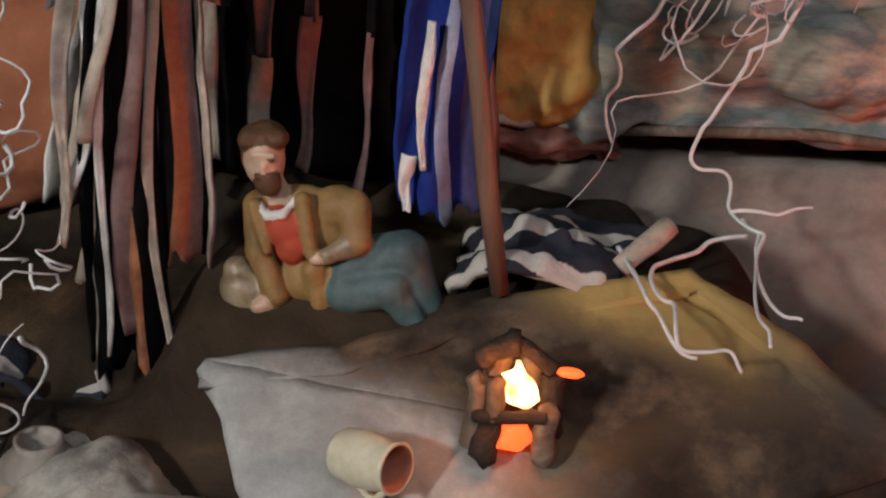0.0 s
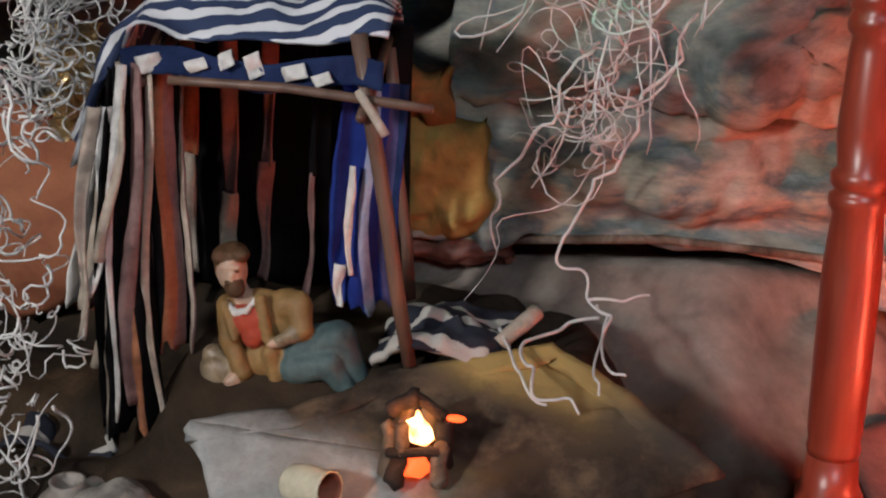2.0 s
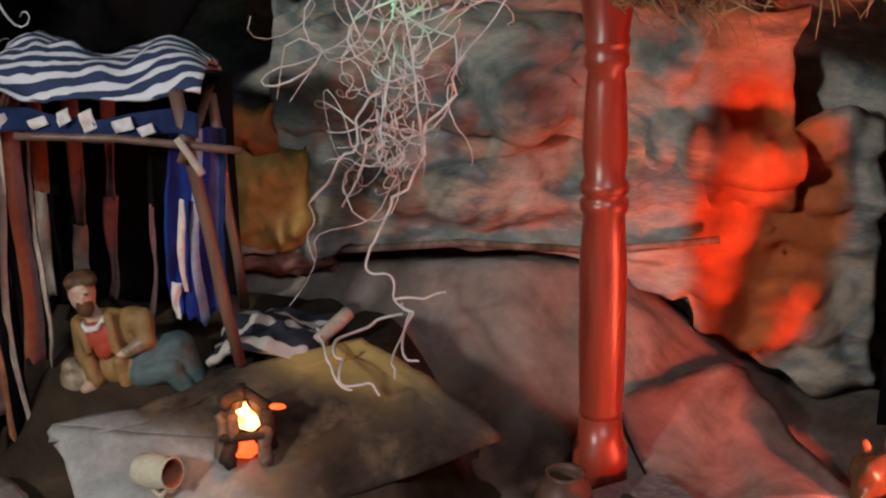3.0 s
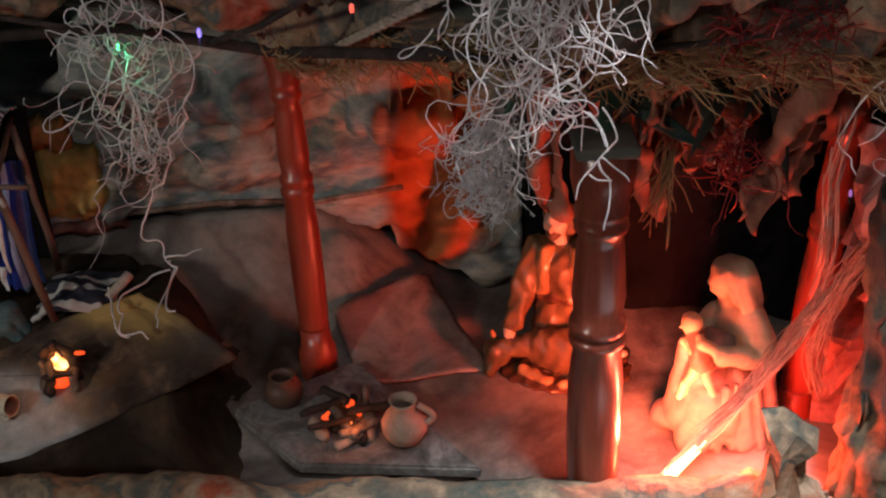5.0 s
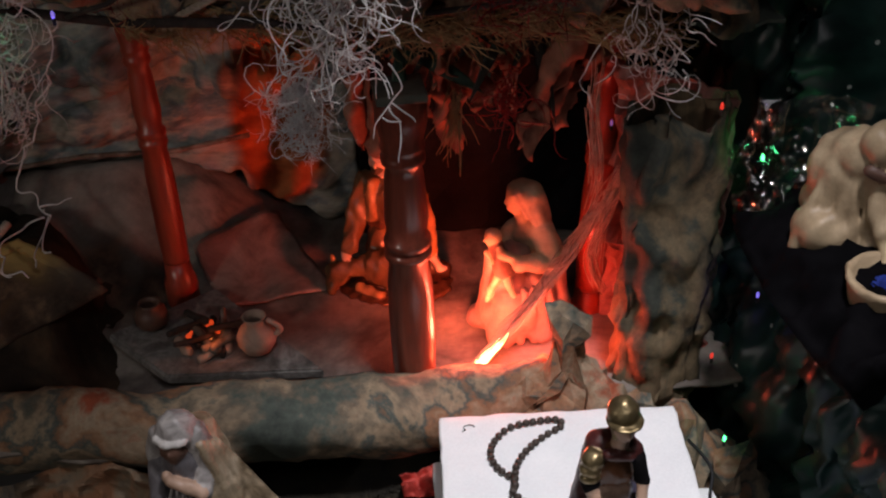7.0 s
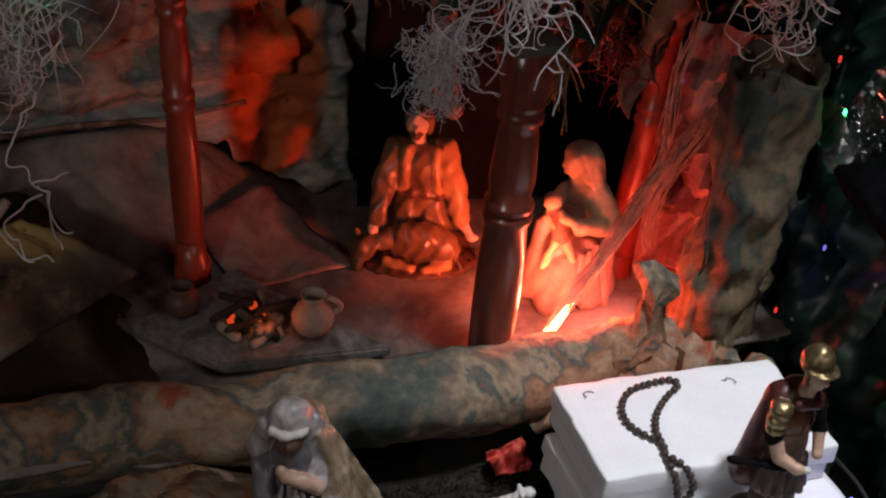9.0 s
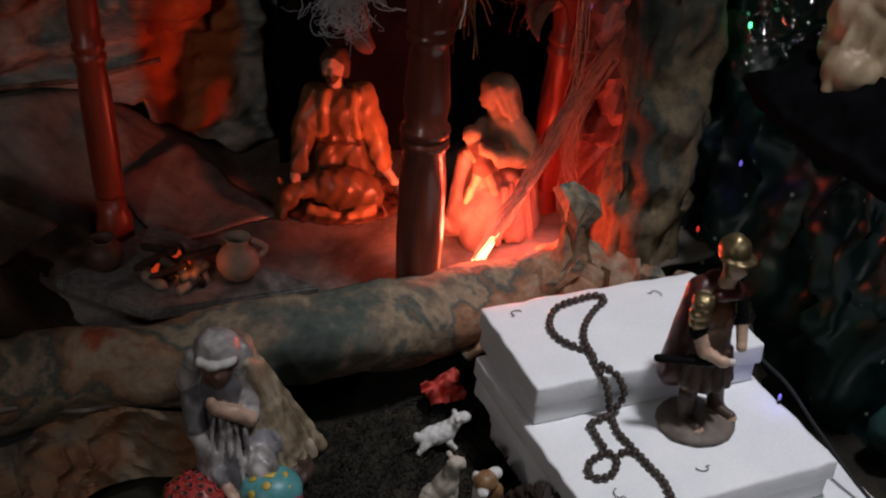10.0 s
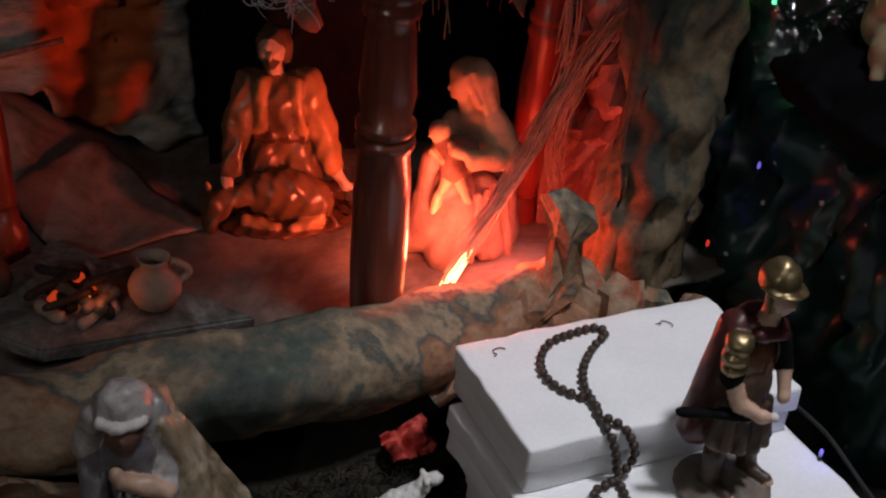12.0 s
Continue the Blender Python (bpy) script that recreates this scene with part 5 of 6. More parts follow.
mary += [egg((-0.01, -0.02, 0.044), (0.02, 0.0195, 0.036), 1), egg((-0.006, -0.02, 0.026), (0.032, 0.026, 0.028), 1), cone_body((0.003, 0.002, 0.058), (-0.024, -0.01, 0.078), 0.0165, 0.0105, 1), cone_body((-0.024, -0.01, 0.077), (-0.027, -0.019, 0.016), 0.0105, 0.0155, 1), cone_body((0.01, -0.006, 0.05), (-0.007, -0.031, 0.047), 0.0195, 0.0145, 1), cone_body((-0.007, -0.031, 0.047), (-0.0135, -0.035, 0.006), 0.014, 0.0155, 1), egg((0.006, -0.004, 0.011), (0.04, 0.034, 0.0135), 1), cone_body((0.0285, 0.0, 0.068), (0.0365, -0.006, 0.012), 0.0115, 0.0125, 1), egg((-0.038, -0.017, 0.011), (0.014, 0.0145, 0.0128), 1), cone_body((0.018, -0.018, 0.06), (0.024, -0.028, 0.008), 0.0085, 0.0095, 1)]
for k in range(6):
    mary.append(cone_body((-0.004 + 0.0065 * k, -0.0395 + 0.0032 * k, 0.052 + 0.003 * k), (-0.016 + 0.011 * k, -0.0455 + 0.004 * k, 0.004), 0.0028, 0.0042, 1))
figure("mother_and_child_statue", mary, [plain_clay, painted("mauve_skirt", [(0.3, (0.16, 0.1, 0.085)), (0.7, (0.36, 0.25, 0.21))], 24, 140, 0.45, 0.15), painted("baby_wrap", [(0.3, (0.1, 0.05, 0.035)), (0.7, (0.24, 0.13, 0.09))], 30, 150, 0.5, 0.15)], 0.00095, 0.0014, (0.116, 0.096, 0.0), -24, 1.0, 0.0009, 300, "pale statue of a veiled mother seated with her baby", "statue")

# ---- kneeling man with an ox ----
joseph = [egg((0.0, -0.004, 0.004), (0.062, 0.042, 0.006), 2), egg((-0.006, -0.001, 0.1435), (0.0092, 0.0108, 0.0118), 1, (0, -8, 0)), egg((-0.004, 0.004, 0.15), (0.0122, 0.012, 0.0115), 3), egg((0.005, 0.004, 0.142), (0.0045, 0.009, 0.012), 3), egg((-0.014, 0.004, 0.142), (0.0035, 0.008, 0.011), 3), egg((-0.008, -0.0125, 0.143), (0.0018, 0.0022, 0.003), 1), egg((-0.007, -0.009, 0.135), (0.0055, 0.004, 0.0045), 3)]
joseph += [cone_body((-0.004, 0.003, 0.136), (-0.002, 0.006, 0.122), 0.006, 0.007, 1), egg((0.0, 0.008, 0.103), (0.0265, 0.0165, 0.022), 0), cone_body((0.0, 0.008, 0.1), (0.002, 0.01, 0.064), 0.0215, 0.0185, 0), cone_body((-0.013, -0.007, 0.119), (-0.016, -0.008, 0.08), 0.0055, 0.0048, 4), cone_body((0.012, -0.007, 0.119), (0.016, -0.008, 0.078), 0.0055, 0.0048, 4), cone_body((-0.016, -0.006, 0.073), (0.018, -0.006, 0.071), 0.0042, 0.0042, 2)]
joseph += [cone_body((-0.022, 0.006, 0.113), (-0.032, -0.002, 0.083), 0.012, 0.0115, 0), cone_body((-0.032, -0.002, 0.083), (-0.038, -0.018, 0.05), 0.011, 0.0085, 0), egg((-0.041, -0.022, 0.043), (0.005, 0.0055, 0.006), 1), cone_body((0.022, 0.006, 0.113), (0.033, 0.0, 0.08), 0.0125, 0.012, 4), cone_body((0.033, 0.0, 0.08), (0.041, -0.01, 0.05), 0.0115, 0.0088, 4), cone_body((0.043, -0.01, 0.048), (0.05, -0.015, 0.036), 0.0052, 0.004, 1), egg((0.054, -0.016, 0.033), (0.007, 0.004, 0.003), 1)]
joseph += [cone_body((-0.008, 0.008, 0.06), (-0.012, 0.0, 0.03), 0.0165, 0.015, 0), cone_body((0.012, 0.006, 0.06), (0.028, -0.008, 0.02), 0.016, 0.011, 0), cone_body((0.03, 0.014, 0.012), (0.05, 0.018, 0.01), 0.01, 0.0075, 2)]
joseph += [egg((0.004, -0.018, 0.028), (0.036, 0.0165, 0.021), 0, (0, 6, 0)), egg((0.026, -0.022, 0.022), (0.016, 0.0135, 0.0165), 0), egg((-0.008, -0.02, 0.034), (0.018, 0.011, 0.0115), 2), cone_body((-0.026, -0.02, 0.03), (-0.042, -0.024, 0.029), 0.011, 0.0085, 0), egg((-0.05, -0.028, 0.024), (0.013, 0.011, 0.0125), 0), cone_body((-0.052, -0.031, 0.02), (-0.055, -0.037, 0.011), 0.0075, 0.0062, 0), egg((-0.041, -0.021, 0.037), (0.0022, 0.0022, 0.006), 4, (0, 30, 0)), egg((-0.055, -0.022, 0.036), (0.0022, 0.0022, 0.006), 4, (0, -25, 0)), egg((-0.04, -0.031, 0.028), (0.005, 0.0022, 0.0028), 0)]
joseph += [cone_body((-0.026, -0.03, 0.012), (-0.004, -0.037, 0.008), 0.0048, 0.0045, 4), cone_body((0.03, -0.032, 0.012), (0.01, -0.038, 0.008), 0.006, 0.0042, 4), cone_body((0.038, -0.024, 0.018), (0.043, -0.03, 0.006), 0.0022, 0.0018, 2)]
figure("kneeling_man_statue", joseph, [glazed_brown, skin, glazed_dark, hair, painted("golden_glaze", [(0.3, (0.16, 0.07, 0.028)), (0.7, (0.42, 0.22, 0.09))], 16, 90, 0.13, 0.25)], 0.0013, 0.0022, (0.0, 0.185, 0.0), -20, 1.0, 0.0012, 420, "glossy brown statue of a kneeling man with a lying ox", "statue")

# glowing strip on the floor
glow = thing("light_strip", "short glowing red-white light strip on the floor", "light")
v, f = tube([(0.046, 0.008, 0.012), (0.058, 0.014, 0.018), (0.078, 0.024, 0.03), (0.09, 0.03, 0.038)], [0.0042, 0.0046, 0.0032, 0.0012], 8)
link_mesh("tube", v, f, strip_glow, glow)

jar = thing("grey_jar", "round grey-brown clay jar at the side of the slab", "jar", (-0.558, 0.085, 0.02))
v, f = lathe([(0.0, 0.0), (0.007, 0.0), (0.0135, 0.007), (0.0155, 0.016), (0.0135, 0.025), (0.0075, 0.031), (0.008, 0.034), (0.0065, 0.034), (0.0055, 0.03), (0.0, 0.012)], 28)
link_mesh("body", v, f, painted("grey_clay", [(0.3, (0.14, 0.12, 0.1)), (0.7, (0.36, 0.33, 0.3))], 20, 120, 0.45, 0.2), jar)

# ---- soldier on the steps ----
soldier = [egg((0.0, 0.0, 0.0035), (0.033, 0.031, 0.0065), 0), egg((-0.005, -0.004, 0.006), (0.024, 0.02, 0.006), 0), cone_body((-0.012, 0.0, 0.012), (-0.01, 0.002, 0.05), 0.0056, 0.0066, 1), cone_body((0.02, 0.004, 0.012), (0.009, 0.003, 0.05), 0.0056, 0.0066, 1), cone_body((-0.012, 0.0, 0.012), (-0.0115, 0.001, 0.033), 0.0064, 0.0076, 2), cone_body((0.02, 0.004, 0.012), (0.0145, 0.004, 0.033), 0.0064, 0.0076, 2)]
soldier += [cone_body((-0.012, -0.004, 0.0115), (-0.0095, -0.016, 0.01), 0.0056, 0.0042, 2), cone_body((0.02, 0.0, 0.0115), (0.0255, -0.01, 0.01), 0.0056, 0.0042, 2), egg((-0.009, -0.0185, 0.009), (0.004, 0.003, 0.0026), 1), egg((0.0265, -0.0125, 0.009), (0.004, 0.003, 0.0026), 1)]
soldier += [cone_body((-0.002, 0.002, 0.055), (-0.003, 0.002, 0.082), 0.0205, 0.0165, 2), egg((-0.002, 0.003, 0.108), (0.0178, 0.0135, 0.027), 4), cone_body((-0.003, 0.002, 0.085), (-0.002, 0.002, 0.09), 0.017, 0.0168, 2)]
for k in range(7):
    a = radians(200 + 26 * k)
    soldier.append(cone_body((-0.002 + 0.017 * math.cos(a), 0.002 + 0.017 * math.sin(a), 0.078), (-0.002 + 0.021 * math.cos(a), 0.002 + 0.021 * math.sin(a), 0.05), 0.0034, 0.0042, 2))
soldier += [cone_body((-0.01, 0.01, 0.125), (-0.022, 0.012, 0.05), 0.0125, 0.013, 3), cone_body((0.004, 0.013, 0.125), (-0.004, 0.018, 0.05), 0.013, 0.013, 3), cone_body((-0.006, -0.007, 0.13), (0.01, -0.007, 0.128), 0.0045, 0.0042, 3), cone_body((0.013, 0.004, 0.125), (0.014, 0.01, 0.07), 0.0085, 0.0075, 3)]
soldier += [egg((-0.0175, -0.004, 0.1235), (0.0088, 0.009, 0.0082), 5), egg((-0.0195, -0.005, 0.1155), (0.0084, 0.0088, 0.0058), 5), egg((-0.0195, -0.0055, 0.1085), (0.0078, 0.0082, 0.0048), 5), cone_body((-0.0195, -0.005, 0.105), (-0.019, -0.006, 0.099), 0.007, 0.0068, 6), cone_body((-0.019, -0.007, 0.1), (-0.0145, -0.012, 0.084), 0.0052, 0.0048, 1), cone_body((-0.0145, -0.012, 0.084), (-0.003, -0.021, 0.078), 0.0048, 0.004, 1), egg((-0.001, -0.022, 0.078), (0.0048, 0.0045, 0.005), 1), egg((0.0045, -0.025, 0.079), (0.003, 0.003, 0.003), 7)]
soldier += [cone_body((-0.004, -0.019, 0.0765), (-0.043, 0.004, 0.0715), 0.0034, 0.0034, 6), egg((-0.026, 0.006, 0.055), (0.0085, 0.007, 0.012), 3), cone_body((0.0165, 0.0, 0.12), (0.0215, -0.003, 0.1), 0.0068, 0.0056, 6), cone_body((0.0215, -0.003, 0.1), (0.0205, -0.01, 0.085), 0.005, 0.0042, 1), egg((0.02, -0.012, 0.0815), (0.0042, 0.0042, 0.0048), 1)]
soldier += [cone_body((0.003, 0.001, 0.13), (0.004, -0.001, 0.146), 0.0066, 0.0066, 1), egg((0.005, -0.003, 0.153), (0.0088, 0.0098, 0.0115), 1), egg((0.0075, -0.0125, 0.152), (0.0018, 0.0022, 0.0026), 1), cone_body((-0.003, -0.003, 0.156), (-0.002, -0.006, 0.146), 0.0028, 0.0022, 5), egg((0.004, 0.0, 0.1655), (0.0122, 0.0132, 0.0118), 5), egg((0.005, -0.003, 0.1605), (0.0142, 0.0158, 0.0022), 5), egg((0.004, 0.0, 0.174), (0.0068, 0.0078, 0.0045), 5)]
figure("soldier_figurine", soldier, [stone_base, skin, leather, maroon, glazed_dark, brass, dark_cloth, white_cloth], 0.00115, 0.0018, (0.112, -0.231, 0.008), -8, 0.92, 0.0004, 460, "painted soldier figurine with brass helmet on an oval base", "figurine")

# ---- rosary ----
rosary = thing("rosary", "dark wooden bead rosary lying over the foam steps", "rosary")


def smooth_path(points, n):
    pts = [Vector(p) for p in points]
    out = []
    for i in range(len(pts) - 1):
        p0, p1, p2, p3 = pts[max(i - 1, 0)], pts[i], pts[i + 1], pts[min(i + 2, len(pts) - 1)]
        for k in range(n):
            t = k / n
            out.append(0.5 * ((2 * p1) + (p2 - p0) * t + (2 * p0 - 5 * p1 + 4 * p2 - p3) * t * t + (3 * p1 - p0 - 3 * p2 + p3) * t ** 3))
    return out + [pts[-1]]


z1, z2 = 0.0475, 0.0105
upper = [(0.047, -0.185, z1), (0.054, -0.169, z1), (0.044, -0.153, z1), (0.041, -0.138, z1), (0.047, -0.122, z1), (0.063, -0.108, z1), (0.085, -0.105, z1), (0.101, -0.106, z1), (0.103, -0.114, z1), (0.086, -0.124, z1), (0.069, -0.138, z1), (0.058, -0.154, z1), (0.054, -0.169, z1), (0.05, -0.181, z1)]
over = [(0.047, -0.185, z1), (0.048, -0.1955, 0.045), (0.053, -0.198, 0.03), (0.056, -0.1985, 0.016), (0.055, -0.201, z2)]
lower_run = [(0.05, -0.181, z1), (0.058, -0.195, 0.046), (0.066, -0.1995, 0.03), (0.065, -0.1995, 0.019), (0.056, -0.2, z2), (0.046, -0.202, z2), (0.036, -0.204, z2), (0.034, -0.212, z2), (0.032, -0.222, z2), (0.031, -0.234, z2)]
loop = [(0.031, -0.236, z2), (0.022, -0.236, z2), (0.012, -0.24, z2), (0.006, -0.249, z2), (0.01, -0.256, z2), (0.02, -0.256, z2), (0.028, -0.25, z2), (0.033, -0.243, z2), (0.031, -0.236, z2)]
tail = [(0.056, -0.201, z2), (0.053, -0.21, z2), (0.05, -0.219, z2), (0.05, -0.23, z2), (0.05, -0.245, z2), (0.05, -0.262, z2), (0.05, -0.276, z2), (0.046, -0.29, z2), (0.044, -0.3, 0.008), (0.046, -0.3025, -0.005), (0.05, -0.303, -0.02)]
join = [(0.034, -0.241, z2), (0.044, -0.24, z2), (0.05, -0.245, z2)]
bead_mesh = None
cord = []
for run, gap in ((upper, 0.0056), (over, 0.0062), (lower_run, 0.0056), (loop, 0.0058), (tail, 0.0056), (join, 0.005)):
    pts = smooth_path(run, 12)
    cord.append(tube(pts, 0.0011, 6))
    walked, last = 0.0, pts[0]
    for p in pts[1:]:
        walked += (p - last).length
        last = p
        if walked >= gap:
            walked = 0.0
            if bead_mesh is None:
                bm = bmesh.new()
                bmesh.ops.create_uvsphere(bm, u_segments=8, v_segments=6, radius=0.0031)
                ob = part("bead", bm, bead_mat, rosary)
                bead_mesh = ob.data
            else:
                ob = new("bead", bead_mesh)
                ob.parent = rosary
            ob.location = p + Vector((0, 0, 0.0008))
            ob.rotation_euler = (p.x * 90, p.y * 70, p.z * 50)
v, f = joined(cord)
link_mesh("cord", v, f, bead_mat, rosary)

# ---- kneeling woman with fruit ----
woman = [egg((0.0, 0.0, 0.006), (0.05, 0.034, 0.008), 4), egg((-0.004, 0.0, 0.034), (0.032, 0.026, 0.03), 0), cone_body((-0.008, 0.002, 0.05), (-0.014, 0.0, 0.088), 0.0215, 0.0165, 7)]
woman += [egg((-0.0165, -0.009, 0.105), (0.0098, 0.0105, 0.0125), 5), egg((-0.0165, -0.0185, 0.106), (0.002, 0.0025, 0.0035), 5), egg((-0.0155, 0.0, 0.116), (0.0165, 0.0155, 0.0155), 3), cone_body((-0.027, -0.0125, 0.115), (-0.0165, -0.0175, 0.1145), 0.003, 0.0032, 6), cone_body((-0.0165, -0.0175, 0.1145), (-0.006, -0.0125, 0.115), 0.0032, 0.003, 6), cone_body((-0.03, 0.0, 0.11), (-0.036, 0.0, 0.09), 0.008, 0.0085, 3), cone_body((-0.002, 0.002, 0.112), (0.004, 0.0, 0.088), 0.0095, 0.01, 3)]
for k in range(7):
    woman.append(cone_body((-0.003 + 0.0026 * k, -0.007 + 0.0045 * abs(k - 3), 0.116 - 0.0028 * k), (0.01 + 0.0078 * k, -0.029 + 0.0088 * k, 0.004), 0.0038, 0.0052, 2))
for k in range(3):
    woman.append(egg((-0.035 + 0.0035 * k, -0.006 - 0.0035 * k, 0.075), (0.0034, 0.0034, 0.009), 7))
woman += [cone_body((-0.004, 0.014, 0.105), (0.012, 0.022, 0.02), 0.014, 0.022, 2), cone_body((0.012, 0.008, 0.07), (0.03, 0.006, 0.02), 0.012, 0.013, 2)]
for k in range(5):
    woman.append(cone_body((-0.02 + 0.005 * k, -0.019 - 0.001 * k, 0.072 - 0.002 * k), (-0.027 + 0.0085 * k, -0.0375, 0.014), 0.0016, 0.0024, 3))
woman += [cone_body((-0.033, -0.002, 0.085), (-0.032, -0.014, 0.062), 0.0092, 0.0086, 7), cone_body((-0.032, -0.014, 0.06), (-0.017, -0.031, 0.032), 0.0078, 0.006, 3), cone_body((-0.018, -0.03, 0.034), (-0.016, -0.032, 0.03), 0.0066, 0.0064, 0), cone_body((-0.016, -0.032, 0.028), (-0.01, -0.042, 0.021), 0.0046, 0.0036, 1), cone_body((-0.01, -0.042, 0.021), (-0.003, -0.048, 0.017), 0.0028, 0.0018, 1), cone_body((-0.011, -0.043, 0.021), (-0.008, -0.051, 0.017), 0.0026, 0.0016, 1)]
woman += [cone_body((0.002, -0.006, 0.08), (0.004, -0.016, 0.07), 0.0085, 0.0075, 3), cone_body((0.004, -0.018, 0.071), (-0.018, -0.021, 0.082), 0.0064, 0.0048, 1), egg((-0.021, -0.02, 0.085), (0.0045, 0.004, 0.0055), 1)]
woman += [cone_body((0.0, -0.01, 0.04), (0.012, -0.028, 0.032), 0.0145, 0.0115, 3), cone_body((0.012, -0.028, 0.03), (0.014, -0.034, 0.01), 0.0115, 0.0115, 0), cone_body((-0.01, -0.012, 0.066), (-0.008, -0.03, 0.012), 0.0085, 0.013, 7), cone_body((-0.02, -0.012, 0.05), (-0.024, -0.026, 0.01), 0.01, 0.012, 0)]
figure("kneeling_woman_figurine", woman, [grey_cloth, skin, cloak_tan, pale_veil, leather, brown_clay, white_cloth, grey_dark], 0.001, 0.0012, (-0.187, -0.075, -0.066), -17, 1.06, 0.0008, 430, "painted figurine of a veiled woman kneeling over fruit", "figurine")

melon = thing("watermelon_slice", "cut red watermelon with dark seeds and green rind", "fruit", (-0.231, -0.098, -0.066))
figure("rind", [egg((0, 0, 0.014), (0.027, 0.024, 0.0145), 0, (18, 0, 0)), egg((0.022, 0.012, 0.012), (0.014, 0.01, 0.008), 0)], [melon_green], 0.0016, 0.002, (0, 0, 0), parent=melon)
figure("flesh", [egg((-0.003, -0.004, 0.0205), (0.0235, 0.0205, 0.0115), 0, (18, 0, 0))], [melon_red], 0.0016, 0.002, (0, 0, 0), folds=0.0003, fold_size=500, parent=melon)
seed_mesh = None
tip = Matrix.Rotation(radians(18), 4, "X")
for k in range(24):
    a, r = k * 2.39996, 0.0192 * math.sqrt((k + 0.5) / 24)
    q = Vector((r * 1.1 * math.cos(a), r * math.sin(a), 0))
    q.z = 0.0115 * math.sqrt(max(0.0, 1 - (q.x / 0.0235) ** 2 - (q.y / 0.0205) ** 2))
    if seed_mesh is None:
        v, f = lathe([(0.0, -0.0012), (0.0026, -0.001), (0.0034, 0.0004), (0.0031, 0.0016), (0.0021, 0.0016), (0.0013, 0.0006), (0.0, 0.0004)], 12)
        ob = link_mesh("seed", v, f, [melon_red, seed_black], melon, index=[1 if i >= 48 else 0 for i in range(len(f))])
        seed_mesh = ob.data
    else:
        ob = new("seed", seed_mesh)
        ob.parent = melon
    d = Vector((q.x / 0.0235 ** 2, q.y / 0.0205 ** 2, q.z / 0.0115 ** 2)).normalized()
    ob.matrix_basis = Matrix.Translation((-0.003, -0.004, 0.0205)) @ tip @ Matrix.Translation(q) @ d.to_track_quat("Z", "Y").to_matrix().to_4x4()
fruit = thing("painted_fruit", "round fruit painted teal with yellow dots and pink below", "fruit", (-0.182, -0.12, -0.066))
figure("fruit_body", [egg((0, 0.003, 0.0205), (0.0235, 0.0205, 0.0165), 0), egg((0.001, -0.006, 0.0135), (0.0225, 0.0195, 0.0135), 1), egg((0.001, -0.0245, 0.017), (0.0028, 0.0028, 0.0055), 2)], [fruit_teal, fruit_pink, melon_green], 0.0014, 0.0012, (0, 0, 0), -17, parent=fruit)
for k in range(12):
    a, e = radians(-150 + 32 * k), radians(32 + 26 * (k % 3))
    d = Vector((math.cos(a) * math.cos(e), math.sin(a) * math.cos(e), math.sin(e)))
    v, f = lathe([(0.0, -0.0004), (0.0034, -0.0003), (0.0029, 0.0003), (0.0, 0.0005)], 10)
    ob = link_mesh("dot", v, f, fruit_yellow, fruit)
    ob.matrix_basis = Matrix.Translation((d.x * 0.0236, 0.003 + d.y * 0.0206, 0.0205 + d.z * 0.0166)) @ d.to_track_quat("Z", "Y").to_matrix().to_4x4()

# ---- animals on the lower ground ----


def sheep(name, label, bodies, paints, where, turn, scale=1.0):
    return figure(name, bodies, paints, 0.001, 0.0018, where, turn, scale, 0.00045, 800, label, "sheep", "sheep in the meadow")


lying = [egg((-0.004, 0, 0.012), (0.0145, 0.0085, 0.0085), 0, (0, -14, 0)), egg((0.005, 0, 0.015), (0.0085, 0.0085, 0.0085), 0), cone_body((0.009, 0, 0.019), (0.014, 0, 0.026), 0.0062, 0.0052, 0), egg((0.018, -0.001, 0.0285), (0.0068, 0.0048, 0.0048), 0), egg((0.0125, 0.005, 0.0305), (0.002, 0.0034, 0.0016), 0), egg((0.0125, -0.0055, 0.0305), (0.002, 0.0034, 0.0016), 0), cone_body((0.007, -0.006, 0.008), (0.012, -0.007, 0.0025), 0.003, 0.0022, 0), cone_body((0.007, 0.006, 0.008), (0.0125, 0.006, 0.0025), 0.003, 0.0022, 0), cone_body((-0.012, -0.006, 0.008), (-0.018, -0.008, 0.0025), 0.0036, 0.0024, 0), egg((-0.018, 0, 0.012), (0.0032, 0.0032, 0.0042), 0)]
sheep("sheep_figurine", "white woolly sheep figurine lying in the dark grass", lying, [wool], (-0.034, -0.104, -0.065), -14, 1.0)
standing = [egg((-0.003, 0, 0.003), (0.0135, 0.01, 0.005), 1), egg((-0.002, 0.001, 0.017), (0.011, 0.01, 0.0145), 0, (0, 22, 0)), egg((0.004, 0, 0.03), (0.0085, 0.0085, 0.0125), 0, (0, 18, 0)), cone_body((0.006, 0, 0.036), (0.008, -0.002, 0.047), 0.0066, 0.0052, 0), egg((0.01, -0.003, 0.051), (0.0066, 0.0048, 0.0052), 0), egg((0.006, 0.004, 0.053), (0.0022, 0.003, 0.0016), 0), cone_body((0.007, -0.005, 0.022), (0.008, -0.007, 0.004), 0.0036, 0.0026, 0), cone_body((0.01, 0.003, 0.022), (0.011, 0.002, 0.004), 0.0036, 0.0026, 0)]
sheep("sheep_figurine", "worn tan sheep figurine sitting on a green base", standing, [wool_tan, turf], (-0.072, -0.176, -0.066), -20, 1.12)
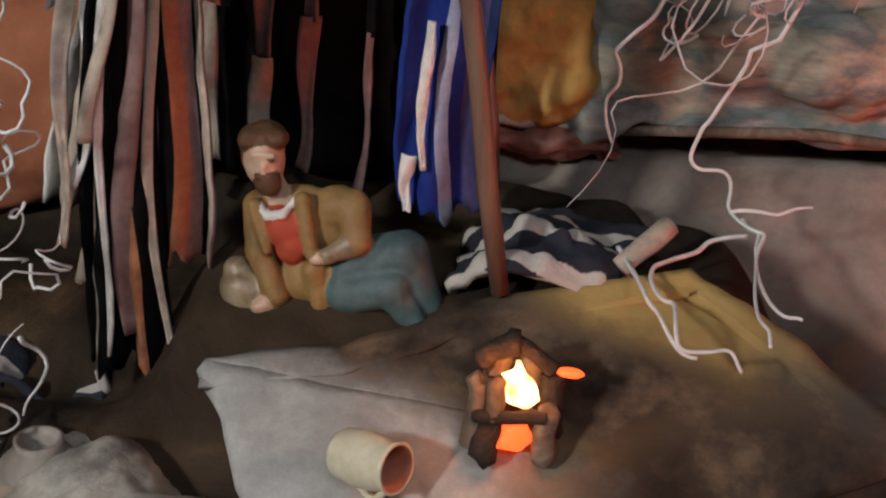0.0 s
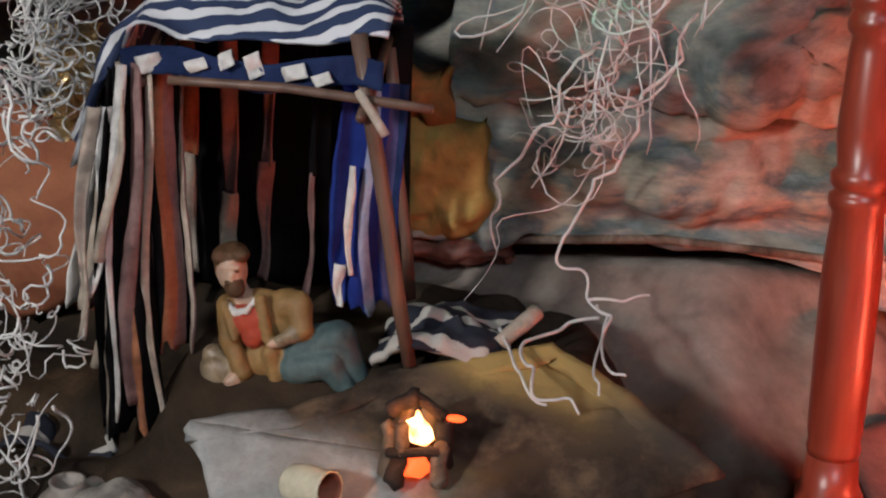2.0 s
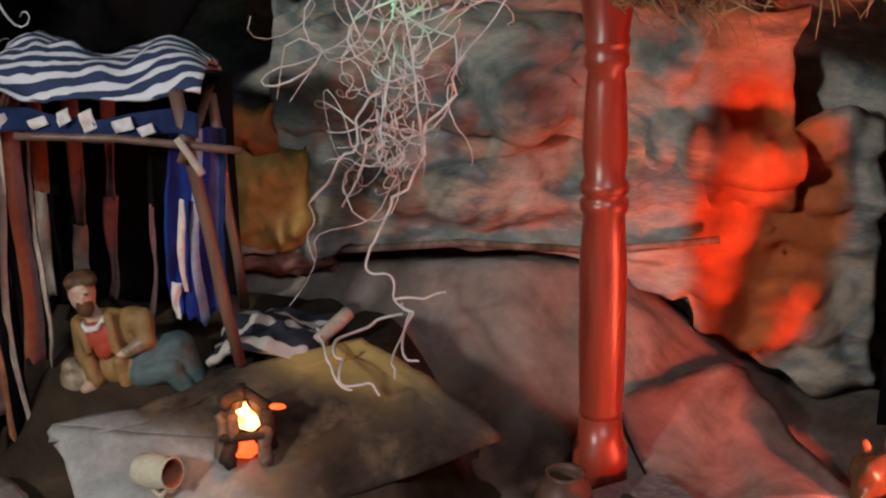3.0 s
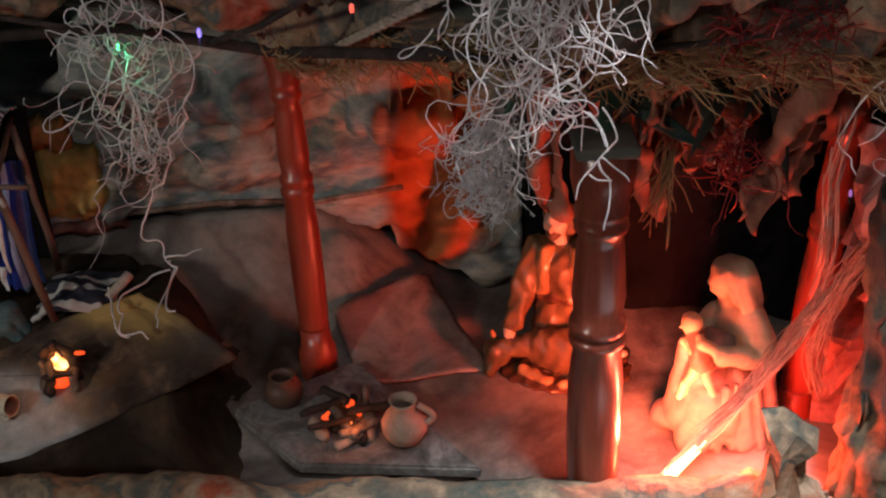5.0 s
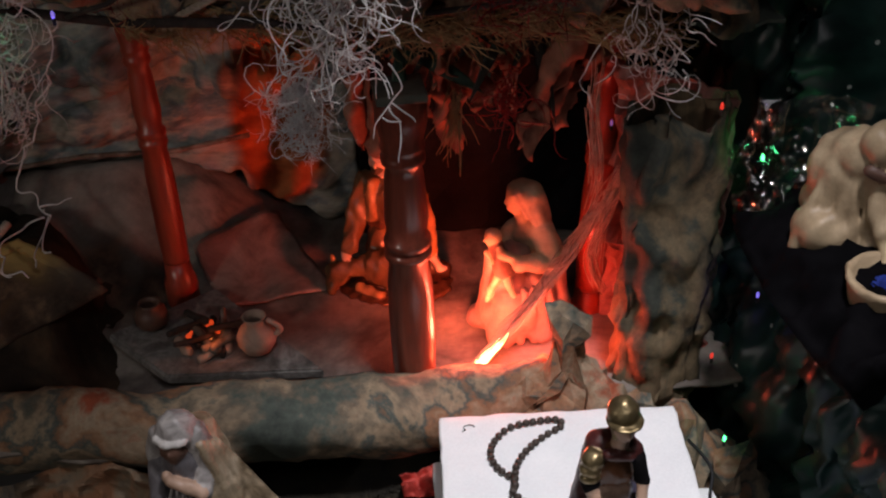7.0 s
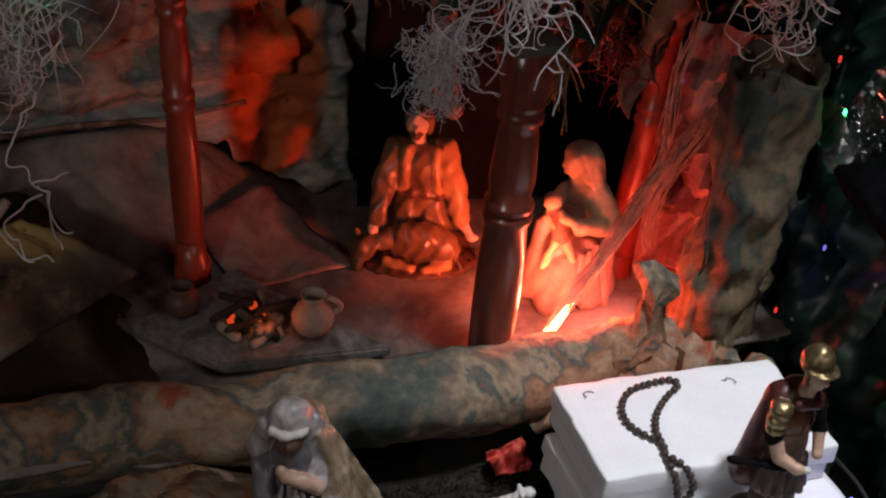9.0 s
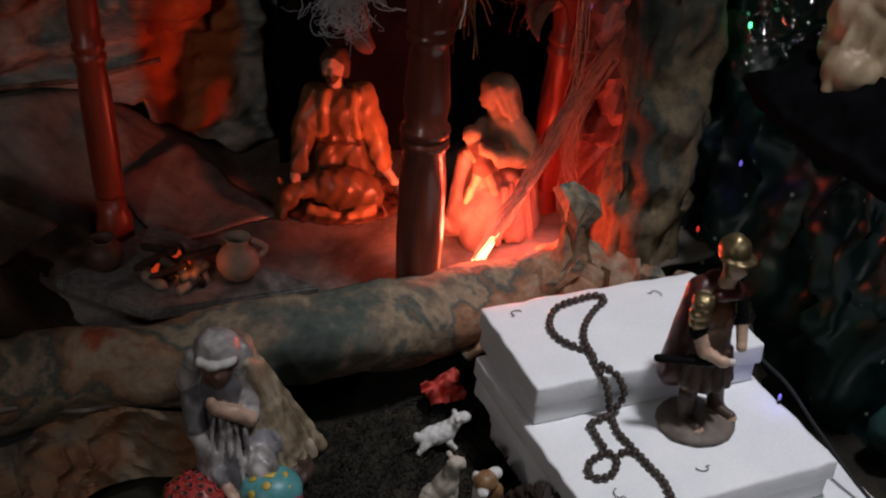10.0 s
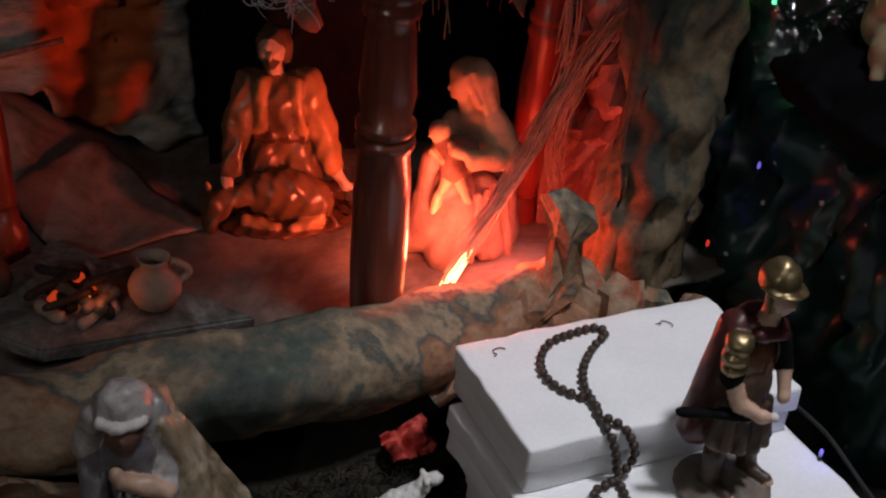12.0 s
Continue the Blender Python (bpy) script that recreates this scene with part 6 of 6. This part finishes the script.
small = [egg((0, 0, 0.009), (0.0135, 0.009, 0.008), 1), egg((-0.002, 0, 0.015), (0.009, 0.007, 0.006), 0), egg((-0.009, -0.002, 0.0225), (0.0068, 0.0052, 0.0052), 0), egg((-0.006, 0.004, 0.025), (0.002, 0.003, 0.0016), 0)]
sheep("sheep_figurine", "small white sheep figurine with a teal base by the pine cone", small, [wool, fruit_teal], (-0.034, -0.275, -0.066), -20, 1.1)
dog = [egg((0, 0.003, 0.02), (0.0095, 0.0105, 0.0185), 1), egg((-0.003, -0.004, 0.039), (0.0082, 0.0078, 0.0078), 0), egg((-0.0055, -0.011, 0.036), (0.004, 0.0045, 0.0036), 1), egg((0.004, 0.0, 0.0425), (0.005, 0.005, 0.0045), 1), egg((-0.009, -0.001, 0.0415), (0.0026, 0.003, 0.0045), 1), egg((0.004, -0.004, 0.03), (0.006, 0.0055, 0.008), 0), cone_body((-0.005, -0.007, 0.024), (-0.006, -0.01, 0.003), 0.0042, 0.0032, 1), cone_body((0.004, -0.007, 0.024), (0.004, -0.01, 0.003), 0.0042, 0.0032, 1), egg((0.004, -0.004, 0.019), (0.0062, 0.0066, 0.0058), 0), egg((0.006, 0.008, 0.01), (0.0085, 0.0085, 0.01), 1)]
figure("dog_figurine", dog, [painted("dog_brown", [(0.3, (0.14, 0.07, 0.03)), (0.7, (0.32, 0.19, 0.09))], 60, 260, 0.4, 0.3), wool], 0.001, 0.0016, (-0.04, -0.192, -0.066), -20, 1.1, 0.0003, 600, "brown and white dog figurine sitting by the pine cone", "dog")

cone = thing("pine_cone", "dark brown open pine cone lying against the foam", "pine cone")
v, f = lathe([(0.0, -0.03), (0.006, -0.026), (0.0095, -0.006), (0.0075, 0.014), (0.002, 0.03), (0.0, 0.031)], 12)
link_mesh("core", v, f, cone_brown, cone)
scale_mesh = None
for k in range(120):
    t = k / 120
    a = k * 2.39996
    r = 0.0095 * math.sin(math.pi * (0.12 + 0.8 * t)) + 0.001
    if scale_mesh is None:
        bm = bmesh.new()
        bmesh.ops.create_cube(bm, size=1.0)
        bmesh.ops.subdivide_edges(bm, edges=[e for e in bm.edges if abs(e.verts[0].co.x - e.verts[1].co.x) > 0.5], cuts=1)
        for q in bm.verts:
            w = 0.3 + 0.9 * (q.co.x + 0.5) - 0.5 * max(0.0, q.co.x)
            q.co = Vector((q.co.x * 0.017 + 0.0085, q.co.y * 0.0085 * w, q.co.z * 0.0016 * (1.2 - q.co.x) + 0.004 * max(0.0, q.co.x)))
        ob = part("scale", bm, cone_brown, cone, smooth=False)
        scale_mesh = ob.data
    else:
        ob = new("scale", scale_mesh)
        ob.parent = cone
    s = 0.65 + 0.55 * math.sin(math.pi * min(1, 0.1 + 0.85 * t))
    ob.matrix_basis = pose(r * math.cos(a) * 0.7, r * math.sin(a) * 0.7, -0.028 + 0.056 * t, 0, -24, math.degrees(a)) @ Matrix.Scale(s, 4)
cone.matrix_world = Matrix.Translation((-0.036, -0.236, -0.036)) @ Euler((radians(14), radians(28), 0)).to_matrix().to_4x4()

# ---- seated figure on the dark shelf ----
shelf = sheet("black_shelf", lambda u, v: (0.268 - 0.012 * math.sin(math.pi * v) + 0.19 * u, -0.07 - 0.2 * v, 0.212 - 0.045 * (1 - u) ** 3), 40, 40, black_shelf, None, 22, 0.016, 33, 0.03, True)
tagged(shelf, "rounded black shelf draped in dark plastic", "shelf")
monk = [egg((0.0, 0.012, 0.028), (0.046, 0.036, 0.032), 0), egg((-0.012, 0.006, 0.056), (0.033, 0.03, 0.034), 0), egg((-0.004, -0.004, 0.076), (0.026, 0.024, 0.02), 0), egg((0.012, -0.018, 0.092), (0.0235, 0.0215, 0.0175), 0, (0, 20, 0)), egg((0.018, -0.03, 0.08), (0.0135, 0.012, 0.015), 1), cone_body((-0.004, -0.034, 0.079), (0.03, -0.038, 0.073), 0.0042, 0.004, 2), cone_body((0.03, -0.038, 0.073), (0.036, -0.02, 0.078), 0.004, 0.004, 2)]
monk += [cone_body((0.006, -0.022, 0.064), (0.014, -0.04, 0.036), 0.0125, 0.0095, 0), cone_body((0.014, -0.04, 0.036), (0.02, -0.056, 0.012), 0.0066, 0.0052, 1), egg((0.021, -0.059, 0.009), (0.0056, 0.005, 0.0042), 1), cone_body((0.032, -0.016, 0.062), (0.036, -0.034, 0.026), 0.012, 0.0105, 3), egg((-0.026, -0.016, 0.02), (0.024, 0.024, 0.021), 0), egg((0.016, -0.02, 0.014), (0.026, 0.022, 0.016), 0)]
for k in range(6):
    monk.append(cone_body((-0.03 + 0.007 * k, -0.012 - 0.003 * k, 0.068 - 0.002 * abs(k - 2)), (-0.045 + 0.013 * k, -0.026 - 0.002 * k, 0.006), 0.0046, 0.0058, 0))
figure("seated_figurine", monk, [cream_robe, plain_clay, brown_clay, fruit_yellow], 0.0015, 0.0026, (0.318, -0.135, 0.21), -26, 0.97, 0.0014, 260, "cream robed figurine bending forward on the black shelf", "figurine")
basket = thing("cream_basket", "low round cream basket with a blue cloth on the shelf", "basket", (0.304, -0.212, 0.205))
v, f = lathe([(0.0, 0.0), (0.022, 0.0), (0.027, 0.006), (0.029, 0.022), (0.031, 0.026), (0.029, 0.029), (0.025, 0.027), (0.023, 0.012), (0.0, 0.01)], 32)
v = [Vector(p) + Vector((noise.noise(Vector(p) * 160), noise.noise(Vector(p) * 160 + Vector((4, 0, 0))), noise.noise(Vector(p) * 120))) * 0.0018 for p in v]
link_mesh("bowl", v, f, cream_robe, basket)
sheet("cloth", lambda u, v: (-0.012 + 0.02 * u, -0.012 + 0.02 * v, 0.02 + 0.008 * math.sin(3 * u) * math.sin(3 * v)), 12, 12, blue_cloth, basket, 80, 0.004, 6, 0.0015, True, "blue cloth")

# ---- hanging moss ----


def moss(label, top, bottom, wide, narrow, count, length, seed, radius=0.0011, curl=1.0):
    t, e = Vector(top), Vector(bottom)

    def root(r):
        k = r.random() ** 1.5
        w = wide + (narrow - wide) * k
        return t.lerp(e, k) + Vector((r.gauss(0, w), r.gauss(0, w * 0.6), 0))

    v, f = strands(count, root, (0, 0, -1), length, radius, seed, curl)
    ob = link_mesh("hanging_moss", v, f, moss_mat)
    return tagged(ob, label, "dried moss", "hanging moss")


moss("pale grey curly dried moss hanging from the brow", (-0.322, 0.16, 0.36), (-0.346, 0.26, 0.165), 0.022, 0.008, 80, 0.1, 1, 0.0008, 1.0)
moss("thick tuft of pale grey curly dried moss", (-0.054, -0.055, 0.43), (-0.046, -0.05, 0.345), 0.023, 0.015, 140, 0.06, 3, 0.0008, 0.8)
moss("fine grey tuft of dried moss below the roof edge", (-0.075, 0.0, 0.318), (-0.077, 0.0, 0.262), 0.011, 0.008, 360, 0.03, 4, 0.00045, 1.0)
moss("pale dried moss tangled over the paper column", (0.175, -0.045, 0.42), (0.195, -0.03, 0.3), 0.016, 0.012, 80, 0.06, 5, 0.0008, 0.9)
moss("tangled pale moss at the side of the tent", (-0.6, 0.09, 0.28), (-0.575, 0.085, 0.06), 0.016, 0.009, 150, 0.05, 6, 0.0008, 1.3)

moss("dense pale moss bundled behind the tent", (-0.606, 0.19, 0.31), (-0.606, 0.19, 0.2), 0.022, 0.016, 240, 0.05, 8, 0.0008, 1.3)
gold_foil = painted("gold_foil", [(0.3, (0.5, 0.33, 0.14)), (0.7, (0.85, 0.68, 0.42))], 60, 200, 0.28, 0.3)
gold_foil.node_tree.nodes["Principled BSDF"].inputs["Metallic"].default_value = 0.85
foil = sheet("crinkled_foil", lambda u, v: (-0.618 + 0.03 * u, 0.215 - 0.012 * math.sin(math.pi * u), 0.175 + 0.06 * v), 14, 22, gold_foil, None, 70, 0.012, 33, 0.0008, False)
tagged(foil, "crinkled gold foil caught in the moss beside the tent", "foil")


def back_hang(p):
    """Carries a strand from the plane of the slab's front edge back to where it trails over the slab."""
    root = Vector((-0.341, -0.3245, 0.3242))
    y = 0.125 + 0.115 * ease(0.118, 0.17, p.z)
    q = root + (p - root) * ((y - root.y) / (p.y - root.y)) + Vector((-0.016, 0, 0))
    q.z = max(q.z, 0.057 + 0.5 * (min(q.y, 0.16) - 0.1))
    return q


curls = thing("trailing_moss", "thin white trailing strands of dried moss", "dried moss")
for k, run in enumerate(([(-0.296, 0.07, 0.27), (-0.332, 0.08, 0.2), (-0.338, 0.08, 0.183), (-0.334, 0.08, 0.177), (-0.325, 0.08, 0.163), (-0.32, 0.08, 0.148), (-0.313, 0.08, 0.124)], [(-0.325, 0.08, 0.163), (-0.315, 0.08, 0.163), (-0.303, 0.08, 0.166)], [(-0.325, 0.08, 0.154), (-0.347, 0.08, 0.145), (-0.34, 0.08, 0.133), (-0.336, 0.08, 0.121), (-0.321, 0.08, 0.115)], [(-0.359, 0.08, 0.147), (-0.348, 0.08, 0.133), (-0.335, 0.08, 0.118)], [(-0.325, 0.08, 0.162), (-0.319, 0.08, 0.148), (-0.307, 0.08, 0.133)], [(-0.33, 0.075, 0.26), (-0.356, 0.08, 0.22), (-0.366, 0.08, 0.196), (-0.363, 0.08, 0.182)], [(-0.012, -0.05, 0.348), (-0.004, -0.05, 0.332), (-0.012, -0.05, 0.317), (-0.022, -0.05, 0.306), (-0.028, -0.05, 0.289)], [(-0.012, -0.05, 0.317), (-0.003, -0.05, 0.31), (0.003, -0.05, 0.299)], [(-0.013, -0.05, 0.315), (-0.007, -0.05, 0.295), (-0.009, -0.05, 0.268)], [(-0.02, -0.05, 0.308), (-0.013, -0.05, 0.302), (-0.006, -0.05, 0.301)])):
    pts = [p + Vector((noise.noise(p * 75 + Vector((k, 0, 0))), noise.noise(p * 60 + Vector((0, k, 0))), noise.noise(p * 90))) * (0.007 if k < 6 else 0.003) for p in smooth_path(run, 14)]
    if k < 6:
        pts = [back_hang(p) for p in pts]
    v, f = tube(pts, [(0.001 if k < 6 else 0.0007) * (1 - 0.4 * i / len(pts)) for i in range(len(pts))], 6)
    link_mesh("strand", v, f, moss_mat, curls)
for k in range(14):
    v, f = strands(1, lambda r: (-0.345 + r.gauss(0, 0.008), 0.255 + r.gauss(0, 0.006), 0.215 + r.gauss(0, 0.012)), (0.08, -0.1, -1.4), 0.1, 0.0007, 77 + k, 1.6, 22)
    link_mesh("strand", v, f, moss_mat, curls)

# ---- straw roof edge ----


def eave(r):
    x = r.uniform(-0.22, 0.2)
    y, z = brow_edge(x)
    return (x, y - 0.004 + r.gauss(0, 0.012), z + 0.002 + r.gauss(0, 0.006))


v, f = strands(1700, eave, (0.95, -0.3, -0.12), 0.026, 0.0007, 21, 0.5, 5)
tagged(link_mesh("straw_thatch", v, f, straw_mat), "fringe of brown straw along the roof edge", "straw", kind="stuff")
roof_beam = thing("roof_branch", "dark branch carrying the straw roof", "branch")
stick("branch", [(-0.5, 0.19, 0.322), (-0.33, 0.185, 0.326), (-0.22, 0.185, 0.302), (-0.02, 0.0, 0.358), (0.24, 0.0, 0.338)], 0.0045, roof_beam, charred)
for run in ([(-0.45, 0.15, 0.36), (-0.36, 0.14, 0.345), (-0.3, 0.16, 0.33)], [(-0.26, 0.15, 0.325), (-0.22, 0.12, 0.345), (-0.17, 0.06, 0.39)], [(-0.13, 0.06, 0.35), (-0.02, -0.03, 0.36)], [(0.02, -0.02, 0.37), (0.08, -0.05, 0.385), (0.13, -0.05, 0.41)]):
    stick("twig", run, 0.0022, roof_beam, charred)
pieces = []
for k in range(3):
    pieces.append(tube([Vector((-0.18, 0.185, 0.3)).lerp(Vector((-0.085, -0.03, 0.418)), t / 40) + Vector((0, 0.002 * math.cos(t * 1.1 + k * 2.1), 0.002 * math.sin(t * 1.1 + k * 2.1))) for t in range(41)], 0.0018, 6))
v, f = joined(pieces)
tagged(link_mesh("twisted_rope", v, f, rope_mat), "pale twisted rope running up from the post", "rope")
v, f = strands(34, lambda r: (0.05 + r.gauss(0, 0.002), 0.045 + r.gauss(0, 0.003), 0.275 + r.gauss(0, 0.012)), (-0.25, 0, -2.2), 0.045, 0.0009, 23, 0.3, 8)
tagged(link_mesh("straw_tassel", v, f, straw_mat), "frayed straw tassel hanging behind the post", "straw", kind="stuff")
v, f = strands(50, lambda r: (0.085 + r.gauss(0, 0.006), 0.03 + r.gauss(0, 0.004), 0.275 + r.gauss(0, 0.012)), (0.0, 0, -1), 0.045, 0.0007, 24, 1.3, 10)
tagged(link_mesh("red_fibre", v, f, red_tinsel), "curly tuft of reddish fibre hanging in the stable", "fibre", kind="stuff")
for k, (a, b, w) in enumerate((((0.075, 0.04, 0.35), (0.04, 0.05, 0.285), 0.026), ((0.135, 0.05, 0.35), (0.075, 0.06, 0.27), 0.018), ((0.175, 0.06, 0.3), (0.13, 0.06, 0.235), 0.012), ((0.15, 0.04, 0.33), (0.1, 0.035, 0.225), 0.016), ((0.11, 0.06, 0.36), (0.06, 0.05, 0.26), 0.02), ((0.0, 0.07, 0.36), (0.02, 0.08, 0.25), 0.03), ((-0.03, 0.1, 0.35), (-0.02, 0.11, 0.2), 0.024), ((0.045, 0.09, 0.35), (0.05, 0.1, 0.2), 0.022), ((0.16, 0.06, 0.35), (0.125, 0.06, 0.25), 0.014), ((0.03, 0.03, 0.36), (0.045, 0.04, 0.28), 0.018), ((0.12, 0.04, 0.36), (0.085, 0.05, 0.29), 0.02))):
    rag = sheet("rag", lambda u, v: Vector(a).lerp(Vector(b), v) + Vector((w * (u - 0.5) * (1.3 - 0.6 * v + 0.3 * math.sin(9 * v)), 0.006 * math.sin(7 * u + 5 * v), 0.01 * math.sin(5 * u))), 12, 24, rag_paper, None, 30, 0.01, 95 + k, 0.0015, True)
    tagged(rag, "torn strip of dark red-brown paper hanging from the roof", "paper strip", "hanging paper strips")
net = thing("frayed_net", "frayed brown netting draped from the column to the floor", "net")


def ribbon(run, count, width, seed, name="netting"):
    rng = random.Random(seed)
    pts = smooth_path(run, 8)
    pieces = []
    for _ in range(count):
        a, b = rng.gauss(0, width), rng.gauss(0, width)
        ph = rng.uniform(0, 6)
        s, e = rng.randint(0, len(pts) // 3), rng.randint(len(pts) * 2 // 3, len(pts))
        path = [p + Vector((a + 0.002 * math.sin(i * 0.5 + ph), b, 0.4 * a + 0.002 * math.cos(i * 0.6 + ph))) for i, p in enumerate(pts)][s:e]
        pieces.append(tube(path, 0.00055, 3))
    v, f = joined(pieces)
    return link_mesh(name, v, f, net_mat, net)


ribbon([(0.196, 0.035, 0.205), (0.186, 0.05, 0.165), (0.162, 0.055, 0.122), (0.129, 0.045, 0.078), (0.082, 0.028, 0.036), (0.05, 0.012, 0.018)], 60, 0.0032, 1)
ribbon([(0.215, 0.0, 0.26), (0.202, 0.03, 0.21), (0.19, 0.045, 0.17)], 10, 0.002, 8)
ribbon([(0.196, 0.03, 0.2), (0.18, 0.05, 0.14), (0.172, 0.056, 0.09), (0.182, 0.056, 0.05)], 26, 0.003, 2)
ribbon([(0.16, 0.03, 0.3), (0.166, 0.05, 0.24), (0.172, 0.06, 0.17), (0.166, 0.058, 0.12)], 18, 0.003, 5)
ribbon([(0.13, 0.08, 0.33), (0.1, 0.06, 0.3), (0.09, 0.05, 0.25)], 24, 0.006, 3)

# ---- tinsel, leaves and clear film ----
v, f = strands(260, lambda r: (r.uniform(0.05, 0.12), -0.05 + r.gauss(0, 0.012), 0.395 + r.gauss(0, 0.014)), (0, 0, -0.2), 0.016, 0.0006, 41, 0.3, 3, 3)
tagged(link_mesh("red_tinsel", v, f, red_tinsel), "dark red tinsel garland along the brow", "tinsel", kind="stuff")
v, f = strands(90, lambda r: (-0.215 + r.gauss(0, 0.008), 0.19 + r.gauss(0, 0.006), 0.312 + r.gauss(0, 0.004)), (0, 0, 0.3), 0.016, 0.0006, 42, 0.3, 3, 3)
tagged(link_mesh("tinsel_tuft", v, f, red_tinsel), "tuft of red tinsel on top of the post", "tinsel", kind="stuff")
leaves = thing("green_leaves", "dark green artificial leaves below the roof", "leaves")
rng = random.Random(43)
for k in range(14):
    root = Vector((0.02 + rng.gauss(0, 0.022), 0.045 + rng.gauss(0, 0.008), 0.335 + rng.gauss(0, 0.01)))
    way = Vector((rng.gauss(0.1, 0.8), rng.gauss(-0.2, 0.3), -rng.uniform(0.1, 0.9))).normalized()
    side = way.cross(Vector((0, -1, 0.3))).normalized()
    long = rng.uniform(0.03, 0.06)
    sheet("leaf", lambda u, v: root + way * long * v + side * 0.006 * (u - 0.5) * 2 * math.sin(math.pi * (0.08 + 0.9 * v)) + Vector((0, 0, -0.012 * v * v)), 4, 10, green_leaf, leaves, 40, 0.002, k, 0.0006, True)
palm = thing("dry_palm_leaves", "dark dried palm blades drooping under the roof edge", "leaves")
rng = random.Random(47)
for k in range(22):
    root = Vector((0.085 + rng.gauss(0, 0.035), 0.06 + rng.gauss(0, 0.012), 0.345 + rng.gauss(0, 0.008)))
    way = Vector((rng.gauss(-0.5, 0.35), rng.gauss(0.1, 0.2), -rng.uniform(0.35, 0.8))).normalized()
    side = way.cross(Vector((0, -1, 0.3))).normalized()
    long = rng.uniform(0.05, 0.09)
    sheet("blade", lambda u, v: root + way * long * v + side * 0.0045 * (u - 0.5) * 2 * math.sin(math.pi * (0.1 + 0.87 * v)) + Vector((0, 0, -0.012 * v * v)), 4, 10, dry_blade, palm, 40, 0.002, k, 0.0006, True)
wrap = sheet("clear_film", lambda u, v: (0.252 + 0.075 * u, -0.06 - 0.03 * u + 0.02 * math.sin(5 * v), 0.2 + 0.11 * v), 40, 50, clear_film, None, 13, -0.026, 71, 0.0008, True)
tagged(wrap, "crumpled clear plastic film with sharp highlights", "plastic film")

# ---- string of small lights ----
for color, where, power in (((0.25, 0.2, 1.0), (0.29, -0.04, 0.1), 2), ((1.0, 0.05, 0.03), (0.255, -0.04, 0.04), 2), ((0.35, 0.3, 1.0), (0.187, -0.238, 0.0145), 0.6), ((1.0, 0.05, 0.03), (0.238, -0.3, -0.06), 6), ((0.35, 0.28, 1.0), (-0.24, -0.006, 0.388), 1.0), ((0.1, 1.0, 0.4), (-0.335, 0.19, 0.31), 5), ((1.0, 0.12, 0.08), (-0.151, -0.02, 0.403), 1.5), ((0.55, 0.3, 1.0), (0.188, 0.072, 0.218), 0.4), ((1.0, 0.05, 0.03), (0.237, -0.05, 0.288), 1.5), ((0.05, 1.0, 0.25), (0.288, -0.02, 0.222), 20), ((0.05, 1.0, 0.25), (0.238, -0.125, 0.022), 12)):
    bulb = thing("light_bulb", "tiny lit bulb of a string of coloured lights", "light bulb", where, "string of lights")
    v, f = lathe([(0.0, -0.003), (0.0011, -0.0026), (0.0014, 0.0), (0.001, 0.002), (0.0, 0.003)], 10)
    link_mesh("globe", v, f, material("bulb_glow", color, 0.3, 0, color, power), bulb)
    v, f = lathe([(0.0, -0.008), (0.0013, -0.008), (0.0013, -0.0028), (0.0, -0.0028)], 8)
    link_mesh("socket", v, f, cable_black, bulb)
cable_pts = smooth_path([(0.205, -0.13, 0.03), (0.212, -0.165, 0.03), (0.204, -0.19, 0.018), (0.206, -0.225, 0.012), (0.202, -0.27, 0.0), (0.204, -0.33, -0.02), (0.215, -0.4, -0.03)], 12)
v, f = tube(cable_pts, 0.0015, 6)
tagged(link_mesh("light_cable", v, f, cable_black), "thin black cable of the string of lights", "cable")

for k, (x, y, z) in enumerate(((0.03, -0.1, 0.0455), (0.015, -0.272, 0.0085), (0.085, -0.275, 0.0085), (0.12, -0.33, -0.0285), (0.15, -0.12, 0.0455))):
    hook = thing("wire_hook", "tiny dark bent wire on the foam", "wire", (x, y, z), "bent wires")
    v, f = tube([(0.0045 * math.cos(a * 0.5) , 0.003 * math.sin(a * 0.5), 0.0008) for a in range(9)] + [(-0.006, -0.004, 0.0008)], 0.0004, 4)
    link_mesh("wire", v, f, cable_black, hook)
    hook.rotation_euler = (0, 0, k * 1.3)
red_bit = sheet("red_crepe", lambda u, v: (-0.024 + 0.034 * u, -0.068 + 0.02 * v, -0.056 + 0.02 * v * (0.5 + u * 0.5)), 20, 16, painted("red_crepe_paper", [(0.3, (0.3, 0.02, 0.015)), (0.7, (0.6, 0.08, 0.06))], 30, 200, 0.5, 0.5), None, 50, 0.014, 98, 0.001, True)
tagged(red_bit, "crumpled bright red paper beside the foam steps", "paper")

# ---- moss and earth of the meadow ----
v, f = strands(2600, lambda r: (r.uniform(-0.16, 0.01), r.uniform(-0.29, -0.045), -0.066), (0, 0, 0.4), 0.012, 0.0006, 31, 1.0, 4, 3)
tagged(link_mesh("meadow_moss", v, f, painted("dry_moss", [(0.42, (0.004, 0.0035, 0.002)), (0.56, (0.014, 0.011, 0.007)), (0.64, (0.07, 0.056, 0.034)), (0.76, (0.24, 0.2, 0.13))], 60, 200, 0.9, 0.2)), "tangle of dark dried moss on the lower ground", "moss", kind="stuff")
